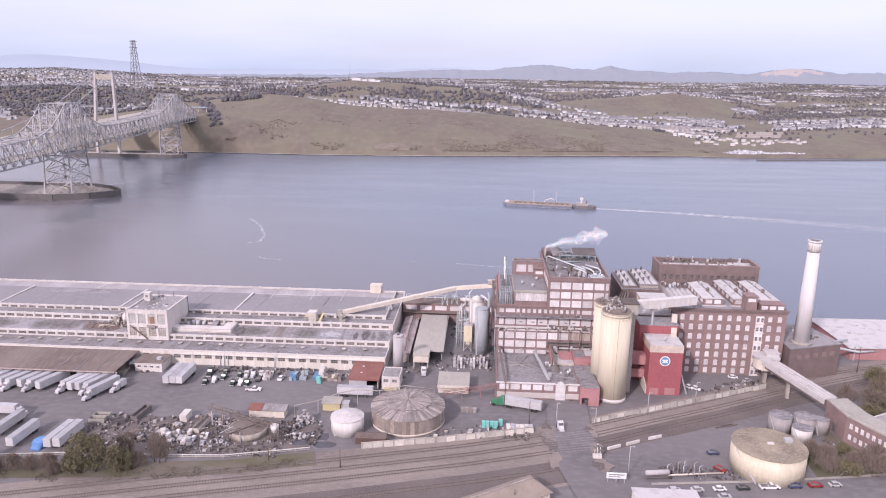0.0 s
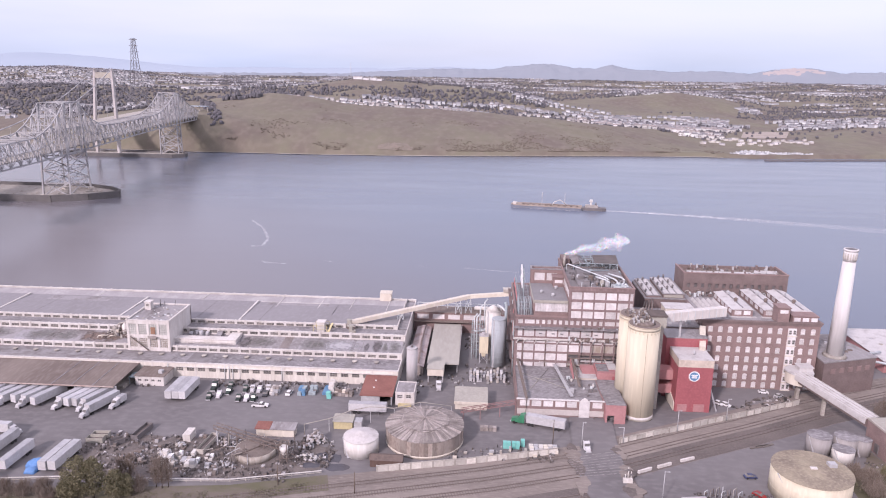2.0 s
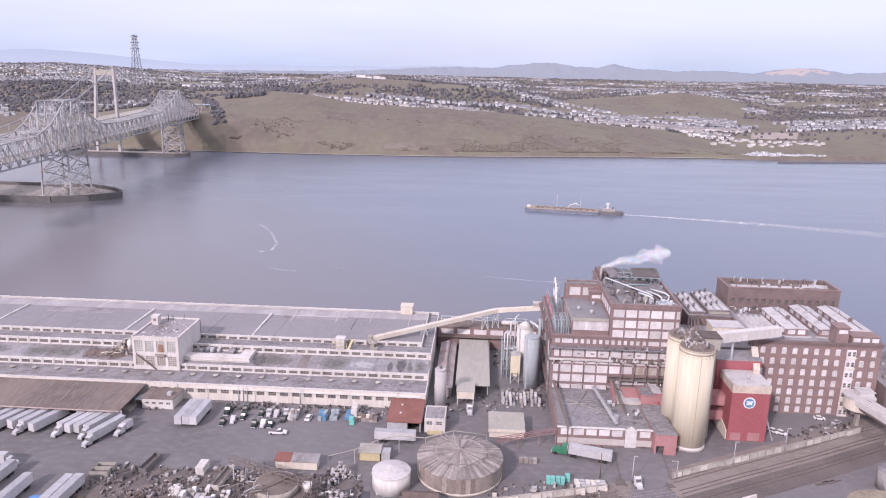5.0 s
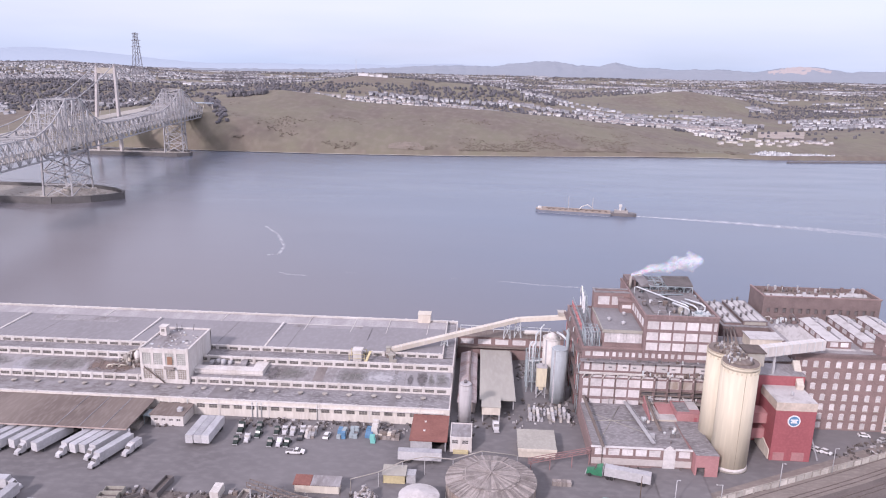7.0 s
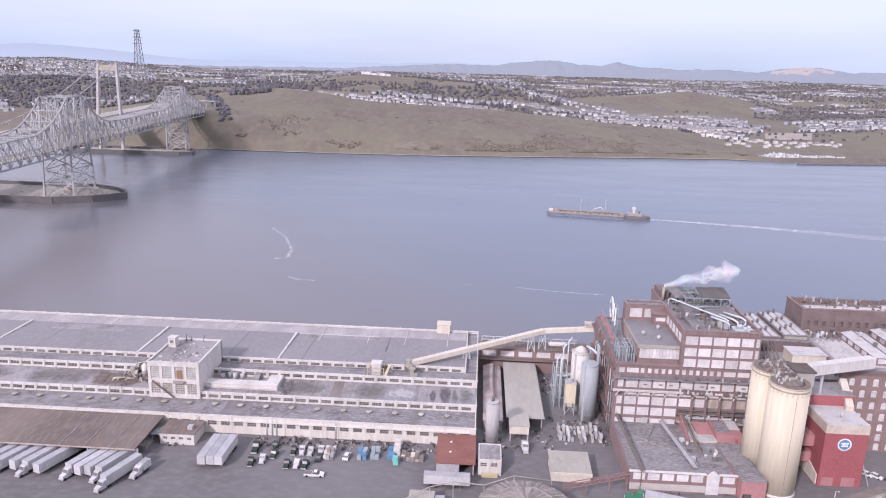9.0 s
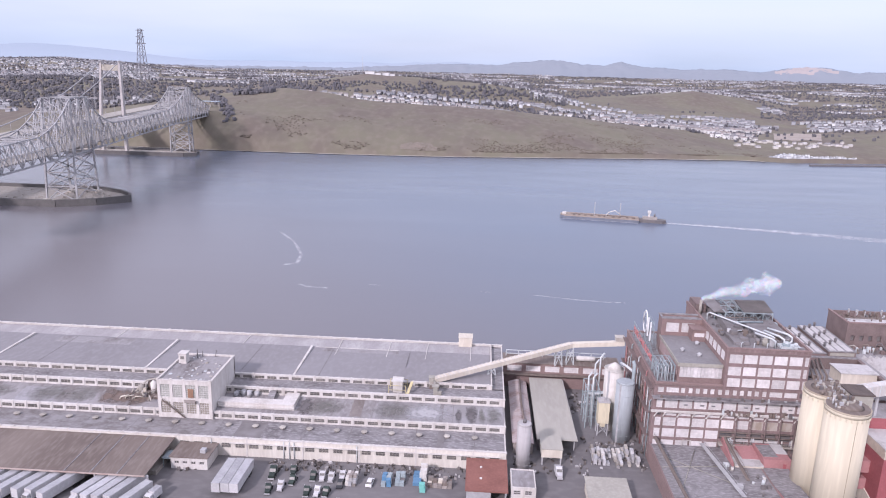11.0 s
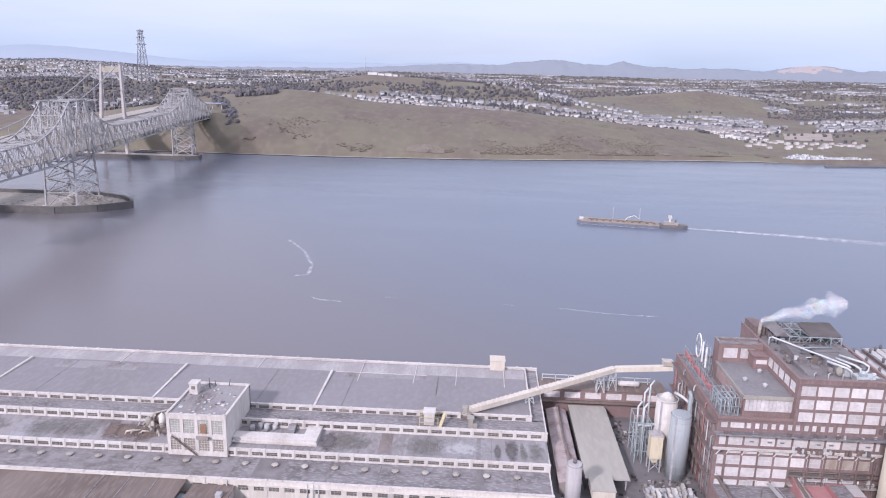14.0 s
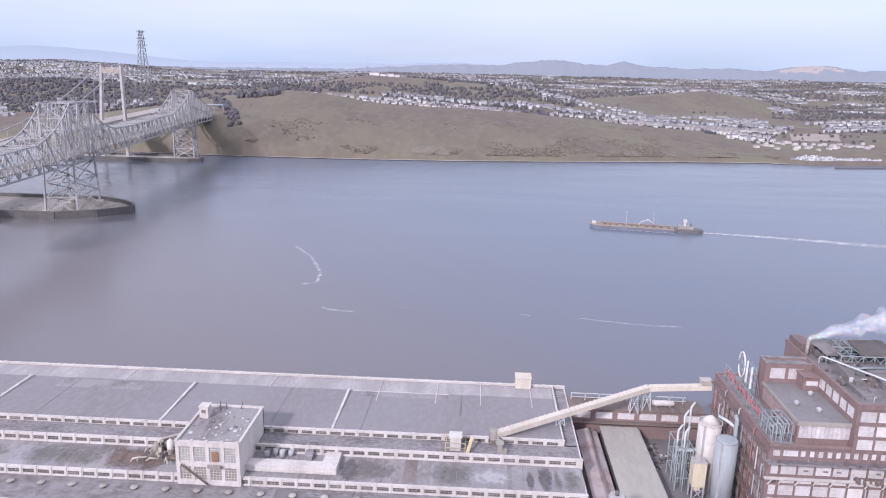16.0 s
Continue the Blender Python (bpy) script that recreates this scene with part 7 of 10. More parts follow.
part("door", Geo().box(117.6, 118.1, 210.5, 212.6, 0.5, 3.4), DARK, rb)
# storage tanks on the east side
def tank(name, x, y, r, h, wall_mat, top_mat, label, cone=0.5, n=36):
    tk = thing(name, (x, y, 0), label, "tank")
    part("shell", Geo().cyl(x, y, 0, h, r, r, n), wall_mat, tk)
    part("top", Geo().cyl(x, y, h, h + 0.12, r * 1.012, r * 1.012, n).cone(x, y, h + 0.12, h + 0.12 + cone, r, n), top_mat, tk)
    for k in range(1, int(h / 2.4) + 1):
        part("course", Geo().cyl(x, y, k * 2.4, k * 2.4 + 0.07, r * 1.004, r * 1.004, n), wall_mat, tk)
    part("ladder", Geo().beam((x - r * 0.6, y - r * 0.86, 0), (x - r * 0.98, y - r * 0.24, h), 0.6, 0.15), STEEL, tk)
    return tk
big = tank("buff_tank", 87.6, 187.8, 10.2, 7.6, TANKT, TANKTOP, "large buff storage tank with a stained top", 0.6, 48)
part("hatch", Geo().box(86.8, 88.6, 186.8, 187.7, 8.2, 8.6), WHITE, big)
part("top_walk", Geo().box(92.5, 94.6, 188.5, 190.5, 7.9, 8.9), STEEL, big)
TANKG = mat("weathered_tank_steel", (0.31, 0.29, 0.285), (0.235, 0.215, 0.205), 0.3, 1.5, 0.75, third=(0.37, 0.35, 0.345), streak=(1, 1, 0.15))
for x, y, r, h in ((100.6, 211.8, 3.5, 5.6), (106.0, 207.6, 3.1, 3.6), (108.9, 212.4, 3.4, 5.2), (113.5, 211.5, 2.4, 5.0)):
    tank("small_tank", x, y, r, h, TANKG if h > 4 else TANKW, ROOF_D, "small pale steel storage tank", 0.4, 28)

# ---- tanks and sheds in the yard ----
tank("white_tank", -38.0, 200.2, 5.2, 5.0, TANKW, mat("white_tank_top", (0.50, 0.47, 0.46), (0.33, 0.30, 0.28), 0.3, 1.5, 0.8, spread=(0.5, 0.75)), "round white tank with a stained cone top", 1.5)
wt = thing("timber_tank", (-19.6, 208.6, 0), "large round timber-clad tank with a radial plank roof", "tank")
TR = 11.8
part("shell", Geo().cyl(-19.6, 208.6, 0, 5.2, TR - 0.15, TR - 0.15, 48), DARK, wt)
stave = Geo().box(-0.64, 0.64, -0.12, 0.1, 0, 5.4).mesh("stave", mat("brown_timber", (0.33, 0.285, 0.255), (0.215, 0.168, 0.142), 0.35, 2.5, 0.9, streak=(1, 1, 0.4), random_tint=0.3))
for k in range(58):
    a = 2 * math.pi * k / 58
    piece("stave", stave, wt, (-19.6 + TR * math.sin(a), 208.6 - TR * math.cos(a), 0), math.degrees(a))
NP = 104
for k in range(NP):
    a0, a1 = 2 * math.pi * (k + 0.04) / NP, 2 * math.pi * (k + 0.96) / NP
    q = Geo()
    z0, z1, zi = 5.4, 7.4, 6.5
    ro, rm = TR + 0.35, TR * 0.62
    dz = 0.06 * (k % 3)
    pts = [(ro, a0, z0), (ro, a1, z0), (rm, a1, zi), (rm, a0, zi)]
    top = [(-19.6 + r * math.cos(a), 208.6 + r * math.sin(a), z + dz) for r, a, z in pts]
    bot = [(p[0], p[1], p[2] - 0.15) for p in top]
    q.add(top + bot, [(0, 1, 2, 3), (7, 6, 5, 4), (0, 4, 5, 1), (1, 5, 6, 2), (2, 6, 7, 3), (3, 7, 4, 0)])
    part("roof_plank", q, TIMBER, wt)
    if k % 2 == 0:
        a1 = 2 * math.pi * (k + 1.94) / NP
        pts = [(rm + 0.3, a0, zi + 0.12), (rm + 0.3, a1, zi + 0.12), (0.25, a1, z1), (0.25, a0, z1)]
        top = [(-19.6 + r * math.cos(a), 208.6 + r * math.sin(a), z + dz) for r, a, z in pts]
        bot = [(p[0], p[1], p[2] - 0.12) for p in top]
        part("inner_plank", Geo().add(top + bot, [(0, 1, 2, 3), (7, 6, 5, 4), (0, 4, 5, 1), (1, 5, 6, 2), (2, 6, 7, 3), (3, 7, 4, 0)]), TIMBER, wt)
for k in range(8):
    a = 2 * math.pi * (k + 0.5) / 8
    part("rafter", Geo().beam((-19.6 + 12.2 * math.cos(a), 208.6 + 12.2 * math.sin(a), 5.65), (-19.6, 208.6, 7.65), 0.28, 0.22), TIMBER, wt)
for k in range(8):
    a, b = 2 * math.pi * (k + 0.5) / 8, 2 * math.pi * (k + 1.5) / 8
    part("ridge_board", Geo().beam((-19.6 + 7.4 * math.cos(a), 208.6 + 7.4 * math.sin(a), 6.66), (-19.6 + 7.4 * math.cos(b), 208.6 + 7.4 * math.sin(b), 6.66), 0.34, 0.4), TIMBER, wt)
part("hoop", Geo().cyl(-19.6, 208.6, 0.2, 0.9, TR + 0.2, TR + 0.2, 48), CREAM, wt, "pale base pipe round the tank")
th = thing("thickener", (-68.5, 195.5, 0), "round concrete thickener basin with a lattice bridge", "tank")
part("basin", Geo().cyl(-68.6, 195.6, 0, 2.2, 6.0, 6.0, 40), mat("stained_basin_wall", (0.42, 0.385, 0.345), (0.26, 0.22, 0.185), 0.5, 1.6, 0.9, streak=(1, 1, 0.2)), th)
part("sludge", Geo().cyl(-68.6, 195.6, 2.2, 2.24, 5.7, 5.7, 40), mat("dry_sludge", (0.20, 0.165, 0.145), (0.12, 0.10, 0.09), 0.25, 1.5, 0.95), th)
q = Geo()
A, B_ = Vector((-82.0, 199.6, 5.8)), Vector((-59.5, 193.0, 3.6))
for s in (-0.8, 0.8):
    off_ = Vector((0.25, 0.95, 0)) * s
    q.beam(A + off_, B_ + off_, 0.22).beam(A + off_ + Vector((0, 0, 1.3)), B_ + off_ + Vector((0, 0, 1.3)), 0.18)
    for i in range(9):
        p0, p1 = A.lerp(B_, i / 9) + off_, A.lerp(B_, (i + 1) / 9) + off_
        q.beam(p0, p1 + Vector((0, 0, 1.3)), 0.12).beam(p0, p0 + Vector((0, 0, 1.3)), 0.12)
part("lattice_bridge", q, ROOF_BROWN, th)
part("post", Geo().beam((-81.5, 199.4, 0), (-81.5, 199.4, 5.8), 0.35), STEEL, th)
part("drum", Geo().cyl(-59.2, 192.4, 3.0, 4.8, 1.25, 1.25, 18).cyl(-59.2, 192.4, 2.0, 3.0, 0.4, 1.25, 18), TANKW, th, "pale hopper drum at the end of the lattice bridge")
for dx, dy in ((-1.1, -1.1), (1.1, -1.1), (1.1, 1.1), (-1.1, 1.1)):
    part("hopper_leg", Geo().beam((-59.2 + dx, 192.4 + dy, 0), (-59.2 + dx, 192.4 + dy, 6.2), 0.2), ROOF_BROWN, th)
part("hopper_frame", Geo().beam((-60.3, 191.3, 6.2), (-58.1, 191.3, 6.2), 0.18).beam((-60.3, 193.5, 6.2), (-58.1, 193.5, 6.2), 0.18).beam((-60.3, 191.3, 0.4), (-58.1, 191.3, 4.2), 0.12).beam((-58.1, 191.3, 0.4), (-60.3, 191.3, 4.2), 0.12), ROOF_BROWN, th)
part("frame", Geo().beam((-75, 198, 0), (-75, 198, 5), 0.25).beam((-66, 195, 2.4), (-66, 195, 4.2), 0.3).beam((-73, 190, 2.4), (-64, 200, 2.5), 0.3), ROOF_BROWN, th)
sh2 = thing("two_tone_shed", (-66, 206, 0), "low shed, half red roof and half grey", "shed")
part("wall", Geo().box(-71.9, -60, 206.4, 209.5, 0, 2.4), CREAM, sh2)
part("red_roof", Geo().prism([(-72.3, 206.0), (-67.6, 206.0), (-67.6, 210), (-72.3, 210)], 2.4, [2.6, 2.6, 3.2, 3.2]), ROOF_RED, sh2)
part("grey_roof", Geo().prism([(-67.5, 206.0), (-59.6, 206.0), (-59.6, 210), (-67.5, 210)], 2.4, [2.6, 2.6, 3.2, 3.2]), ROOF_C, sh2)
sh2 = thing("yellow_shed", (-45, 214.5, 0), "faded yellow boarded shed", "shed")
part("wall", Geo().box(-49, -43.0, 212.8, 216.6, 0, 2.6), YELLOW, sh2)
part("roof", Geo().prism([(-49.3, 212.4), (-42.7, 212.4), (-42.7, 217), (-49.3, 217)], 2.6, [2.8, 2.8, 3.3, 3.3]), ROOF_TAN, sh2)
part("annex", Geo().box(-42.6, -40.1, 213.2, 216.4, 0, 2.5), STEEL, sh2)
sh2 = thing("brown_shed", (-29.4, 192.8, 0), "small dark brown shed beside the tanks", "shed")
part("wall", Geo().box(-34, -24.8, 191.6, 195.2, 0, 2.2), mat("brown_boards", (0.13, 0.085, 0.07), None, 0.4, 2.0, 0.9), sh2)
part("roof", Geo().gable(-34, -24.8, 191.6, 195.2, 2.2, 3.0, "x", 0, 0.3), mat("dark_brown_shingles", (0.15, 0.112, 0.098), (0.105, 0.08, 0.07), 0.4, 2.0, 0.9), sh2)
pv = thing("overhead_pipe", (-40, 213, 0), "pale overhead pipe on posts across the yard", "pipe")
pts = [(-57, 207.5, 0), (-57, 207.5, 4.0), (-50, 211, 4.4), (-44, 216, 5.0), (-38, 218, 5.6), (-30, 216, 6.4), (-22, 221.5, 6.2), (-12, 222, 5.0)]
part("pipe", Geo().tube(pts, 0.15, 8), CONC, pv)
for p in pts[2:]:
    part("post", Geo().beam((p[0], p[1], 0), (p[0], p[1], p[2]), 0.16), STEEL, pv)
rg = thing("red_pipe_bridge", (0, 222, 0), "rust-red steel pipe bridge across the yard", "pipe")
q = Geo()
ra, rbb = Vector((-9, 221.5, 3.2)), Vector((9.5, 227.5, 4.2))
for dz in (0, 1.2):
    for s in (-0.5, 0.5):
        q.beam(ra + Vector((0, s, dz)), rbb + Vector((0, s, dz)), 0.18)
for i in range(8):
    p0, p1 = ra.lerp(rbb, i / 8), ra.lerp(rbb, (i + 1) / 8)
    q.beam(p0 + Vector((0, -0.5, 0)), p1 + Vector((0, -0.5, 1.2)), 0.12)
RUSTY = mat("dusty_rust_steel", (0.29, 0.17, 0.165), (0.22, 0.13, 0.125), 0.4, 2.0, 0.85)
part("truss", q, RUSTY, rg)
for k in (0.05, 0.35, 0.7, 0.98):
    p = ra.lerp(rbb, k)
    part("post", Geo().beam((p.x, p.y, 0), (p.x, p.y, p.z), 0.25), RUSTY, rg)

# ---- railway, roads and walls ----
def strip(points, left, right, z, step=6.0):
    """A band along a line of points, from left to right of it (metres)."""
    pts = [Vector((p[0], p[1], 0)) for p in points]
    dense = []
    for a, b in zip(pts, pts[1:]):
        n = max(1, int((b - a).length / step))
        dense += [a.lerp(b, i / n) for i in range(n)]
    dense.append(pts[-1])
    v, f = [], []
    for i, p in enumerate(dense):
        d = (dense[min(i + 1, len(dense) - 1)] - dense[max(i - 1, 0)]).normalized()
        nrm = Vector((-d.y, d.x, 0))
        for k in (left, right):
            v.append((p.x + nrm.x * k, p.y + nrm.y * k, z))
    for i in range(len(dense) - 1):
        f.append((2 * i, 2 * i + 1, 2 * i + 3, 2 * i + 2))
    return v, f, dense
LINE_PTS = [(-200, 122), (-140, 146), (-80, 164), (-37, 176), (0, 187), (32, 198.5), (60, 213), (84, 225), (110, 239), (150, 258), (220, 286)]
def surface(name, pts, left, right, z, m, label, cat):
    q = Geo()
    v, f, _ = strip(pts, left, right, z)
    q.add(v, [tuple(reversed(k)) for k in f])
    return solo(name, q, m, label, cat, "structure")
surface("railway_bed", LINE_PTS[:6], 11.5, -22, 0.03, DIRT, "brown gravel railway bed", "railway")
surface("railway_bed_east", LINE_PTS[5:], 11.5, -9.6, 0.03, DIRT, "brown gravel railway bed past the crossing", "railway")
surface("railway_verge", LINE_PTS[:6], -9.5, -20.5, 0.05, DIRT_D, "dark oily strip beside the tracks", "railway")
surface("railway_siding_bed", LINE_PTS[5:], -1.0, -9.5, 0.05, DIRT_D, "dark oily ballast of the main line", "railway")
for off_ in (6.2, 1.0, -4.2, -13.5):
    tr = thing("railway_track", (0, 187, 0), "weathered railway track on sleepers", "railway track", "railway tracks")
    v, f, dense = strip(LINE_PTS[:6] if off_ < -9 else LINE_PTS, off_, off_, 0)
    mids = [Vector(v[2 * i]) for i in range(len(dense))]
    for s in (-0.72, 0.72):
        vv, ff, _ = strip([(p.x, p.y) for p in mids], s + 0.06, s - 0.06, 0.26, 50)
        n2 = len(vv)
        low_v = [(p[0], p[1], 0.04) for p in vv]
        q = Geo().add(vv + low_v, ff + [(2 * i, 2 * i + 2, n2 + 2 * i + 2, n2 + 2 * i) for i in range(n2 // 2 - 1)] + [(2 * i + 3, 2 * i + 1, n2 + 2 * i + 1, n2 + 2 * i + 3) for i in range(n2 // 2 - 1)])
        part("rail", q, RAIL, tr)
    q = Geo()
    for a, b in zip(mids, mids[1:]):
        d = (b - a).normalized()
        nrm = Vector((-d.y, d.x, 0))
        n = int((b - a).length / 0.75)
        for i in range(n):
            c = a.lerp(b, (i + 0.5) / n) + Vector((0, 0, 0.02))
            if not (-130 < c.x < 20):
                continue
            q.beam(c - nrm * 1.3, c + nrm * 1.3, 0.26, 0.16)
    sl = part("sleeper_run", q, SLEEPER, tr)
    sl["kind"] = "stuff"
# level crossing deck with its boards, and the road through it
road = [(34.5, 236), (33.2, 215), (32.6, 198), (33.5, 185), (37.0, 170), (41, 155), (44, 130)]
surface("road", road, 7.0, -7.0, 0.34, ROAD, "grey asphalt road over the level crossing", "road")
for k in range(9):
    a = 0.06 + 0.11 * k
    p0, p1 = Vector((24.6, 190.0, 0.36)).lerp(Vector((23.6, 201.5, 0.36)), a), Vector((41.0, 193.5, 0.36)).lerp(Vector((40.0, 207.0, 0.36)), a)
    q = Geo()
    for j in range(9):
        q.beam(p0.lerp(p1, j / 9), p0.lerp(p1, (j + 0.78 + 0.2 * math.sin(j * 3 + k)) / 9), 0.1, 0.04)
    ob = solo("crossing_rail", q, LINE, "pale rail groove in the crossing deck", "rail", "structure")
# gravel carried onto the edges of the road by the wheels
rng = random.Random(58)
for i in range(30):
    side, k = (-6.9, 6.9)[i % 2], rng.random()
    x, y = 32.8 + side + rng.uniform(-0.9, 0.9), 183 + 27 * k
    rx, ry = rng.uniform(0.7, 2.2), rng.uniform(1.2, 3.4)
    ring = [(x + rx * (1 + 0.6 * noise.noise((math.cos(a) * 1.5, math.sin(a) * 1.5, i * 3.0))) * math.cos(a), y + ry * (1 + 0.6 * noise.noise((math.cos(a) * 1.7, math.sin(a) * 1.7, i + 9.0))) * math.sin(a)) for a in np.linspace(0, 2 * math.pi, 26)[:-1]]
    solo("spilled_gravel", Geo().prism(ring, 0.0, 0.345 + 0.0008 * i), DIRT if i % 3 else DIRT_D, "brown gravel spilled over the road edge", "gravel", "structure")
for (a, b) in (((42.9, 194.5), (47.2, 196.9)), ((49.2, 197.8), (53.6, 200.1)), ((56.9, 201.9), (61.3, 204.0))):
    d = Vector((b[0] - a[0], b[1] - a[1], 0))
    ob = solo("concrete_barrier", Geo().beam((a[0], a[1], 0.45), (b[0], b[1], 0.45), 0.55, 0.85), WHITE, "long white concrete road barrier", "barrier", group="road barriers")
surface("side_street", [(38, 168), (54, 172), (85, 175.3), (113, 180.5), (160, 190)], 4.6, -5.4, 0.05, ROAD, "street with parked cars along the kerb", "road")
surface("street_kerb", [(52, 176.6), (85, 180.6), (113, 185.4), (150, 194)], 0.5, -0.6, 0.16, CONC, "pale concrete kerb", "kerb")
surface("tank_yard", [(46, 186), (85, 192), (118, 202)], 9, -5, 0.036, ROAD, "paved yard round the storage tanks", "ground")
# panel walls along the tracks
PANEL_W = mat("pale_wall_panel", (0.56, 0.53, 0.49), (0.42, 0.385, 0.345), 0.3, 1.6, 0.9, random_tint=0.25)


def panel_wall(name, pts, h, label, pitch=3.3):
    w = thing(name, (pts[0][0], pts[0][1], 0), label, "wall")
    panel = Geo().box(-pitch / 2 + 0.16, pitch / 2 - 0.16, -0.08, 0.08, 0.0, h - 0.25).mesh("panel", PANEL_W)
    cap = Geo().box(-pitch / 2, pitch / 2, -0.16, 0.16, h - 0.25, h - 0.05).mesh("cap", CONC)
    post = Geo().box(-0.2, 0.2, -0.2, 0.2, 0, h).mesh("post", CONC)
    for a, b in zip(pts, pts[1:]):
        a, b = Vector((*a, 0)), Vector((*b, 0))
        n = max(1, round((b - a).length / pitch))
        ang = math.degrees(math.atan2(b.y - a.y, b.x - a.x))
        for i in range(n):
            c = a.lerp(b, (i + 0.5) / n)
            piece("panel", panel, w, c, ang)
            piece("cap", cap, w, c, ang)
            piece("post", post, w, a.lerp(b, i / n), ang)
    return w
panel_wall("yard_wall", [(-31.6, 189.0), (-6.5, 195.2), (21.0, 203.5)], 2.1, "pale concrete panel wall along the railway")
panel_wall("east_wall", [(40.8, 211.3), (72.0, 226.6), (90, 235.2), (109.0, 244.4)], 2.0, "pale concrete panel wall beside the east yard")
fn = thing("pipe_fence", (-90, 180, 0), "long low white pipe rail along the yard edge", "fence")
fpts = [(-150, 173.5), (-118, 177.9), (-87, 179.3), (-71, 180.4), (-47, 186.8)]
for a, b in zip(fpts, fpts[1:]):
    part("rail", Geo().beam((*a, 0.95), (*b, 0.95), 0.22), TANKW, fn)
    part("rail", Geo().beam((*a, 0.4), (*b, 0.4), 0.16), CONC, fn)
    n = int(math.dist(a, b) / 4)
    for i in range(n):
        x, y = a[0] + (b[0] - a[0]) * i / n, a[1] + (b[1] - a[1]) * i / n
        part("post", Geo().box(x - 0.09, x + 0.09, y - 0.09, y + 0.09, 0, 1.0), CONC, fn)
q = Geo()
v, f, _ = strip([(-150, 166), (-105, 170.5), (-70, 174.6), (-44, 182)], 4.5, -3.4, 0.06, 3)
q.add(v, [tuple(reversed(k)) for k in f])
solo("grass_verge", q, GRASS, "rough green grass verge beside the railway", "grass", "structure")
q = Geo().prism([(122, 224), (160, 242), (230, 250), (230, 180), (160, 186), (124, 190), (117, 206)], -0.5, [0.05, 1.5, 6, 6, 2, 0.05, 0.05])
solo("grass_bank", q, GRASS, "green overgrown bank at the edge of the site", "grass", "structure")

q = Geo().prism([(100.5, 183.6), (117.5, 185.8), (123.4, 190.6), (117.6, 205.2), (117.0, 214.0), (110.5, 203.5), (103.5, 199.5), (101.0, 192)], -0.2, 0.06)
solo("tank_side_grass", q, GRASS, "rough green patch between tanks and brick building", "grass", "structure")
q = Geo().prism([(-121, 179.8), (-87, 181.5), (-70, 182.8), (-48, 188.5), (-45, 200), (-57, 204), (-84, 203.5), (-110, 204), (-122, 199)], -0.2, 0.02)
solo("scrap_yard_ground", q, mat("muddy_gravel", (0.165, 0.142, 0.13), (0.105, 0.09, 0.085), 0.16, 1.5, 0.95, third=(0.22, 0.19, 0.175), bump=0.3), "muddy brown gravel of the scrap yard", "ground", "structure")
for i, (x, y, rx, ry) in enumerate(((-47, 195, 5.0, 3.2), (-43.5, 190.5, 4.0, 1.8), (-51, 191, 3.0, 1.6))):
    ring = [(x + rx * (1 + 0.35 * noise.noise((math.cos(a) * 1.5, math.sin(a) * 1.5, i * 3.0))) * math.cos(a), y + ry * (1 + 0.5 * noise.noise((math.cos(a) * 1.7, math.sin(a) * 1.7, i + 9.0))) * math.sin(a)) for a in np.linspace(0, 2 * math.pi, 30)[:-1]]
    solo("puddle", Geo().prism(ring, -0.1, 0.028 + 0.003 * i), mat("wet_ground", (0.07, 0.065, 0.075), None, 0.3, 1.5, 0.25), "dark wet puddle on the yard ground", "puddle", "structure")


# ---- the bridges ----
def bridge_line(s):
    """The centre line of the steel bridge, s metres past the middle pier."""
    return Vector((-381.0 - 0.1335 * s, 636.5 + 0.991 * s, 0))
BN = Vector((0.991, 0.1335, 0))
br = thing("cantilever_bridge", (-381, 636.5, -4), "grey steel cantilever truss bridge on tall braced towers", "bridge")
HALF = 10.5
def z_bot(s):
    return float(np.interp(s, [-190, -70, 7, 105, 236, 330, 430], [36.0, 35.7, 36.4, 37.5, 38.8, 38.8, 38.0]))
def z_top(s):
    return float(np.interp(s, [-190, -125, -76, -55, -39, -22, 6, 23, 39, 60, 109, 165, 230, 262, 285, 304, 313, 322, 335, 360, 388, 430], [53.5, 54, 55, 60.5, 68, 80, 80, 68, 60.5, 55, 54, 55, 56, 61, 68, 76, 79.5, 79.5, 74, 66, 59, 48.5]))
step = 14.0
stations = [-190.0 + step * i for i in range(45)]
stations = [s for s in stations if s <= 430]
for side, nm in ((-1, "west_truss"), (1, "east_truss")):
    q = Geo()
    for i, (a, b) in enumerate(zip(stations, stations[1:])):
        pa0, pb0 = bridge_line(a) + BN * side * HALF, bridge_line(b) + BN * side * HALF
        up = lambda p, z: Vector((p.x, p.y, z))
        A0, A1, B0, B1 = up(pa0, z_bot(a)), up(pa0, z_top(a)), up(pb0, z_bot(b)), up(pb0, z_top(b))
        q.beam(A0, B0, 0.9, 1.2).beam(A1, B1, 0.75, 0.8)
        q.beam(A0, A1, 0.7, 0.7)
        if i % 2 == 0:
            q.beam(A0, B1, 0.75, 0.75)
        else:
            q.beam(A1, B0, 0.75, 0.75)
        m0, m1 = (A0 + A1) / 2, (B0 + B1) / 2
        q.beam(A1 if i % 2 == 0 else A0, B0 if i % 2 == 0 else B1, 0.38, 0.38)
        q.beam(m0, m1, 0.42, 0.42).beam(m0, B0 if i % 2 == 0 else B1, 0.42, 0.42).beam(m1, A1 if i % 2 == 0 else A0, 0.38, 0.38)
    part(nm, q, BRIDGE, br)
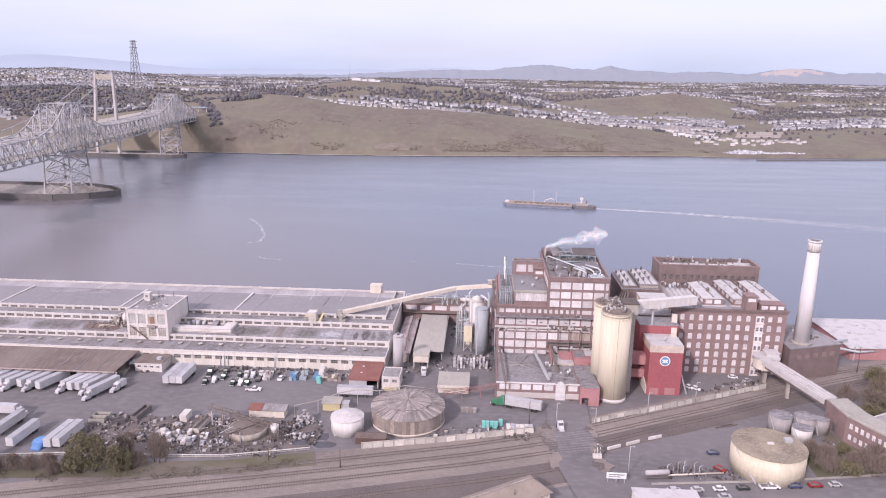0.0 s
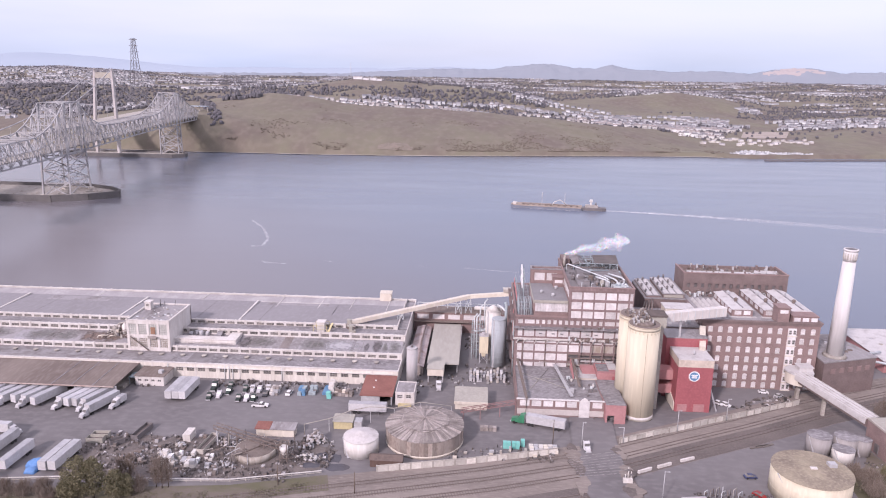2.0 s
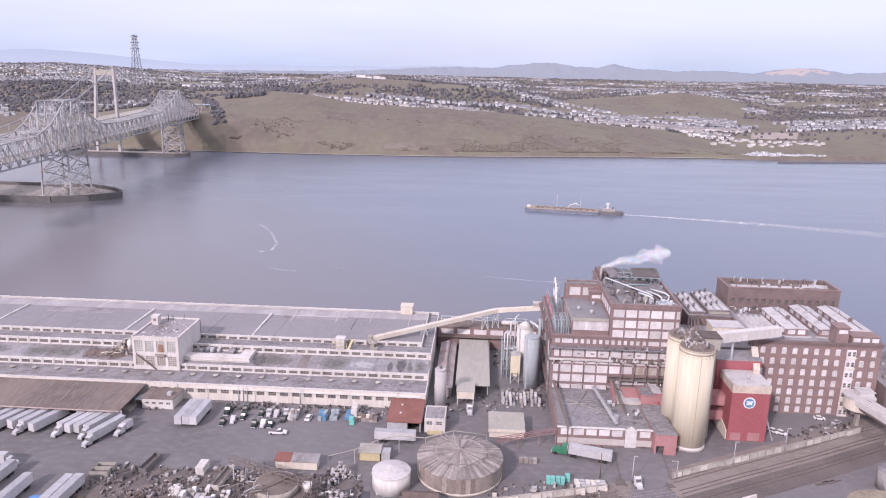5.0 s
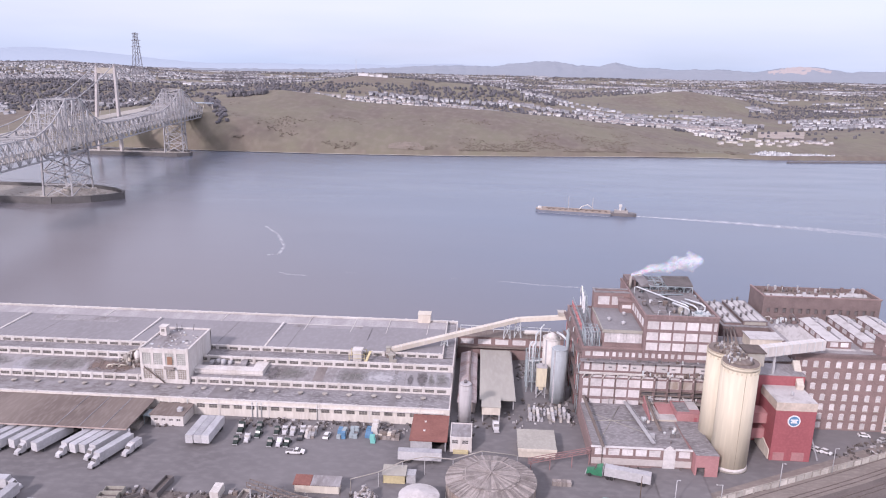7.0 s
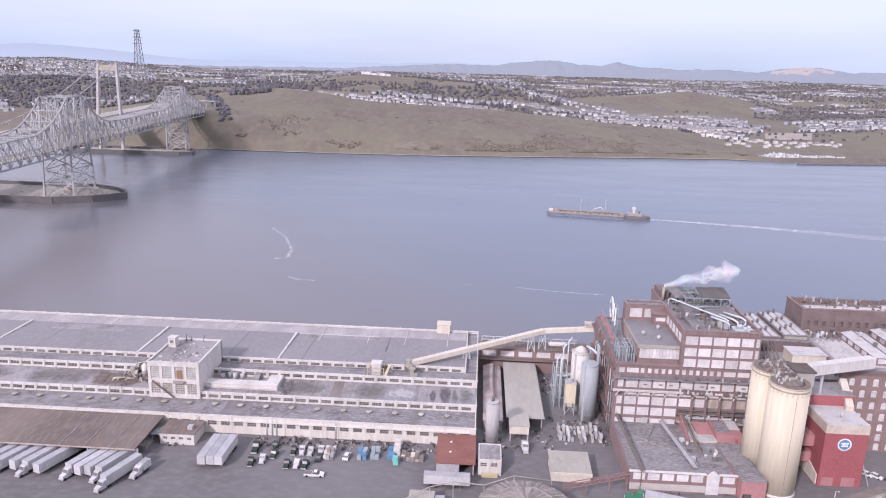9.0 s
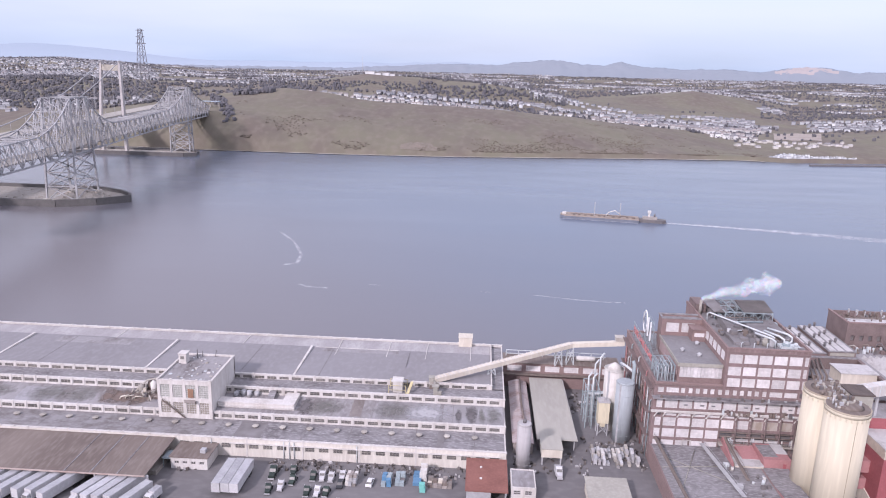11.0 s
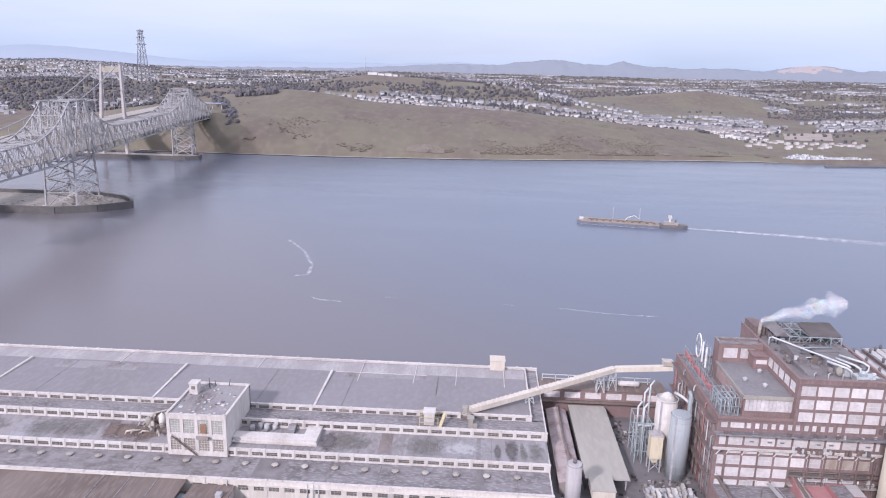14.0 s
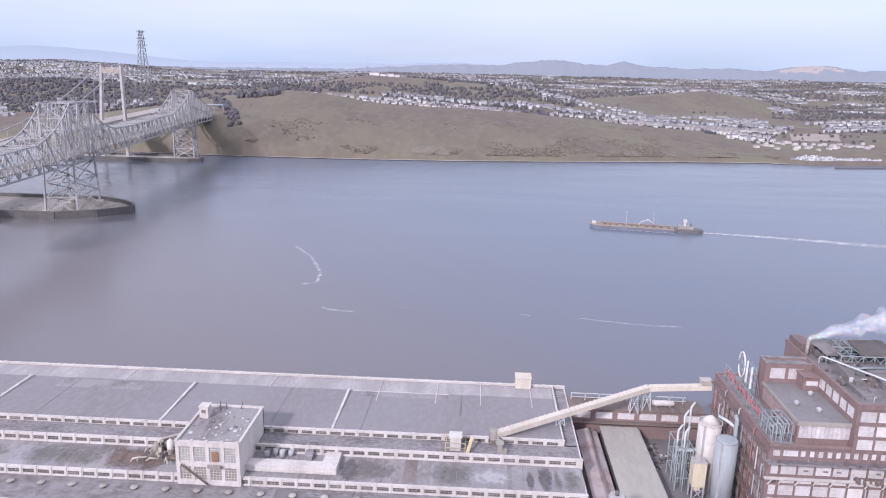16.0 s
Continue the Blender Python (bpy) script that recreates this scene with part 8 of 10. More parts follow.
for a, b in zip(stations, stations[1:]):
    p0, p1 = bridge_line(a) - BN * HALF, bridge_line(a) + BN * HALF
    p2, p3 = bridge_line(b) + BN * HALF, bridge_line(b) - BN * HALF
    sway = part("sway_frame", Geo().beam((p0.x, p0.y, z_top(a)), (p1.x, p1.y, z_top(a)), 0.55), BRIDGE, br)
    part("brace", Geo().beam((p0.x, p0.y, z_top(a)), (p2.x, p2.y, z_top(b)), 0.36), BRIDGE, sway)
    part("brace", Geo().beam((p1.x, p1.y, z_top(a) - 0.1), (p3.x, p3.y, z_top(b) - 0.1), 0.36), BRIDGE, sway)
    zm = z_bot(a) + 13
    if z_top(a) > zm + 6:
        part("brace", Geo().beam((p0.x, p0.y, zm), (p1.x, p1.y, z_top(a)), 0.36), BRIDGE, sway)
        part("brace", Geo().beam((p1.x, p1.y, zm), (p0.x, p0.y, z_top(a)), 0.36), BRIDGE, sway)
        part("strut", Geo().beam((p0.x, p0.y, zm), (p1.x, p1.y, zm), 0.42), BRIDGE, sway)
v = []
for a in stations:
    for side, dz in ((-1, 4), (1, 4), (1, 5), (-1, 5)):
        p = bridge_line(a) + BN * side * (HALF - 0.8)
        v.append((p.x, p.y, z_bot(a) + dz))
q = Geo().add(v, [(4 * i + k, 4 * i + 4 + k, 4 * i + 4 + (k + 1) % 4, 4 * i + (k + 1) % 4) for i in range(len(stations) - 1) for k in range(4)])
part("deck", q, CONC, br)
def bridge_tower(s, length, name):
    tw = part(name, Geo().box(0, 0.01, 0, 0.01, -4, -3.99), BRIDGE, br)
    q = Geo()
    for side in (-1, 1):
        legs = [(-length / 2, -length / 2 * 0.75), (length / 2, length / 2 * 0.75)] if length > 12 else [(0, 0)]
        for lo, hi in legs:
            b0 = bridge_line(s + lo) + BN * side * (HALF + 1)
            t0 = bridge_line(s + hi) + BN * side * HALF
            q.beam((b0.x, b0.y, -1), (t0.x, t0.y, z_top(s)), 1.3, 1.3)
        for z0, z1 in ((0, 11), (11, 22), (22, 35)):
            f0 = lambda z: length / 2 * (1 - 0.25 * z / 80)
            if length > 12:
                for sa, sb in ((-1, 1), (1, -1)):
                    a0 = bridge_line(s + sa * f0(z0)) + BN * side * HALF
                    b0 = bridge_line(s + sb * f0(z1)) + BN * side * HALF
                    q.beam((a0.x, a0.y, z0), (b0.x, b0.y, z1), 0.65)
                a0, b0 = bridge_line(s - f0(z1)) + BN * side * HALF, bridge_line(s + f0(z1)) + BN * side * HALF
                q.beam((a0.x, a0.y, z1), (b0.x, b0.y, z1), 0.65)
    for lo in ((-length / 2, length / 2) if length > 12 else (0,)):
        for z0, z1 in ((0, 11), (11, 22), (22, 35)):
            a0, b0 = bridge_line(s + lo * (1 - 0.25 * z0 / 80)) - BN * HALF, bridge_line(s + lo * (1 - 0.25 * z1 / 80)) + BN * HALF
            c0, d0 = bridge_line(s + lo * (1 - 0.25 * z0 / 80)) + BN * HALF, bridge_line(s + lo * (1 - 0.25 * z1 / 80)) - BN * HALF
            q.beam((a0.x, a0.y, z0), (b0.x, b0.y, z1), 0.7).beam((c0.x, c0.y, z0), (d0.x, d0.y, z1), 0.7).beam((d0.x, d0.y, z1), (b0.x, b0.y, z1), 0.8)
    part("lattice", q, BRIDGE, tw)
bridge_tower(-7, 44, "middle_tower")
bridge_tower(316, 18, "north_tower")
def fender(name, pts, z0, z1, label):
    f = thing(name, (pts[0][0], pts[0][1], -4), label, "pier")
    part("base", Geo().prism(pts, -6, z0), CONC, f)
    q = Geo()
    rr = random.Random(5)
    cx, cy = sum(p[0] for p in pts) / len(pts), sum(p[1] for p in pts) / len(pts)
    for i in range(160):
        a, b, k = rr.choice(pts), rr.choice(pts), rr.random()
        x, y = a[0] + (b[0] - a[0]) * k, a[1] + (b[1] - a[1]) * k
        x, y = x + (cx - x) * rr.uniform(0.1, 0.5), y + (cy - y) * rr.uniform(0.1, 0.5)
        blob(q, (x, y, z0), rr.uniform(0.5, 1.6), 0.6, 0.6, False, i * 0.7)
    part("rubble", q, CONC, f)["kind"] = "stuff"
    q = Geo()
    n = len(pts)
    for i in range(n):
        a, b = pts[i], pts[(i + 1) % n]
        q.beam((a[0], a[1], (z1 - 3.0) / 2), (b[0], b[1], (z1 - 3.0) / 2), 2.2, z1 + 5.0)
    part("timber_rim", q, mat("wet_timber", (0.135, 0.127, 0.125), None, 0.2, 1.5, 0.85), f, "dark wet timber rim")
    return f
fender("middle_pier", [(-334, 632), (-352, 613), (-378, 600), (-500, 600), (-500, 668), (-380, 668), (-352, 655), (-338, 641)], -1.2, 0.6, "broad pier island with a dark timber fender")
for x, y in [tuple((bridge_line(a_) + BN * b_ * (HALF + 1))[:2]) for a_ in (-29, 15) for b_ in (-1, 1)]:
    solo("pier_footing", Geo().cyl(x, y, -3, 1.4, 3.2, 2.8, 16), CONC, "round concrete tower footing", "footing", origin=(x, y, -3), group="tower footings")
fender("north_pier", [(-400, 935), (-412, 926), (-560, 926), (-560, 962), (-412, 962), (-402, 948)], -1.6, -0.4, "long low pier with a dark fender")
sb = thing("suspension_bridge", (-508, 950, -4), "pale suspension bridge with slim concrete towers", "bridge")
TOWER_P = mat("pale_tower_concrete", (0.48, 0.45, 0.44), (0.40, 0.37, 0.36), 0.05, 0.6, 0.8)
for x, lean in ((-526, 6.5), (-496, -0.5)):
    part("tower_leg", Geo().prism([(x - 1.5, 947.5), (x + 1.5, 947.5), (x + 1.5, 952.5), (x - 1.5, 952.5)], -4, 36).add([(x - 1.5, 947.5, 36), (x + 1.5, 947.5, 36), (x + 1.5, 952.5, 36), (x - 1.5, 952.5, 36), (x - 1.25 + lean, 947.8, 109), (x + 1.25 + lean, 947.8, 109), (x + 1.25 + lean, 952.2, 109), (x - 1.25 + lean, 952.2, 109)], [(0, 1, 5, 4), (1, 2, 6, 5), (2, 3, 7, 6), (3, 0, 4, 7), (4, 5, 6, 7)]), TOWER_P, sb)
part("cross_beam", Geo().box(-519, -498, 948.2, 951.8, 97, 104), mat("ochre_beam", (0.46, 0.42, 0.36), None, 0.05, 0.6, 0.8), sb)
part("deck_beam", Geo().box(-524, -497, 948, 952, 33, 37), TOWER_P, sb)
part("deck", Geo().beam((-452, 500, 38), (-560, 1240, 42), 24, 3), CONC, sb)
for x in (-519.5, -496.5):
    pts = []
    for i in range(25):
        k = i / 24
        y = 950 - 700 * k
        pts.append((x + 0.14 * 700 * k, y, 109 - 66 * (1 - (2 * min(k * 1.0, 1) - 1) ** 2) if k < 0.5 else 43 + 66 * (2 * k - 1) ** 2))
    part("main_cable", Geo().tube(pts, 0.55, 6), BRIDGE, sb)
    part("back_cable", Geo().tube([(x, 950, 109), (x - 20, 1100, 62), (x - 32, 1190, 44)], 0.55, 6), BRIDGE, sb)
    for i in range(1, 12):
        p = pts[i]
        part("hanger", Geo().beam((p[0], p[1], 39.5), p, 0.22), BRIDGE, sb)
ld = thing("bridge_landing", (-440, 1060, 30), "concrete approach viaduct on the far bank", "bridge")
e0, e1 = bridge_line(428), bridge_line(500)
part("deck", Geo().beam((e0.x, e0.y, 42.5), (e1.x, e1.y, 44), 19, 1.4), CONC, ld)
for s in (-1, 1):
    part("parapet", Geo().beam((e0.x + s * 9.2, e0.y, 43.7), (e1.x + s * 9.2, e1.y, 45.2), 0.5, 1.0), CONC, ld)
gx, gy = bridge_line(470).x, bridge_line(470).y
part("gantry_roof", Geo().box(gx - 13, gx + 15, gy - 4, gy + 4, 54.5, 55.5), mat("pale_blue_roof", (0.34, 0.40, 0.47), None, 0.05, 0.6, 0.7), ld, "pale blue toll canopy roof")
for dx in (-12, 1, 14):
    part("gantry_post", Geo().box(gx + dx - 0.6, gx + dx + 0.6, gy - 1, gy + 1, land(gx, gy) - 2, 54.5), CONC, ld)
# power pylon on the far hill
py_z = land(-652, 1334)
pyl = thing("power_pylon", (-652, 1334, py_z), "tall lattice power pylon on the far hill", "pylon")
q = Geo()
zs_ = [py_z - 1 + (164.5 - py_z) * i / 12 for i in range(13)]
wid = lambda z: 12.0 - 9.6 * (max(z - py_z, 0) / (164.5 - py_z)) ** 0.8
for a, b in zip(zs_, zs_[1:]):
    for sx, sy in ((-1, -1), (1, -1), (1, 1), (-1, 1)):
        q.beam((-652 + sx * wid(a), 1334 + sy * wid(a), a), (-652 + sx * wid(b), 1334 + sy * wid(b), b), 0.75)
    for s in (-1, 1):
        q.beam((-652 - wid(a), 1334 + s * wid(a), a), (-652 + wid(b), 1334 + s * wid(b), b), 0.42).beam((-652 + wid(a), 1334 + s * wid(a), a), (-652 - wid(b), 1334 + s * wid(b), b), 0.42)
        q.beam((-652 + s * wid(a), 1334 - wid(a), a), (-652 + s * wid(b), 1334 + wid(b), b), 0.4)
part("lattice", q, mat("pylon_steel", (0.185, 0.18, 0.195), None, 0.1, 1.0, 0.7), pyl)
for z, half in ((139, 9.5), (150, 8.5), (161, 7.5)):
    part("cross_arm", Geo().beam((-652 - half, 1334, z), (-652 + half, 1334, z), 0.6).beam((-652 - half, 1334, z), (-652, 1334, z + 3), 0.35).beam((-652 + half, 1334, z), (-652, 1334, z + 3), 0.35), DARK, pyl)

# ---- the far town ----
TOWN = random.Random(77)
def house_geo(x, y, z, w, d, h, rot, gw, gr):
    c, s = math.cos(rot), math.sin(rot)
    P = lambda a, b, zz: (x + a * c - b * s, y + a * s + b * c, zz)
    base = [P(-w / 2, -d / 2, z - 3), P(w / 2, -d / 2, z - 3), P(w / 2, d / 2, z - 3), P(-w / 2, d / 2, z - 3)]
    top = [P(-w / 2, -d / 2, z + h), P(w / 2, -d / 2, z + h), P(w / 2, d / 2, z + h), P(-w / 2, d / 2, z + h)]
    gw.add(base + top, [(0, 1, 5, 4), (1, 2, 6, 5), (2, 3, 7, 6), (3, 0, 4, 7)])
    o = 0.5
    r = [P(-w / 2 - o, -d / 2 - o, z + h), P(w / 2 + o, -d / 2 - o, z + h), P(w / 2 + o, d / 2 + o, z + h), P(-w / 2 - o, d / 2 + o, z + h), P(-w / 2 - o, 0, z + h + d * 0.28), P(w / 2 + o, 0, z + h + d * 0.28)]
    gr.add(r, [(3, 2, 1, 0), (0, 1, 5, 4), (2, 3, 4, 5), (1, 2, 5), (3, 0, 4)])
def spot(u, d):
    f = 1.0 if d < 3000 else 1.0 + (1 / math.sqrt(1 + u * u) - 1) * min(1, (d - 3000) / 1400)
    y = OY + d * f
    return OX + u * (y - OY), y
# rows of pale houses on the crest and the slope, each a house of its own
rows_near = [(-0.275, -0.20, 1480, 14), (-0.195, 0.02, 1430, 34), (-0.19, 0.0, 1490, 30), (-0.16, 0.04, 1560, 28), (0.06, 0.20, 1500, 20), (0.07, 0.2, 1580, 18), (0.16, 0.358, 1450, 38), (0.165, 0.366, 1485, 38), (0.17, 0.37, 1520, 36), (0.19, 0.38, 1600, 32), (0.13, 0.30, 1400, 24), (0.26, 0.35, 1365, 14), (0.29, 0.352, 1320, 10), (0.42, 0.62, 1575, 30), (0.425, 0.62, 1615, 30), (0.42, 0.6, 1670, 26), (0.40, 0.6, 1750, 26)]
protos = []
for k in range(6):
    hw, hd, hh = 6.6 + 1.3 * (k % 3), 7 + (k % 2) * 1.5, 4.8 + 1.3 * (k % 2)
    h = thing("house", (0, 0, -2000 - 60 * k), "pale two-storey house on the far hillside", "house", "far hillside houses")
    gw, gr = Geo(), Geo()
    house_geo(0, 0, 0, hw, hd, hh, 0, gw, gr)
    tone = [(0.68, 0.665, 0.66), (0.52, 0.50, 0.49), (0.76, 0.75, 0.75)][k % 3]
    tile = [(0.27, 0.245, 0.24), (0.34, 0.30, 0.285), (0.24, 0.235, 0.245)][k // 2]
    w_ob = new("wall", gw.mesh("wall", mat("stucco", tone, None, 0.1, 1.0, 0.85, bump=0)))
    r_ob = new("roof", gr.mesh("roof", mat("roof_tiles", tile, None, 0.1, 1.0, 0.9, bump=0)))
    w_ob.parent = r_ob.parent = h
    for i in range(2):
        xx = -hw / 2 + hw * (i + 0.5) / 2
        win = new("window", Geo().box(xx - 0.8, xx + 0.8, -hd / 2 - 0.1, -hd / 2 - 0.003, 1.0, 2.4).mesh("window", GLASS))
        win.parent = h
    protos.append(h)
used = [False] * len(protos)
row_ends = []
for u0, u1, d, n in rows_near:
    for i in range(n):
        u = u0 + (u1 - u0) * (i + TOWN.uniform(0.2, 0.8)) / n
        x, y = spot(u, d + TOWN.uniform(-12, 12))
        if d > 1510 or (d == 1490 and i % 2):
            row_ends.append((x, y))
            continue
        k = TOWN.randrange(len(protos))
        m = pose(x, y, land(x, y) + 0.2, 0, 0, TOWN.uniform(-25, 25))
        if used[k]:
            copy_thing(protos[k], m)
        else:
            protos[k].matrix_basis = m
            used[k] = True
# the rest of the town, too many to count
gw, gr = Geo(), Geo()
for x, y in row_ends:
    house_geo(x, y, land(x, y) + 0.2, TOWN.uniform(6.6, 9.2), TOWN.uniform(7, 8.5), TOWN.uniform(4.8, 6.1), TOWN.uniform(-0.4, 0.4), gw, gr)
count = 0
while count < 4300:
    d0 = 1560 + 2850 * TOWN.random() ** 1.2
    u0 = TOWN.uniform(-0.74, 0.66)
    cx, cy = spot(u0, d0)
    if noise.noise((cx / 420, cy / 170, 4.2)) + 0.4 * noise.noise((cx / 120, cy / 70, 9.1)) < (-0.02 if d0 > 2300 else 0.06):
        continue
    ang, pitch = TOWN.uniform(-0.45, 0.45), TOWN.uniform(10, 15)
    n_ = TOWN.randint(4, 13)
    for i in range(n_):
        x, y = cx + (i - n_ / 2) * pitch * math.cos(ang), cy + (i - n_ / 2) * pitch * math.sin(ang)
        d, u = math.hypot(y - OY, 0), (x - OX) / (y - OY)
        if d > 4450 or d < 1450 or (-0.185 < u < -0.12 and 1700 < d < 1892) or (u > 0.35 and d < 1800) or (0.1 < u < 0.36 and 1800 < d < 2330) or (-0.45 < u < -0.3 and d < 1900) or (u < -0.42 and d < 2000) or TOWN.random() < 0.15:
            continue
        big_ = TOWN.random() < 0.04
        house_geo(x, y, land(x, y), TOWN.uniform(6, 9.5) * (3.0 if big_ else 1.0), TOWN.uniform(6, 9), TOWN.uniform(2.4, 4.4), ang + TOWN.uniform(-0.15, 0.15), gw, gr)
        count += 1
for i in range(560):
    d, u = (TOWN.uniform(1250, 1460) if i < 55 else TOWN.uniform(1950, 3000)), TOWN.uniform(-0.74, -0.46)
    x, y = spot(u, d)
    z = land(x, y)
    if z < 4:
        continue
    house_geo(x, y, z + 1.0, TOWN.uniform(7, 13), TOWN.uniform(7, 10), TOWN.uniform(2.4, 4), TOWN.uniform(-0.7, 0.7), gw, gr)
ob = solo("far_town_houses", gw, HOUSEW, "pale house walls of the distant town, haze greyed into the colour", "houses", "stuff")
ob = solo("far_town_roofs", gr, HOUSER, "brown and grey roofs of the distant town, haze put into the colour", "roofs", "stuff")
g = Geo()
count = 0
while count < 24000:
    d = 1230 + 3250 * TOWN.random() ** 1.25
    u = TOWN.uniform(-0.76, 0.68)
    x, y = spot(u, d)
    grove = noise.noise((x / 330, y / 150, 20.5)) + 0.5 * noise.noise((x / 80, y / 50, 3.3))
    wood = (-0.365 < u < -0.285 and 1230 < d < 1500) or (-0.76 < u < -0.5 and 1450 < d < 1950) or (-0.1 < u < 0.1 and 1650 < d < 2100)
    if (-0.175 < u < -0.13 and 1740 < d < 1892) or (0.1 < u < 0.36 and 1850 < d < 2330) or (grove < (-0.55 if u < -0.42 and wood else -0.35 if wood else 0.12 if u < -0.36 and d < 1500 else -0.12)) or (-0.42 < u < -0.24 and d < (1230 if wood else 1290)) or (-0.3 < u < 0.36 and d < 1390) or (u > 0.355 and d < 1540 and TOWN.random() < 0.93):
        continue
    r = TOWN.uniform(1.8, 3.6) * (1.6 if -0.40 < u < -0.28 and d < 1500 else 1.25 if wood else 1)
    blob(g, (x, y, land(x, y) + r * 0.6), r, TOWN.uniform(0.8, 1.5), 0.7, False, count * 0.37)
    count += 1
for i in range(130):
    k = TOWN.random()
    u, d = -0.388 + 0.022 * k, 1250 - 255 * k
    x, y = OX + u * d + TOWN.uniform(-9, 9), OY + d + TOWN.uniform(-9, 9)
    r = TOWN.uniform(1.6, 3.6)
    blob(g, (x, y, land(x, y) + r * 0.5), r, TOWN.uniform(0.7, 1.2), 0.7, False, i * 0.53)
for u0, u1, d, n in rows_near:
    for i in range(n * 2):
        x, y = spot(TOWN.uniform(u0, u1), d + TOWN.uniform(-32, 28))
        r = TOWN.uniform(1.6, 3.8)
        blob(g, (x, y, land(x, y) + r * 0.6), r, TOWN.uniform(0.8, 1.4), 0.7, False, i * 0.41)
solo("far_trees", g, FARTREE, "dark winter trees among the distant houses, paled by painted haze", "trees", "stuff")
# scrub on the bank above the water
g = Geo()
for i in range(15000):
    u = TOWN.uniform(-0.6, 0.36)
    low = TOWN.random() ** 2.0
    d = float(np.interp(u, BEAR, SHORE)) + 12 + 230 * low
    x, y = OX + u * d, OY + d
    if noise.noise((x / 60, y / 45, 7.7)) + 0.4 * noise.noise((x / 14, y / 12, 2.7)) < (-0.2 if 0.04 < u < 0.2 else 0.08) + 0.55 * low:
        continue
    r = TOWN.uniform(0.5, 1.9)
    blob(g, (x, y, land(x, y) + r * 0.05), r, 0.42, 0.7, False, i * 0.71)
solo("hillside_scrub", g, SCRUB, "scattered scrub on the grassy hillside", "scrub", "stuff")
# hilltop buildings and mast
HILLTOP = mat("hilltop_white", (0.70, 0.69, 0.70), None, 0.05, 0.5, 0.8, bump=0)
for i, (u, w) in enumerate(((-0.1665, 24), (-0.154, 18), (-0.1455, 20), (-0.136, 12))):
    x, y = spot(u, 1890)
    ht = thing("hilltop_building", (x, y, land(x, y)), "long white flat-roofed building on the hilltop", "building", "hilltop buildings")
    part("wall", Geo().box(x - w / 2, x + w / 2, y - 6, y + 6, land(x, y) - 3, land(x, y) + 6.5 - 2 * (i % 2)), HILLTOP, ht)
    part("roof", Geo().box(x - w / 2 - 0.6, x + w / 2 + 0.6, y - 6.6, y + 6.6, land(x, y) + 6.5 - 2 * (i % 2), land(x, y) + 7.2 - 2 * (i % 2)), ROOF_WHITE, ht)
x, y = spot(-0.1765, 1890)
ms = thing("radio_mast", (x, y, land(x, y)), "thin grey radio mast on the hilltop", "mast")
part("mast", Geo().cyl(x, y, land(x, y) - 2, land(x, y) + 44, 0.9, 0.4, 8), STEEL, ms)
# marina and its jetty
for k in range(40):
    u = 0.325 + 0.0038 * k + TOWN.uniform(-0.003, 0.003)
    d = float(np.interp(u, BEAR, SHORE)) + TOWN.uniform(165, 260)
    x, y = OX + u * d, OY + d
    z = max(land(x, y), -2)
    w, dp, h = TOWN.uniform(4, 8), TOWN.uniform(3, 5), TOWN.uniform(2.0, 3.6)
    mb = thing("waterfront_building", (x, y, z), "pale low building by the far marina", "building", "marina buildings")
    part("wall", Geo().box(x - w / 2, x + w / 2, y - dp, y + dp, z - 3, z + h), TOWN.choice([TANKW, PANE_W, WHITE]), mb)
    part("roof", Geo().gable(x - w / 2, x + w / 2, y - dp, y + dp, z + h, z + h + 1.2, "x", 0, 0.3), TOWN.choice([ROOF_WHITE, ROOF_C, ROOF_C, ROOF_TAN]), mb)
v = []
for i in range(9):
    for j in range(4):
        u = 0.375 + 0.062 * i / 8
        d = 1345 + 52 * j + 10 * math.sin(i * 1.3 + j)
        x, y = OX + u * d, OY + d
        v.append((x, y, land(x, y) + 0.7))
solo("bare_lot", Geo().add(v, [(a * 4 + b, (a + 1) * 4 + b, (a + 1) * 4 + b + 1, a * 4 + b + 1) for a in range(8) for b in range(3)], 0, True), mat("bare_earth", (0.36, 0.31, 0.275), (0.27, 0.23, 0.20), 0.03, 0.3, 0.95), "bare earth lot above the far marina", "ground", "structure")
jet = thing("marina_jetty", (470, 1075, -4), "long low breakwater jetty of the marina", "jetty")
part("deck", Geo().beam((400, 1052, -3.2), (620, 1098, -3.2), 5, 1.8), DARK, jet)
q = Geo()
for row in range(8):
    for k in range(34):
        u = 0.362 + 0.0036 * k + TOWN.uniform(-0.0006, 0.0006)
        d = float(np.interp(u, BEAR, SHORE)) + 10 + 17 * row + TOWN.uniform(-2, 2)
        x, y = OX + u * d, OY + d
        if land(x, y) > WZ - 0.4 or TOWN.random() < 0.12:
            continue
        ln, w_ = TOWN.uniform(5, 9), TOWN.uniform(1.2, 1.8)
        q.prism([(x, y - ln / 2), (x + w_, y - ln * 0.1), (x + w_, y + ln / 2), (x - w_, y + ln / 2), (x - w_, y - ln * 0.1)], WZ - 0.3, WZ + 1.1)
        q.box(x - w_ * 0.6, x + w_ * 0.6, y - ln * 0.1, y + ln * 0.3, WZ + 1.1, WZ + TOWN.uniform(1.8, 2.8))
solo("moored_boats", q, mat_islands("boat_paint", (0.30, 0.30, 0.31), (0.72, 0.72, 0.73), 0.5), "rows of small pale boats moored in the far marina", "boats", "stuff")
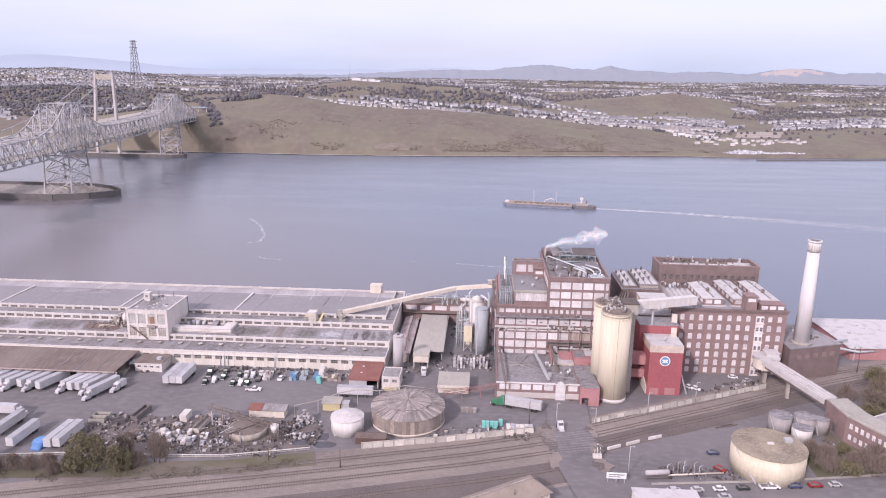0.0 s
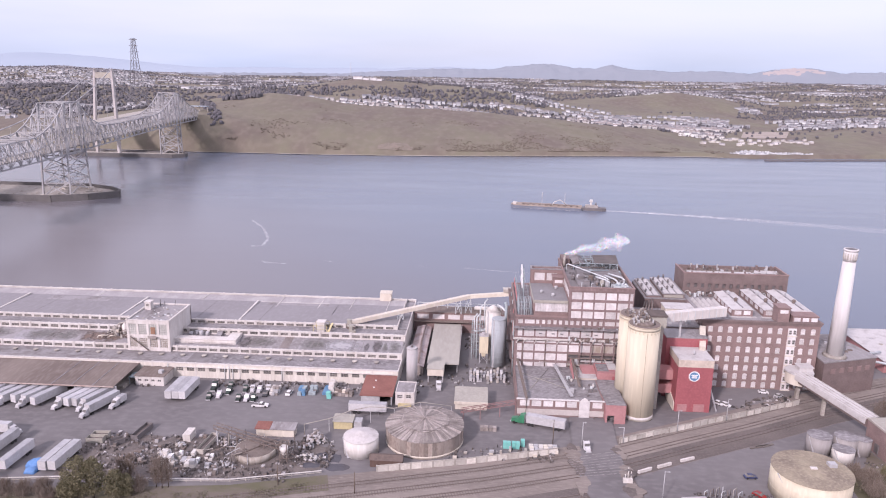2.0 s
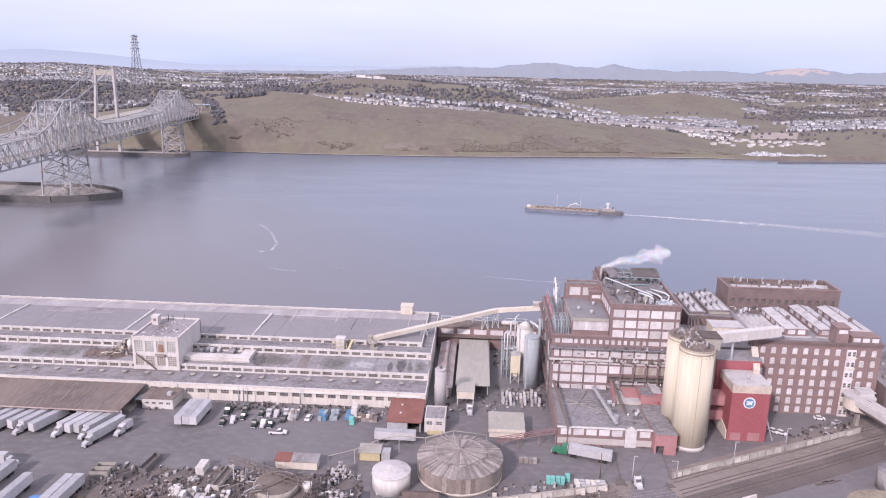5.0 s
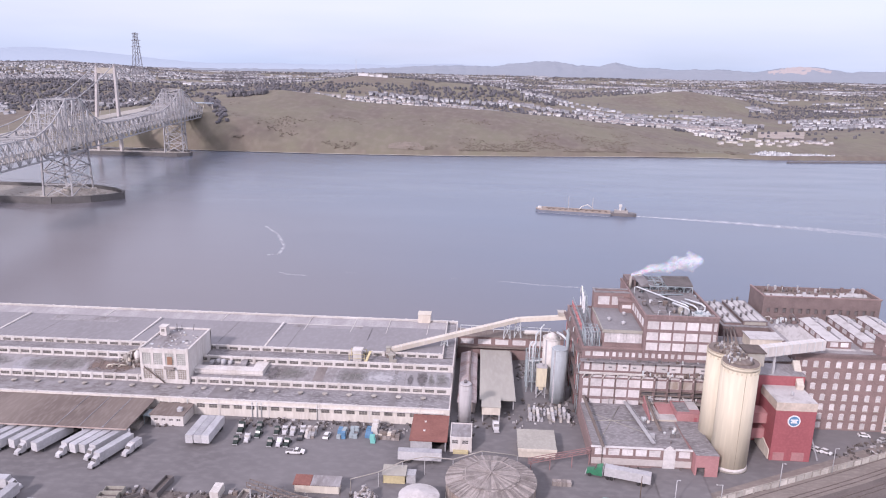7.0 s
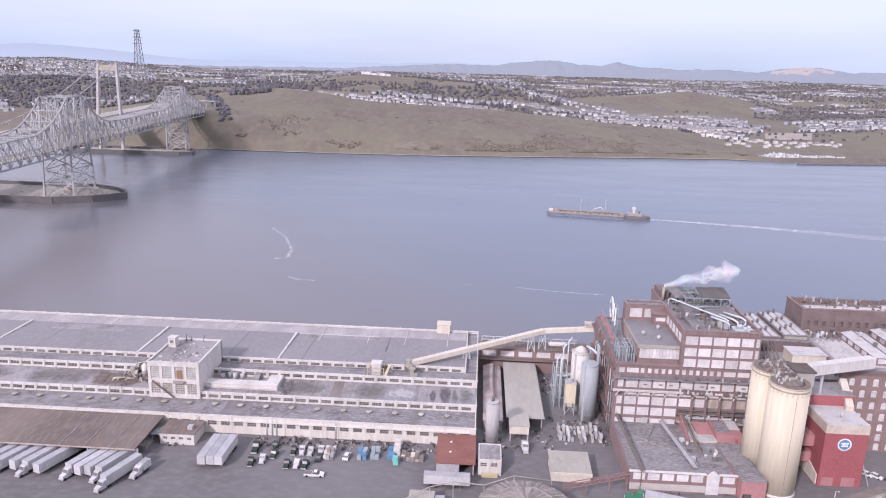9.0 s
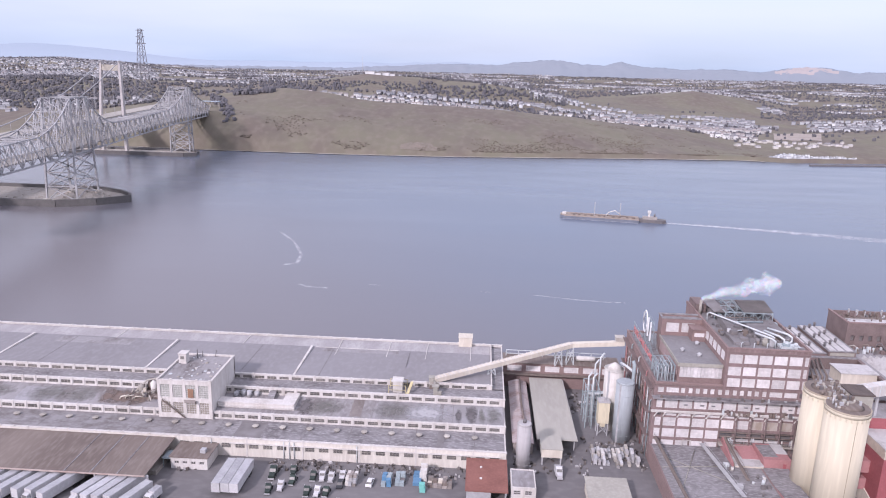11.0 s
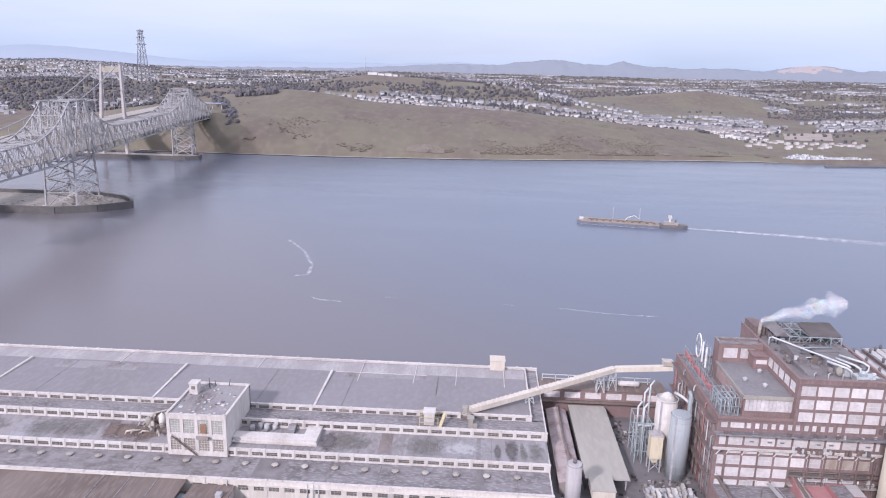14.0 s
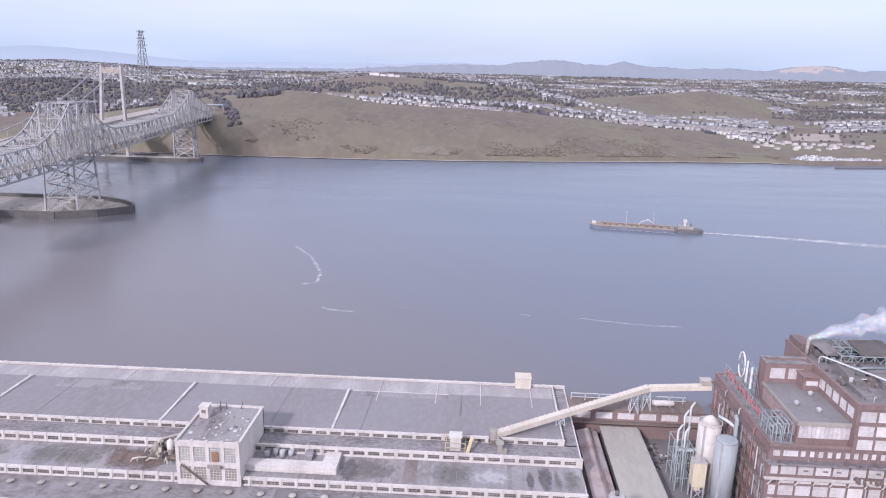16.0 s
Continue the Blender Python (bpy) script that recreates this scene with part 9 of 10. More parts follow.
for row in range(4):
    v, f, _ = strip([(OX + u * (float(np.interp(u, BEAR, SHORE)) + 18 + 34 * row), OY + float(np.interp(u, BEAR, SHORE)) + 18 + 34 * row) for u in (0.365, 0.40, 0.44, 0.48)], 1.2, -1.2, WZ + 0.5)
    solo("marina_pontoon", Geo().add(v, [tuple(reversed(k)) for k in f]), TIMBER, "grey floating pontoon of the marina", "pontoon", group="marina pontoons")
shore_pts = [(OX + u * (float(np.interp(u, BEAR, SHORE)) + 1), OY + float(np.interp(u, BEAR, SHORE)) + 1) for u in np.linspace(-0.5, 0.36, 60)]
v, f, _ = strip(shore_pts, 2.5, -3.5, WZ + 0.6, 9)
q = Geo().add(v, [tuple(reversed(k)) for k in f])
solo("shore_track", q, mat("pale_shore_rock", (0.42, 0.38, 0.33), (0.25, 0.215, 0.19), 0.05, 0.4, 0.95), "pale rocky line along the far waterline", "shore", "structure")

# earth slips on the bank
SLIP = mat("pink_earth", (0.215, 0.178, 0.148), (0.155, 0.136, 0.108), 0.08, 0.5, 0.95)
for u0, wd, hgt in ((-0.108, 50, 17), (0.165, 24, 14), (0.215, 18, 10)):
    v = []
    for i in range(13):
        for j in range(5):
            d0_ = float(np.interp(u0, BEAR, SHORE))
            dd = d0_ + 13 + (hgt * (0.55 + 0.45 * math.sin(math.pi * i / 12)) * (1 + 0.5 * noise.noise((i * 0.6, u0 * 30, 0)))) * j / 4 * 1.6
            x = OX + u0 * d0_ + wd * (i / 12 - 0.5)
            v.append((x, OY + dd, land(x, OY + dd) + 0.35))
    solo("earth_slip", Geo().add(v, [(a * 5 + b, (a + 1) * 5 + b, (a + 1) * 5 + b + 1, a * 5 + b + 1) for a in range(12) for b in range(4)], 0, True), SLIP, "bare pinkish earth slip on the far bank", "ground", "structure")

# ---- on the water ----
bg_ = thing("tank_barge", (64, 635, -4), "long low oil barge pushed by a tug", "barge")
d0 = (Vector((105, 628, 0)) - Vector((23, 641, 0))).normalized()
n0 = Vector((-d0.y, d0.x, 0))
def at_boat(a, b, z):
    p = Vector((23, 641, 0)) + d0 * a + n0 * b
    return (p.x, p.y, z)
hull = [at_boat(0, -3, 0)[:2], at_boat(4, -8, 0)[:2], at_boat(62, -8, 0)[:2], at_boat(62, 8, 0)[:2], at_boat(4, 8, 0)[:2], at_boat(0, 3, 0)[:2]]
part("hull", Geo().prism(hull, -5, -1.9), mat("blue_grey_hull", (0.17, 0.185, 0.225), (0.12, 0.13, 0.155), 0.1, 1.0, 0.6), bg_)
part("deck", Geo().prism(hull, -1.9, -1.6), mat("rusty_deck", (0.33, 0.27, 0.225), (0.235, 0.19, 0.16), 0.15, 1.0, 0.8), bg_)
for _ in range(1):
    part("deck_pipe", Geo().beam(at_boat(8, 2, -1.3), at_boat(58, 2, -1.3), 0.5), ROOF_BROWN, bg_)
for a in (27, 47):
    part("mast", Geo().beam(at_boat(a, 0, -1.6), at_boat(a, 0, 9.5), 0.45), STEEL, bg_)
part("crane", Geo().tube([at_boat(36, 0, -1.6), at_boat(38, 0, 1.5), at_boat(43, 0, 3.5), at_boat(48, 0, 0.0)], 0.4, 6), TANKW, bg_)
for a in (10, 14, 19, 24, 30, 34, 41, 46, 52, 57):
    part("hatch", Geo().beam(at_boat(a, -2, -1.1), at_boat(a + 2, -2, -1.1), 3.0, 1.0), ROOF_BROWN, bg_)
part("bow_house", Geo().beam(at_boat(1.5, 0, -0.9), at_boat(4.5, 0, -0.9), 4.0, 1.4), TANKW, bg_)
tug = thing("tug_boat", (94, 630, -4), "white and dark push tug behind the barge", "boat")
th_ = [at_boat(62.5, -4, 0)[:2], at_boat(80, -4, 0)[:2], at_boat(83, -2, 0)[:2], at_boat(83, 2, 0)[:2], at_boat(80, 4, 0)[:2], at_boat(62.5, 4, 0)[:2]]
part("hull", Geo().prism(th_, -5, -1.6), DARK, tug)
part("deckhouse", Geo().beam(at_boat(65, 0, -0.7), at_boat(76, 0, -0.7), 5.0, 2.2), mat("tug_cream", (0.36, 0.33, 0.31), None, 0.2, 1.5, 0.7), tug)
part("wheelhouse", Geo().beam(at_boat(68.5, 0, 4.2), at_boat(71, 0, 4.2), 3.2, 1.8).beam(at_boat(69.7, 0, 0), at_boat(69.8, 0, 4), 1.4, 1.4), TANKW, tug)
part("funnel", Geo().cyl(*at_boat(74, 0, 0)[:2], 0, 2.8, 0.7, 0.6, 12), DARK, tug)
FOAM = bpy.data.materials.new("foam")
FOAM.use_nodes = True
_n, _l = FOAM.node_tree.nodes, FOAM.node_tree.links
_p = _n["Principled BSDF"]
_p.inputs["Base Color"].default_value, _p.inputs["Roughness"].default_value = (0.75, 0.75, 0.78, 1), 0.8
_no = _n.new("ShaderNodeTexNoise")
_no.inputs["Scale"].default_value, _no.inputs["Detail"].default_value = 0.3, 5.0
_mr = _n.new("ShaderNodeMapRange")
_mr.inputs["From Min"].default_value, _mr.inputs["From Max"].default_value = 0.25, 0.7
_mr.inputs["To Max"].default_value = 0.55
_ge = _n.new("ShaderNodeNewGeometry")
_l.new(_ge.outputs["Position"], _no.inputs["Vector"])
_l.new(_no.outputs["Fac"], _mr.inputs["Value"])
_di = _n.new("ShaderNodeVectorMath")
_di.operation = "DISTANCE"
_di.inputs[1].default_value = tuple(at_boat(80, 0, WZ))
_fd = _n.new("ShaderNodeMapRange")
_fd.inputs["From Max"].default_value, _fd.inputs["To Min"].default_value, _fd.inputs["To Max"].default_value = 270, 1.0, 0.22
_mu = _n.new("ShaderNodeMath")
_mu.operation = "MULTIPLY"
_l.new(_ge.outputs["Position"], _di.inputs[0])
_l.new(_di.outputs["Value"], _fd.inputs["Value"])
_l.new(_mr.outputs["Result"], _mu.inputs[0])
_l.new(_fd.outputs["Result"], _mu.inputs[1])
_l.new(_mu.outputs["Value"], _p.inputs["Alpha"])
q = Geo()
v = []
for i in range(41):
    k = i / 40
    c = Vector(at_boat(83 + 230 * k, -30 * k * k * 0.9, 0))
    w = 1.8 + 9.0 * k
    for s in (-1, -0.4, 0.3, 1):
        v.append((c.x + n0.x * w * s, c.y + n0.y * w * s, WZ + 0.06))
q.add(v, [(a * 4 + b, a * 4 + b + 1, (a + 1) * 4 + b + 1, (a + 1) * 4 + b) for a in range(40) for b in range(3)])
FOAM_L = FOAM.copy()
FOAM_L.name = "drifting_foam"
for n_ in FOAM_L.node_tree.nodes:
    if n_.type == "MAP_RANGE" and n_.inputs["From Max"].default_value > 1:
        n_.inputs["To Max"].default_value = 0.75
        n_.inputs["To Min"].default_value = 0.75
FOAM_D = FOAM.copy()
FOAM_D.name = "dense_foam"
for n_ in FOAM_D.node_tree.nodes:
    if n_.type == "MAP_RANGE" and n_.inputs["From Max"].default_value < 1:
        n_.inputs["To Max"].default_value = 0.7
core = Geo()
vc = []
for i in range(21):
    k = i / 20
    c = Vector(at_boat(82.5 + 120 * k, -30 * (120 * k / 230) ** 2 * 0.9, 0))
    w = (1.2 + 2.4 * k) * (1 - 0.7 * k * k)
    for s in (-1, 1):
        vc.append((c.x + n0.x * w * s, c.y + n0.y * w * s, WZ + 0.12))
core.add(vc, [(2 * a, 2 * a + 1, 2 * a + 3, 2 * a + 2) for a in range(20)])
solo("boat_wash", core, FOAM_D, "bright churned water behind the tug", "wake", "stuff")
solo("boat_wake", q, FOAM, "white wake trailing behind the tug", "wake", "stuff")
v2, f2, _ = strip([at_boat(2, -8.8, 0)[:2], at_boat(62, -8.8, 0)[:2]], 1.0, -1.0, WZ + 0.06)
solo("bow_wash", Geo().add(v2, f2), FOAM, "thin foam line along the barge", "wake", "stuff")
q = Geo()
for pts, w in (([(-182, 545), (-166, 520), (-152, 486), (-150, 466), (-157, 463)], 1.0), ([(-139, 426), (-133, 423), (-122, 421)], 0.9), ([(-101, 431), (-95, 430)], 0.5), ([(-41, 427), (-36, 426)], 0.5), ([(-13, 425), (-6, 423), (14, 419), (34, 418)], 0.6), ([(86, 396), (93, 394)], 0.8)):
    v, f, _ = strip(pts, w, -w, WZ + 0.05, 3)
    q.add([(p[0] + 0.6 * noise.noise((p[0] / 3, p[1] / 3, 0)), p[1] + 0.8 * noise.noise((p[0] / 4, p[1] / 4, 6)), p[2]) for p in v], f)
solo("foam_lines", q, FOAM_L, "thin foam lines drifting on the strait", "foam", "stuff")

# ---- vehicles ----
PARK = -3000.0
def wheel(parent, x, y, r=0.5, w=0.3):
    q = Geo()
    n = 14
    ring = [(math.cos(2 * math.pi * i / n) * r, math.sin(2 * math.pi * i / n) * r) for i in range(n)]
    q.add([(x - w / 2, y + a, r + b) for a, b in ring] + [(x + w / 2, y + a, r + b) for a, b in ring], [tuple(range(n)), tuple(range(2 * n - 1, n - 1, -1))] + [(i, (i + 1) % n, n + (i + 1) % n, n + i) for i in range(n)])
    ob = new("wheel", q.mesh("wheel", RUBBER))
    ob.parent = parent
def local_part(name, geo, mats, parent, label=""):
    ob = new(name, geo.mesh(name, mats))
    ob.parent = parent
    return tagged(ob, label)
def make_trailer(length=12.6, group="semi-trailers"):
    t = thing("semi_trailer", (0, 0, PARK), "white box semi-trailer parked in the yard", "trailer", group)
    local_part("box", Geo().box(-1.15, 1.15, 0, length, 1.1, 3.7), TRW, t)
    local_part("roof", Geo().box(-1.13, 1.13, 0.05, length - 0.05, 3.7, 3.75), mat("trailer_roof_skin", (0.41, 0.405, 0.42), (0.32, 0.315, 0.33), 0.25, 1.5, 0.6, random_tint=0.15), t)
    local_part("chassis", Geo().box(-0.5, 0.5, 0.5, length - 0.3, 0.9, 1.2), DARK, t)
    local_part("door_frame", Geo().box(-1.17, 1.17, length - 0.06, length + 0.02, 1.05, 3.73), STEEL, t)
    local_part("landing_gear", Geo().box(-0.9, -0.7, 2.5, 2.8, 0, 1.0).box(0.7, 0.9, 2.5, 2.8, 0, 1.0).box(-0.9, 0.9, 2.55, 2.75, 0.8, 1.0), DARK, t)
    for y in (length - 3.2, length - 1.9):
        for x in (-0.95, 0.95):
            wheel(t, x, y)
    return t
def make_cab(material, label, group="truck cabs"):
    """A truck tractor that faces -y, its rear at y = 0."""
    t = thing("truck_tractor", (0, 0, PARK), label, "truck", group)
    q = Geo()
    q.add([(-1.15, -1.2, 0.7), (1.15, -1.2, 0.7), (1.15, -1.2, 3.6), (-1.15, -1.2, 3.6), (-1.15, -3.6, 0.7), (1.15, -3.6, 0.7), (1.1, -3.4, 2.1), (-1.1, -3.4, 2.1), (1.05, -2.7, 3.2), (-1.05, -2.7, 3.2)],
          [(0, 1, 2, 3), (4, 0, 3, 9, 7), (1, 5, 6, 8, 2), (7, 6, 5, 4), (9, 8, 6, 7), (3, 2, 8, 9), (0, 4, 5, 1)])
    local_part("cabin", q, material, t)
    q = Geo().add([(-1.0, -3.4, 0.7), (1.0, -3.4, 0.7), (0.9, -5.6, 0.7), (-0.9, -5.6, 0.7), (-1.0, -3.4, 2.1), (1.0, -3.4, 2.1), (0.85, -5.5, 1.7), (-0.85, -5.5, 1.7)], [(3, 2, 1, 0), (4, 5, 6, 7), (0, 1, 5, 4), (1, 2, 6, 5), (2, 3, 7, 6), (3, 0, 4, 7)])
    local_part("bonnet", q, material, t)
    local_part("windscreen", Geo().add([(-0.98, -3.42, 2.16), (0.98, -3.42, 2.16), (0.94, -2.8, 3.1), (-0.94, -2.8, 3.1)], [(0, 1, 2, 3)]), GLASS, t)
    local_part("bumper", Geo().box(-1.1, 1.1, -5.85, -5.62, 0.4, 0.9), STEEL, t)
    local_part("chassis", Geo().box(-0.5, 0.5, -1.2, 2.2, 0.6, 1.0), DARK, t)
    for x in (-0.95, 0.95):
        wheel(t, x, -4.6)
        wheel(t, x, 0.3)
        wheel(t, x, 1.5)
        local_part("exhaust", Geo().cyl(x * 1.1, -1.0, 0.8, 3.9, 0.1, 0.1, 8), STEEL, t)
    return t
def make_car(paint, label, kind="car"):
    """A car that faces -y, centred."""
    t = thing(kind, (0, 0, PARK), label, "car" if kind == "car" else "pickup", "parked cars")
    q = Geo()
    L = 2.25 if kind == "car" else 2.75
    prof = [(-L, 0.3), (-L, 0.75), (-L + 0.9, 0.95), (L - 0.35, 0.98), (L, 0.8), (L, 0.3)]
    n = len(prof)
    q.add([(-0.9, y, z) for y, z in prof] + [(0.9, y, z) for y, z in prof], [tuple(range(n)), tuple(range(2 * n - 1, n - 1, -1))] + [(i, (i + 1) % n, n + (i + 1) % n, n + i) for i in range(n)])
    local_part("body", q, paint, t)
    c0, c1 = (-L + 1.0, L - 0.5) if kind == "car" else (-L + 1.2, L - 2.3)
    q = Geo().add([(-0.85, c0, 0.95), (0.85, c0, 0.95), (0.85, c1, 0.97), (-0.85, c1, 0.97), (-0.68, c0 + 0.7, 1.48), (0.68, c0 + 0.7, 1.48), (0.68, c1 - 0.45, 1.48), (-0.68, c1 - 0.45, 1.48)], [(0, 1, 5, 4), (1, 2, 6, 5), (2, 3, 7, 6), (3, 0, 4, 7)])
    local_part("glasshouse", q, GLASS, t)
    local_part("roof", Geo().box(-0.69, 0.69, c0 + 0.68, c1 - 0.43, 1.48, 1.53), paint, t)
    if kind != "car":
        local_part("bed", Geo().box(-0.75, 0.75, c1 + 0.15, L - 0.1, 0.985, 1.0), DARK, t)
    for x in (-0.82, 0.82):
        for y in (-L + 0.85, L - 0.85):
            wheel(t, x, y, 0.33, 0.2)
    return t
class Stock:
    """Gives a thing and then copies of it."""

    def __init__(self, ob, size=(1.0, 1.0, 1.0)):
        self.ob, self.fresh, self.size = ob, True, Matrix.Diagonal((*size, 1.0))

    def put(self, x, y, rz=0.0, z=0.0):
        m = pose(x, y, z, 0, 0, rz) @ self.size
        if self.fresh:
            self.ob.matrix_basis, self.fresh = m, False
            return self.ob
        return copy_thing(self.ob, m)
trailers = Stock(make_trailer())
cabs_w = Stock(make_cab(TRW, "white truck tractor with a sloped bonnet"))
cabs_d = Stock(make_cab(CABD, "dark green truck tractor parked in the yard"))
cabs_s = Stock(make_cab(TRW, "small white yard truck parked by the wall"))
for st in (cabs_d, cabs_s):
    st.size = Matrix.Diagonal((0.84, 0.72, 0.78, 1.0))
cabs_w.size = Matrix.Diagonal((0.9, 0.76, 0.9, 1.0))
SLANT = -18.5
for x, y in ((-181.0, 219.4), (-176.2, 219.4), (-173.4, 219.4), (-170.2, 219.6), (-166.0, 219.7), (-162.6, 219.2), (-158.5, 219.3), (-154.9, 219.4), (-151.1, 218.2), (-142.6, 219.2), (-139.8, 218.4), (-137.0, 218.5), (-133.9, 218.6), (-130.4, 214.5)):
    trailers.put(x, y, SLANT)
for x, y in ((-173.4, 219.4), (-162.6, 219.2), (-154.9, 219.4), (-142.6, 219.2), (-133.9, 218.6), (-130.4, 214.5)):
    cabs_w.put(x + 0.2, y + 0.55, SLANT)
for x, y in ((-108.95, 226.7), (-106.55, 226.9), (-104.15, 226.9)):
    trailers.put(x, y, -1.0)
box_truck = Stock(make_trailer(3.4, "box trucks"))
box_truck.size = Matrix.Diagonal((0.82, 0.9, 0.8, 1.0))
box_truck.put(-124.2, 222.6, -14)
cabs_s.put(-124.15, 223.0, -14)
# left yard
trailers.put(-147.0, 200.9, 90)
cabs_w.put(-147.2, 200.9, 90)
for x, y, r in ((-144.0, 185.8, -2), (-135.5, 179.8, -2), (-124.3, 180.2, -2), (-121.7, 180.6, -2)):
    trailers.put(x, y, r)
trailers.put(-33.6, 224.6, 90)
cabs_w.put(-17.6, 246.5, 4)
box_truck.put(-17.7, 244.8, 4)
# cabs and cars along the warehouse
for i, (x, y) in enumerate(((-96.7, 239.2), (-95.9, 231.2), (-90.5, 235.9), (-85.5, 238.4), (-85.5, 231.1), (-80.3, 231.4), (-91.6, 240.5))):
    cabs_d.put(x, y, 4 * math.sin(i * 2.3))
for i, (x, y) in enumerate(((-93.0, 233.0), (-83.1, 238.6), (-80.4, 238.4), (-82.6, 231.4), (-77.6, 239.4))):
    cabs_s.put(x, y, 5 * math.sin(i * 1.7))
cars = [Stock(make_car(mat("car_paint_" + nm, col, None, 0.5, 3.0, 0.3), f"{nm} saloon car parked at the kerb")) for nm, col in (("white", (0.72, 0.72, 0.72)), ("silver", (0.45, 0.45, 0.46)), ("black", (0.04, 0.04, 0.045)), ("red", (0.28, 0.03, 0.03)), ("blue", (0.06, 0.07, 0.14)))]
for st in cars:
    st.size = Matrix.Diagonal((0.92, 0.88, 0.92, 1.0))
pick = Stock(make_car(mat("pickup_white", (0.74, 0.73, 0.72), None, 0.5, 3.0, 0.35), "white pickup truck parked in the open", "pickup"))
pick.put(-76.8, 226.0, 92)
cars[0].put(-69.6, 236.2, 175)
cars[2].put(-77.5, 234.6, 3)
for x, c, kind in ((57.5, 1, 0), (64.0, 1, 0), (70.3, 0, 0), (77.0, 2, 0), (84.6, 0, 1), (91.8, 4, 0), (97.8, 3, 0), (103.6, 1, 0)):
    y = 173.2 + (x - 57) * 0.145
    (pick if kind else cars[c]).put(x, y, 97)
for x, y, r, c in ((99.6, 252.6, 80, 0), (80.3, 242.0, 40, 0), (82.5, 241.0, 40, 0), (104, 250, 120, 1), (74.5, 194.8, 95, 4), (73.6, 185.6, 40, 3), (70.5, 171.4, 97, 1)):
    cars[c].put(x, y, r)
cabs_w.put(29.6, 207.5, 10)
gt = Stock(make_cab(CABG, "bright green truck tractor pulling a white trailer"))
gt.put(13.2, 221.2, -106)
trailers.put(12.6, 221.4, -106)

# ---- yard clutter ----
def crate_stack(x, y, rows, w, d, h, material, label, name="pallet_stack", group="pallet stacks", seed=0):
    rng = random.Random(seed)
    st = thing(name, (x, y, 0), label, "stack", group)
    for i in range(rows[0]):
        for j in range(rows[1]):
            for k in range(rng.randint(1, rows[2])):
                cx, cy = x + i * (w + 0.15) + rng.uniform(-0.1, 0.1), y + j * (d + 0.15) + rng.uniform(-0.1, 0.1)
                part("crate", Geo().box(cx, cx + w, cy, cy + d, k * h + 0.004 * k, (k + 1) * h), rng.choice(material), st)
    return st
crate_stack(-76.3, 234.6, (3, 4, 3), 0.9, 1.1, 0.9, [TANKW, STEEL, TIMBER], "wrapped white pallets stacked by the wall", seed=1)
crate_stack(-66.4, 235.2, (2, 3, 2), 1.2, 1.2, 1.1, [TURQ, SIGN_B, STEEL], "blue and grey bins by the wall", seed=2)
crate_stack(-62.8, 236.0, (2, 3, 2), 1.2, 1.2, 1.1, [DARK, TURQ], "dark bins beside the wall", seed=3)
crate_stack(-53.8, 236.0, (5, 3, 2), 1.2, 1.0, 0.9, [TIMBER, ROOF_BROWN, CREAM], "brown timber pallets stacked by the wall", seed=4)
crate_stack(-58.0, 236.5, (1, 4, 1), 2.2, 1.4, 1.0, [SIGN_B], "bright blue crates by the wall", seed=5)
crate_stack(-56.2, 239.0, (1, 5, 3), 1.8, 1.2, 1.1, [TANKW], "white container against the wall", seed=6)
crate_stack(-55.9, 233.6, (1, 1, 2), 1.5, 1.4, 1.2, [TEAL], "teal portable cabin beside the wall", seed=7)
crate_stack(4.6, 205.2, (4, 1, 1), 1.15, 1.2, 2.1, [TEAL], "row of teal portable toilets", "portable_toilets", "portable toilets", seed=8)
crate_stack(10.0, 206.8, (1, 1, 1), 1.2, 1.2, 2.1, [TEAL], "pair of teal portable toilets", "portable_toilets", "portable toilets", seed=9)
crate_stack(12.5, 203.2, (6, 3, 1), 1.3, 1.2, 1.0, [TANKW, STEEL, CREAM], "low row of pale crates by the wall", seed=10)
crate_stack(-2.5, 215.5, (4, 1, 1), 1.2, 1.6, 1.3, [TIMBER], "grey timber bin in the yard", seed=11)
rng = random.Random(4)
def lump_pile(name, x, y, rx, ry, top, count, size, mats, label, seed):
    """A mound of sagging sacks or drums, each one of its own."""
    rg = random.Random(seed)
    pile = thing(name, (x, y, 0), label, "pile", "yard piles")
    for i in range(count):
        a, k = rg.uniform(0, 6.283), math.sqrt(rg.random())
        r = size * rg.uniform(0.7, 1.2)
        px_, py_ = x + rx * k * math.cos(a), y + ry * k * math.sin(a)
        pz = r * 0.6 + max(0, top - r) * (1 - k) * rg.uniform(0.6, 1.0)
        q = Geo()
        if name == "sack_pile":
            blob(q, (px_, py_, pz), r, 0.8, 0.5, True, i * 1.7 + seed)
            part("sack", q, rg.choice(mats), pile)
        else:
            d = Vector((rg.uniform(-1, 1), rg.uniform(-1, 1), rg.uniform(-0.1, 0.9))).normalized() * r * 1.3
            c = Vector((px_, py_, pz))
            part("drum", q.tube([c - d, c + d], r * 0.6, 9), rg.choice(mats), pile)
lump_pile("drum_pile", -52.6, 204.6, 3.3, 2.6, 4.6, 110, 0.45, [STEEL, SILO_G, SILO_G, TIMBER, CONC], "mound of silvery drums and pipe ends", 5)
lump_pile("drum_pile", -54.6, 199.6, 2.4, 1.9, 1.8, 26, 0.6, [STEEL, SILO_G, DARK, ROOF_BROWN], "low mound of grey drums", 6)
lump_pile("sack_pile", -53.0, 194.4, 3.6, 1.6, 1.5, 56, 0.4, [TANKW, STEEL, DARK, CONC, SILO_G], "grey and white sacks heaped by the fence", 7)
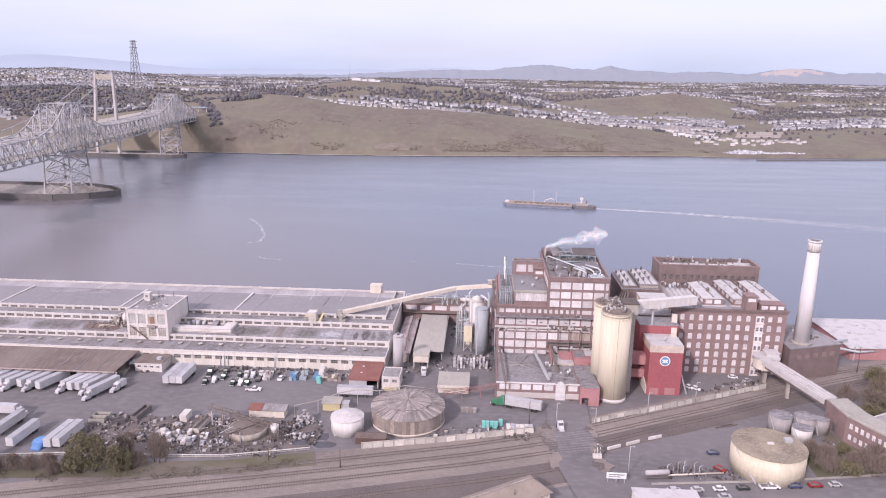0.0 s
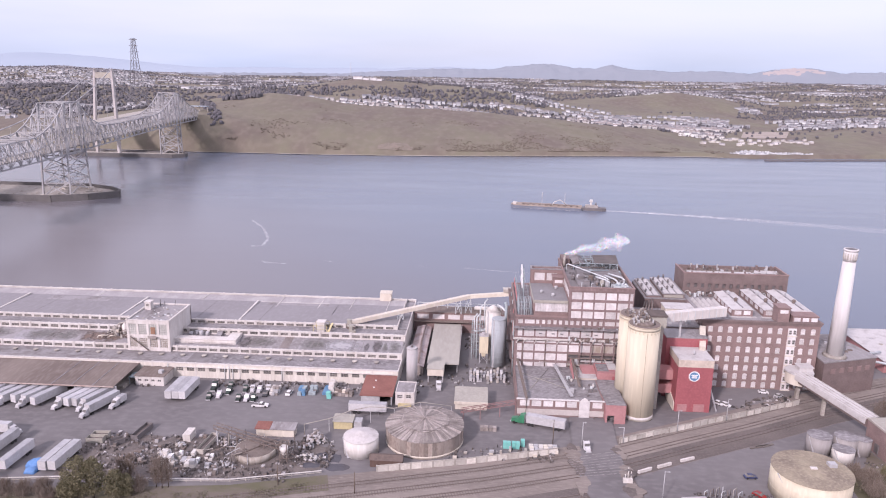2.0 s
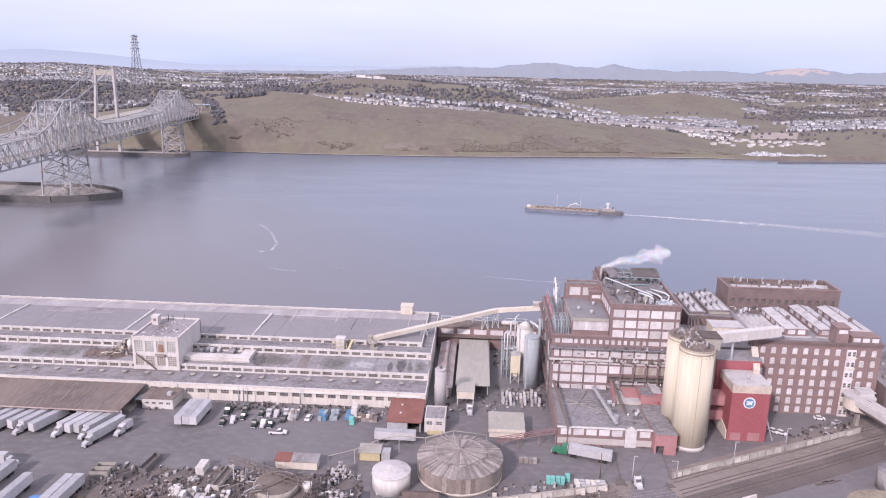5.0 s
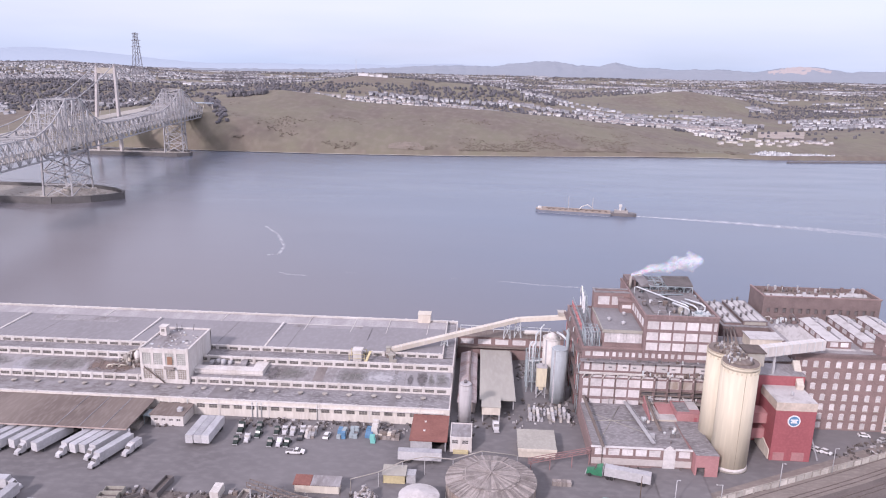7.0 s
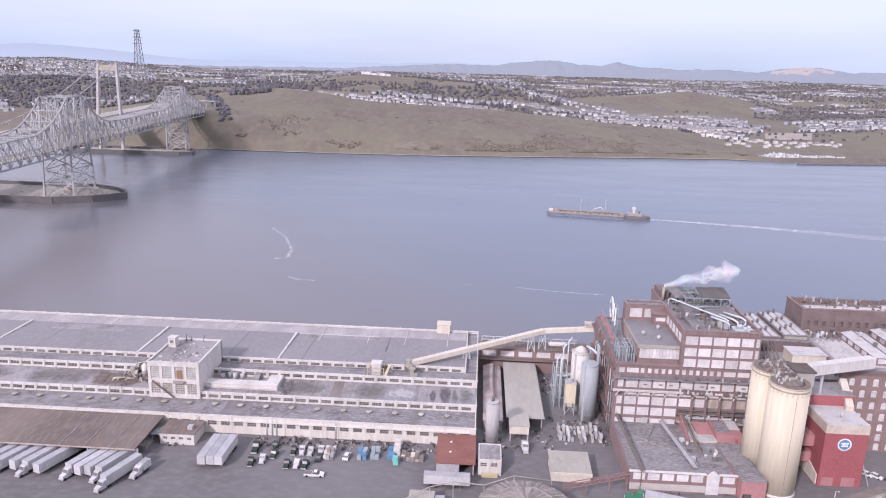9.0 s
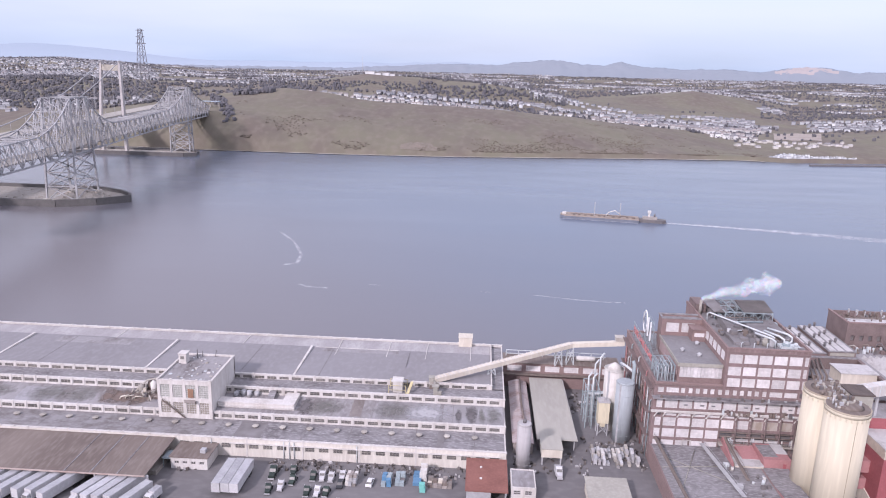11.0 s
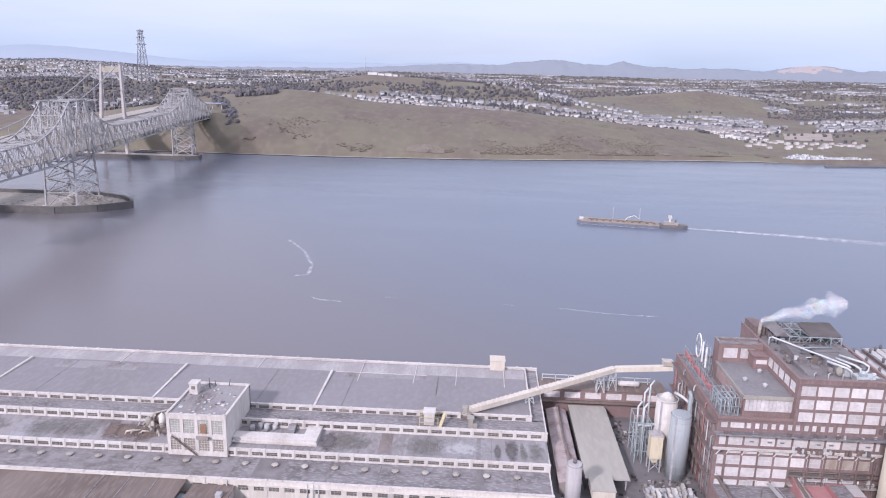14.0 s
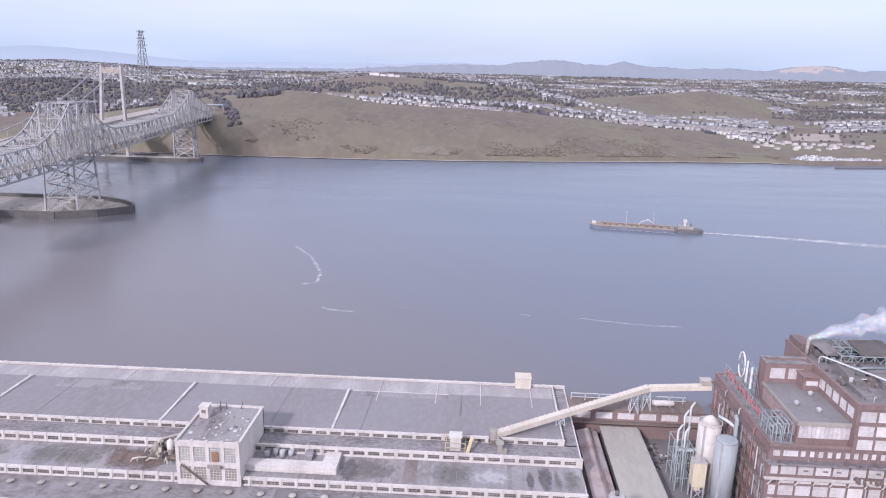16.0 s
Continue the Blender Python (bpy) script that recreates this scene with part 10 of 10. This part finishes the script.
lump_pile("sack_pile", -95.2, 193.0, 1.7, 2.6, 2.2, 64, 0.42, [STEEL, SILO_G, CONC, STEEL, TANKW], "tall heap of white bulk sacks", 8)
lump_pile("sack_pile", -91.4, 188.2, 2.0, 2.2, 1.6, 48, 0.4, [STEEL, SILO_G, CONC, STEEL, TANKW], "heap of white bulk sacks", 9)
lump_pile("sack_pile", -92.6, 198.2, 1.6, 1.4, 1.4, 26, 0.42, [STEEL, SILO_G, CONC], "small heap of pale sacks", 11)
lump_pile("drum_pile", -103.0, 189.6, 3.6, 3.0, 1.8, 60, 0.5, [DARK, ROOF_BROWN, DARK, DIRT_D, SILO_G], "dark heap of scrap drums and offcuts", 12)
lump_pile("drum_pile", -76.6, 188.4, 4.2, 1.6, 1.2, 50, 0.45, [SILO_G, DARK, ROOF_BROWN, STEEL], "low heap of scrap pipe beside the basin", 13)
lump_pile("drum_pile", -78.8, 199.8, 2.4, 1.8, 2.2, 34, 0.55, [DARK, ROOF_BROWN, SILO_G, TIMBER], "heap of rusty scrap under the lattice bridge", 14)
for k in range(95):
    x, y = rng.uniform(-116, -54), rng.uniform(182.5, 204)
    if (x + 68.5) ** 2 + (y - 195.5) ** 2 < 58:
        continue
    crate_stack(x, y, (rng.randint(1, 2), rng.randint(1, 2), 2), rng.uniform(0.3, 1.1), rng.uniform(0.3, 1.0), rng.uniform(0.2, 0.7), [SILO_G, DARK, DARK, ROOF_BROWN, ROOF_BROWN, TIMBER, SLEEPER, DIRT_D, DIRT_D, SILO_G], "scrap bins and machine parts in the yard", "scrap_heap", "scrap heaps", seed=200 + k)
for k in range(44):
    x, y = -6.6 + 1.25 * (k % 11) + rng.uniform(-0.15, 0.15), 252.4 + 2.3 * (k // 11) + rng.uniform(-0.3, 0.3)
    if rng.random() < 0.12 or (x > 5.5 and y > 257):
        continue
    crate_stack(x, y, (1, 1, 3), rng.uniform(0.7, 1.0), rng.uniform(1.5, 2.1), rng.uniform(0.6, 0.9), [STEEL, TANKW, CONC, TRW, SILO_G], "pale bagged goods piled below the silos", "bag_pile", "bag piles", seed=300 + k)
for k in range(14):
    x, y = rng.uniform(-30, 18), rng.uniform(196.5, 203) + 0
    if (x + 19.6) ** 2 + (y - 208.6) ** 2 < 175:
        continue
    crate_stack(x, y + (x + 10) * 0.12, (1, 1, 2), rng.uniform(0.5, 1.4), rng.uniform(0.5, 1.4), rng.uniform(0.4, 0.9), [CREAM, STEEL, DARK, CONC], "odd drums and blocks along the wall", "yard_scrap", "yard scrap", seed=400 + k)
g = Geo()
rng = random.Random(71)
for x0, x1, y0, y1, n_, s_ in ((-121, -56, 181.5, 204, 1500, 0.27), (-100, -34, 240.5, 246, 260, 0.4), (-57, -46, 190, 207, 260, 0.4), (-31, -24, 240, 256, 90, 0.4), (-8, 9, 250, 268, 160, 0.4), (-12, 20, 198, 206, 150, 0.3), (84, 108, 238, 250, 220, 0.45), (-24, -8, 246, 258, 60, 0.35), (9.8, 37, 226.5, 229, 60, 0.3), (56, 78, 180, 186, 120, 0.3), (-124, -119, 236, 246, 60, 0.4), (110, 118, 195, 206, 60, 0.4), (-9, 9, 284, 300, 160, 0.5)):
    for i in range(n_):
        x, y, s, h = rng.uniform(x0, x1), rng.uniform(y0, y1), s_ * rng.uniform(0.3, 1.3), rng.uniform(0.1, 0.9)
        if (x + 68.5) ** 2 + (y - 195.5) ** 2 < 58 or (84 < x < 108 and y > 235.6 + (x - 90) * 0.48 + 9) or (84 < x < 108 and y < 236.5 + (x - 90) * 0.48) or noise.noise((x / 6, y / 6, 2)) < -0.12:
            continue
        a = rng.uniform(0, 3.14)
        dx, dy = math.cos(a) * s, math.sin(a) * s
        k = rng.uniform(0.3, 1.0)
        g.prism([(x - dx + dy * k, y - dy - dx * k), (x + dx + dy * k, y + dy - dx * k), (x + dx - dy * k, y + dy + dx * k), (x - dx - dy * k, y - dy + dx * k)], 0, [h * rng.uniform(0.5, 1), h, h * rng.uniform(0.6, 1), h * 0.9])
solo("loose_scrap", g, JUNK, "loose scrap, drums and offcuts strewn about the yard", "scrap", "stuff")
rng = random.Random(23)
tg = thing("rusty_machinery", (-70, 198, 0), "tangle of rusty frames and pipes by the thickener", "machinery")
for k in range(46):
    x, y = rng.uniform(-81, -57), rng.uniform(189, 203)
    h = rng.uniform(1.2, 4.8)
    m_ = rng.choice([ROOF_BROWN, DARK, CONC, STEEL, TIMBER])
    if k % 3 == 0:
        part("post", Geo().beam((x, y, 0), (x, y, h), 0.16), m_, tg)
    elif k % 3 == 1:
        part("pipe", Geo().tube([(x, y, 0), (x, y, h), (x + rng.uniform(-3, 3), y + rng.uniform(-2, 2), h), (x + rng.uniform(-3, 3), y, 0.2)], 0.12, 6), m_, tg)
    else:
        a = rng.uniform(-0.6, 0.6)
        part("beam", Geo().beam((x, y, h * 0.6), (x + 4 * math.cos(a), y + 4 * math.sin(a), h), 0.2), m_, tg)
# open bins
def skip_bin(x, y, rz, l, label, material):
    s = thing("open_bin", (x, y, 0), label, "skip", "open bins")
    s.rotation_euler = (0, 0, radians(rz))
    local_part("floor", Geo().box(-l / 2, l / 2, -1.1, 1.1, 0.1, 0.25), material, s)
    for a in ((-l / 2, l / 2, -1.15, -1.05), (-l / 2, l / 2, 1.05, 1.15), (-l / 2, -l / 2 + 0.1, -1.05, 1.05), (l / 2 - 0.1, l / 2, -1.05, 1.05)):
        local_part("side", Geo().box(*a, 0.1, 1.7), material, s)
    local_part("load", Geo().box(-l / 2 + 0.2, l / 2 - 0.2, -0.95, 0.95, 0.25, 0.9), DIRT_D, s)
skip_bin(-118.9, 198.6, 4, 5.0, "tan open steel bin beside another", ROOF_TAN)
skip_bin(-118.6, 201.2, 4, 5.0, "tan open steel bin beside another", ROOF_TAN)
skip_bin(-107.3, 204.4, 84, 8.6, "dark open steel wagon bin", DARK)
skip_bin(-84.4, 199.0, 84, 10.2, "long grey open bin", CONC)
skip_bin(-112.0, 198.0, 40, 4.2, "small dark open bin", DARK)
crate_stack(-92.8, 200.8, (1, 1, 2), 2.3, 4.6, 1.2, [TANKW], "white cargo box in the yard", "cargo_box", "cargo boxes", seed=12)
crate_stack(-93.8, 187.6, (2, 2, 3), 1.3, 1.3, 1.1, [TANKW, SIGN_W], "stack of white wrapped bales", "bale_stack", "bale stacks", seed=13)
rng = random.Random(77)
for k, (x, y) in enumerate(((-91.2, 190.6), (-88.8, 188.9), (-90.4, 184.9), (-84.4, 188.2), (-82.2, 190.6), (-87.0, 192.4), (-80.6, 186.6), (-94.6, 191.4))):
    crate_stack(x, y, (rng.randint(1, 2), 2, rng.randint(1, 2)), rng.uniform(0.9, 1.3), rng.uniform(0.9, 1.3), rng.uniform(0.6, 1.0), [TANKW, STEEL, SIGN_W, CONC], "stack of pale wrapped bales", "bale_stack", "bale stacks", seed=30 + k)
crate_stack(-86.6, 186.4, (2, 1, 2), 1.5, 1.5, 1.2, [TANKW, STEEL], "white steel cube on blocks", "bale_stack", "bale stacks", seed=14)
g = Geo()
blob(g, (-128.3, 184.0, 0.4), 2.6, 0.6, 0.5, True, 4.4)
blob(g, (-128.0, 181.4, 0.2), 2.0, 0.55, 0.5, True, 1.4)
solo("tarpaulin", g, TARP, "bright blue tarpaulin over a heap", "tarpaulin", origin=(-130, 184, 0))
# poles and signals
def pole(x, y, h, label, arm=0.0, name="yard_pole"):
    p = thing(name, (x, y, 0), label, "pole", "yard poles")
    part("shaft", Geo().cyl(x, y, 0, h, 0.16, 0.1, 8), STEEL if arm else BARK, p)
    if arm:
        part("arm", Geo().beam((x, y, h - 0.1), (x + arm, y, h - 0.1), 0.12), STEEL, p)
        part("lamp_head", Geo().box(x + arm - 0.3, x + arm + 0.1, y - 0.15, y + 0.15, h - 0.2, h), STEEL, p)
pole(20.0, 209.5, 8.0, "wooden pole beside the yard gate")
pole(28.6, 207.8, 8.5, "steel pole with a short lamp arm", 0.8)
pole(41.8, 211.5, 5.5, "bent steel lamp pole by the gate", -1.4)
pole(60.6, 220.5, 7.5, "steel lamp pole along the wall", 0.9)
pole(79.0, 229.5, 8.0, "steel lamp pole along the wall", 0.9)
pole(46.5, 181.0, 9.0, "steel lamp pole by the crossing", 1.2)
pole(150.0, 262.0, 11.0, "dark wooden pole near the boiler house")
pole(-57.5, 180.0, 6.0, "thin wooden pole by the tracks")
pole(-36.0, 178.0, 6.5, "thin wooden pole by the tracks")
sg = thing("crossing_signal", (38.9, 189.2, 0), "railway crossing signals with pale masts", "signal")
for dx, h in ((0, 5.0), (0.9, 3.6), (-0.8, 3.0)):
    part("mast", Geo().cyl(38.9 + dx, 189.2 + dx * 0.3, 0, h, 0.12, 0.1, 8), TANKW, sg)
    part("lamp_board", Geo().box(38.5 + dx, 39.3 + dx, 189.0, 189.1, h - 1.1, h - 0.5), DARK, sg)
part("case", Geo().box(37.6, 40.2, 188.6, 189.6, 0, 1.5), TANKW, sg)
bb = thing("notice_board", (42.1, 176.4, 0), "white notice board on posts beside the road", "sign")
part("board", Geo().box(39.4, 44.9, 176.0, 176.15, 1.6, 3.4), SIGN_W, bb)
for x in (39.8, 42.2, 44.5):
    part("post", Geo().box(x - 0.08, x + 0.08, 176.16, 176.32, 0, 3.4), STEEL, bb)
part("text_bar", Geo().box(40.0, 44.3, 175.95, 175.99, 2.7, 2.95), DARK, bb)
part("text_bar", Geo().box(40.0, 43.2, 175.95, 175.99, 2.1, 2.3), DARK, bb)
tk = thing("tanker_trailer", (54, 179.6, 0), "silver tanker trailer by the pipes", "trailer")
part("vessel", Geo().tube([(50.8, 179.2, 1.9), (51.2, 179.2, 1.9), (57.5, 180.2, 1.9), (57.9, 180.2, 1.9)], [0.35, 0.75, 0.75, 0.35], 14), SILO_G, tk)
part("frame", Geo().beam((51, 179.2, 0.6), (57.6, 180.2, 0.6), 0.9, 0.4), DARK, tk)
lf = thing("pipe_manifold", (62, 182, 0), "cluster of pale loading pipes and valves", "machinery")
for k in range(7):
    x = 57.5 + k * 1.5
    part("arm", Geo().tube([(x, 181.5, 0), (x, 181.5, 3.2 + 0.5 * (k % 3)), (x + 0.9, 181.9, 3.6 + 0.5 * (k % 3)), (x + 1.1, 182.0, 2.0)], 0.08, 8), (PIPE, ROOF_BROWN, CONC)[k % 3], lf)
    part("valve_post", Geo().box(x + 0.5, x + 0.7, 182.6, 182.8, 0, 1.5 + 0.9 * ((k * 5) % 4)), (DARK, STEEL)[k % 2], lf)
    part("cross_pipe", Geo().tube([(x - 0.6, 183.2, 0.3), (x - 0.6, 183.2, 1.2 + 0.6 * (k % 2)), (x + 1.2, 183.4, 1.2 + 0.6 * (k % 2))], 0.07, 6), ROOF_BROWN, lf)
part("header", Geo().tube([(56, 180.6, 0.5), (74, 183.4, 0.5)], 0.25, 8), CREAM, lf)
for k in range(3):
    solo("timber_baulk", Geo().beam((80.5 + k * 2.0, 211.6 + k * 0.6, 0.25), (84.5 + k * 2.0, 213.6 + k * 0.6, 0.25), 0.7, 0.4), SLEEPER, "dark timber baulk lying on the ground", "timber", group="timber baulks", origin=(80.5 + k * 2, 211.6, 0))
# the house and the white-roofed building by the road
hs = thing("hip_roof_house", (12, 158, 0), "single-storey house with a tan hipped roof", "house")
du, dn = Vector((0.83, 0.557, 0)), Vector((-0.557, 0.83, 0))
rp = Vector((19.3, 168.0, 0))
at_h = lambda a, b, z: tuple(rp + du * a + dn * b + Vector((0, 0, z)))
part("wall", Geo().prism([at_h(-40, -4.4, 0)[:2], at_h(1.2, -4.4, 0)[:2], at_h(1.2, 4.4, 0)[:2], at_h(-40, 4.4, 0)[:2]], 0, 3.4), CREAM, hs)
part("roof", Geo().add([at_h(-41, -5, 3.4), at_h(1.8, -5, 3.4), at_h(1.8, 5, 3.4), at_h(-41, 5, 3.4), at_h(-36, 0, 6.2), at_h(-1.6, 0, 6.2)], [(3, 2, 1, 0), (0, 1, 5, 4), (1, 2, 5), (2, 3, 4, 5), (3, 0, 4)]), mat("tan_shingles", (0.295, 0.245, 0.205), (0.225, 0.185, 0.155), 0.2, 2.5, 0.9), hs)
part("ridge_cap", Geo().beam(at_h(-36, 0, 6.25), at_h(-1.6, 0, 6.25), 0.4, 0.14), TIMBER, hs)
part("vent_pipe", Geo().tube([at_h(-9, -2.5, 4.6), at_h(-9, -2.5, 6.4)], 0.12, 6), DARK, hs)
part("window", Geo().beam(at_h(1.23, -2.4, 1.9), at_h(1.23, -0.9, 1.9), 0.1, 1.3), GLASS, hs)
wb = thing("white_roofed_building", (52, 158, 0), "flat white-roofed shop by the road", "building")
part("wall", Geo().box(44.2, 60.5, 146, 165.5, 0, 5.2), CREAM, wb)
part("roof", Geo().box(43.9, 60.8, 145.7, 165.8, 5.2, 5.5), ROOF_WHITE, wb)
part("annex", Geo().box(60.9, 70, 150, 165.2, 0, 4.0), ROOF_D, wb)

# ---- trees and shrubs near the track ----
def tree(x, y, h, r, label, bare=False, seed=0, z=0.0, clumps=170):
    rng = random.Random(seed)
    t = thing("tree", (x, y, z), label, "tree", "trackside trees")
    q = Geo()
    q.tube([(x, y, z - 0.3), (x + 0.15, y, z + h * 0.3), (x - 0.1, y + 0.2, z + h * 0.7)], [0.05 * r + 0.12, 0.04 * r + 0.1, 0.05], 7)
    tips = []
    for k in range(11 if not bare else 22):
        a, el = rng.uniform(0, 6.283), rng.uniform(0.3, 1.2)
        p0 = Vector((x, y, z + h * rng.uniform(0.18, 0.6)))
        ln = r * rng.uniform(0.5, 1.0) if not bare else r * rng.uniform(0.3, 0.6)
        rise = ln * math.sin(el) * (1.2 if not bare else 3.2)
        p1 = p0 + Vector((math.cos(a) * ln * math.cos(el), math.sin(a) * ln * math.cos(el), rise))
        q.tube([p0, (p0 + p1) / 2 + Vector((0, 0, 0.2)), p1], [0.12, 0.08, 0.03], 5)
        tips.append(p1)
    part("trunk", q, BARK, t)
    g = Geo()
    n = clumps
    for k in range(n):
        a = rng.uniform(0, 6.283)
        rr = r * math.sqrt(rng.random())
        lvl = rng.random()
        zz = z + h * (0.16 + 0.8 * lvl)
        prof = math.sin(math.pi * (0.12 + 0.82 * lvl)) ** 0.6
        c = Vector((x + math.cos(a) * rr * prof, y + math.sin(a) * rr * prof, zz + 0.4 * rng.uniform(-1, 1)))
        for j in range(7 if bare else 15):
            e = Vector((rng.uniform(-1, 1), rng.uniform(-1, 1), rng.uniform(-0.7, 0.9))).normalized()
            s = rng.uniform(0.14, 0.3)
            p = c + e * rng.uniform(0.1, 0.75)
            side = e.cross(Vector((rng.uniform(-1, 1), rng.uniform(-1, 1), rng.uniform(-1, 1)))).normalized()
            if bare:
                tip = p + Vector((e.x * 0.5, e.y * 0.5, 1.1))
                g.add([p - side * 0.04, p + side * 0.04, tip], [(0, 1, 2)])
            else:
                g.add([p - side * s, p + e * s * 0.6 + side * 0.1, p + side * s, p - e * s * 0.5], [(0, 1, 2, 3)])
    part("crown", g, TWIG if bare else LEAF, t)
    return t
for i, (x, y, h, r) in enumerate(((-107.5, 169.2, 12.2, 4.0), (-104.0, 170.2, 11.4, 3.3), (-110.0, 169.2, 6.0, 2.6), (-98.4, 170.8, 7.6, 2.8), (-96.2, 172.0, 5.6, 2.2), (-138.5, 172.0, 5.0, 2.6))):
    tree(x, y, h, r, "dense olive-green evergreen tree by the tracks", False, 10 + i, 0, 330)
for i, (x, y, h, r) in enumerate(((-118.0, 170.5, 4.0, 2.6), (-122.5, 169.5, 3.6, 2.6), (-127.0, 168.8, 4.2, 2.8), (-131.5, 168.0, 3.6, 2.6), (-135.5, 168.6, 4.4, 3.0), (-140.0, 167.2, 4.0, 2.8), (-115.0, 168.0, 2.8, 2.0), (-93.5, 174.0, 3.6, 2.4))):
    tree(x, y, h, r, "low bare brown brush beside the tracks", True, 120 + i, 0, 260)
for i, (x, y, h, r) in enumerate(((-90.0, 176.5, 8.5, 1.6), (-88.2, 176.0, 9.5, 1.5), (-86.8, 176.8, 8.0, 1.4), (-98.0, 178.4, 8.0, 1.6), (-100.2, 178.0, 7.0, 1.5))):
    tree(x, y, h, r, "tall bare poplar with upright twigs", True, 40 + i, 0, 170)
for i, (x, y, h, r) in enumerate(((104.8, 187.5, 4.2, 3.2), (106.5, 192.5, 4.6, 3.4), (104.0, 196.5, 3.8, 2.6), (113.5, 190.5, 3.6, 2.6), (119.5, 187.0, 4.6, 3.0), (139, 231, 6, 5), (146, 238, 6, 5.5), (128, 188, 6, 4.5), (120.5, 193, 5, 3.5), (133, 236, 5, 4), (155, 245, 7, 6), (115.5, 188.5, 6, 4))):
    tree(x, y, h, r, "bare grey-brown tree on the overgrown bank", True, 60 + i, 0.2, 330)
for i, (x, y, h, r) in enumerate(((142, 234, 5, 4.0), (150, 243, 6, 5), (160, 250, 7, 6), (112.0, 186.8, 2.6, 2.2), (114.5, 198.5, 2.4, 2.0), (109.5, 188.6, 1.8, 1.8), (146, 228, 4, 4), (152, 252, 6, 5), (137, 226, 3, 3))):
    tree(x, y, h, r, "dark green scrub tree on the bank", False, 80 + i, 0.2, 300)
g = Geo()
rng = random.Random(9)
for i in range(130):
    x = rng.uniform(-140, -48)
    y = float(np.interp(x, [-140, -105, -70, -48], [165.5, 168.5, 173.5, 179.5])) + rng.uniform(-3.0, 2.0)
    if noise.noise((x / 7, y / 7, 3)) < -0.05:
        continue
    for j in range(26):
        c = Vector((x + rng.gauss(0, 0.9), y + rng.gauss(0, 0.7), rng.uniform(0.05, 0.5)))
        e = Vector((rng.uniform(-1, 1), rng.uniform(-1, 1), rng.uniform(0, 1))).normalized()
        s = e.cross(Vector((0.3, 0.2, 1))).normalized()
        g.add([c - s * 0.16, c + e * 0.22, c + s * 0.16, c - e * 0.12], [(0, 1, 2, 3)])
for i in range(620):
    x, y = (rng.uniform(120, 165), rng.uniform(192, 248)) if i % 3 else (rng.uniform(101, 119), rng.uniform(184.5, 206))
    if (x < 120 and (y > 186 + (119 - x) * 1.4 or (x - 87.6) ** 2 + (y - 187.8) ** 2 < 150)) or (x > 117 and 205.9 - (x - 118.2) * 2.3 < y < 222) or y > 224 + (x - 122) * 0.47 or noise.noise((x / 8, y / 8, 5)) < 0:
        continue
    for j in range(24):
        c = Vector((x + rng.uniform(-1.2, 1.2), y + rng.uniform(-1.2, 1.2), rng.uniform(0.3, 1.6)))
        e = Vector((rng.uniform(-1, 1), rng.uniform(-1, 1), rng.uniform(0, 1))).normalized()
        s = e.cross(Vector((0.3, 0.2, 1))).normalized()
        g.add([c - s * 0.26, c + e * 0.34, c + s * 0.26, c - e * 0.18], [(0, 1, 2, 3)])
solo("low_shrubs", g, mat_islands("dry_shrubs", (0.115, 0.10, 0.076), (0.20, 0.172, 0.132), 0.9, [(0.6, (0.14, 0.134, 0.078))]), "low winter shrubs and weeds beside the tracks", "shrubs", "stuff")
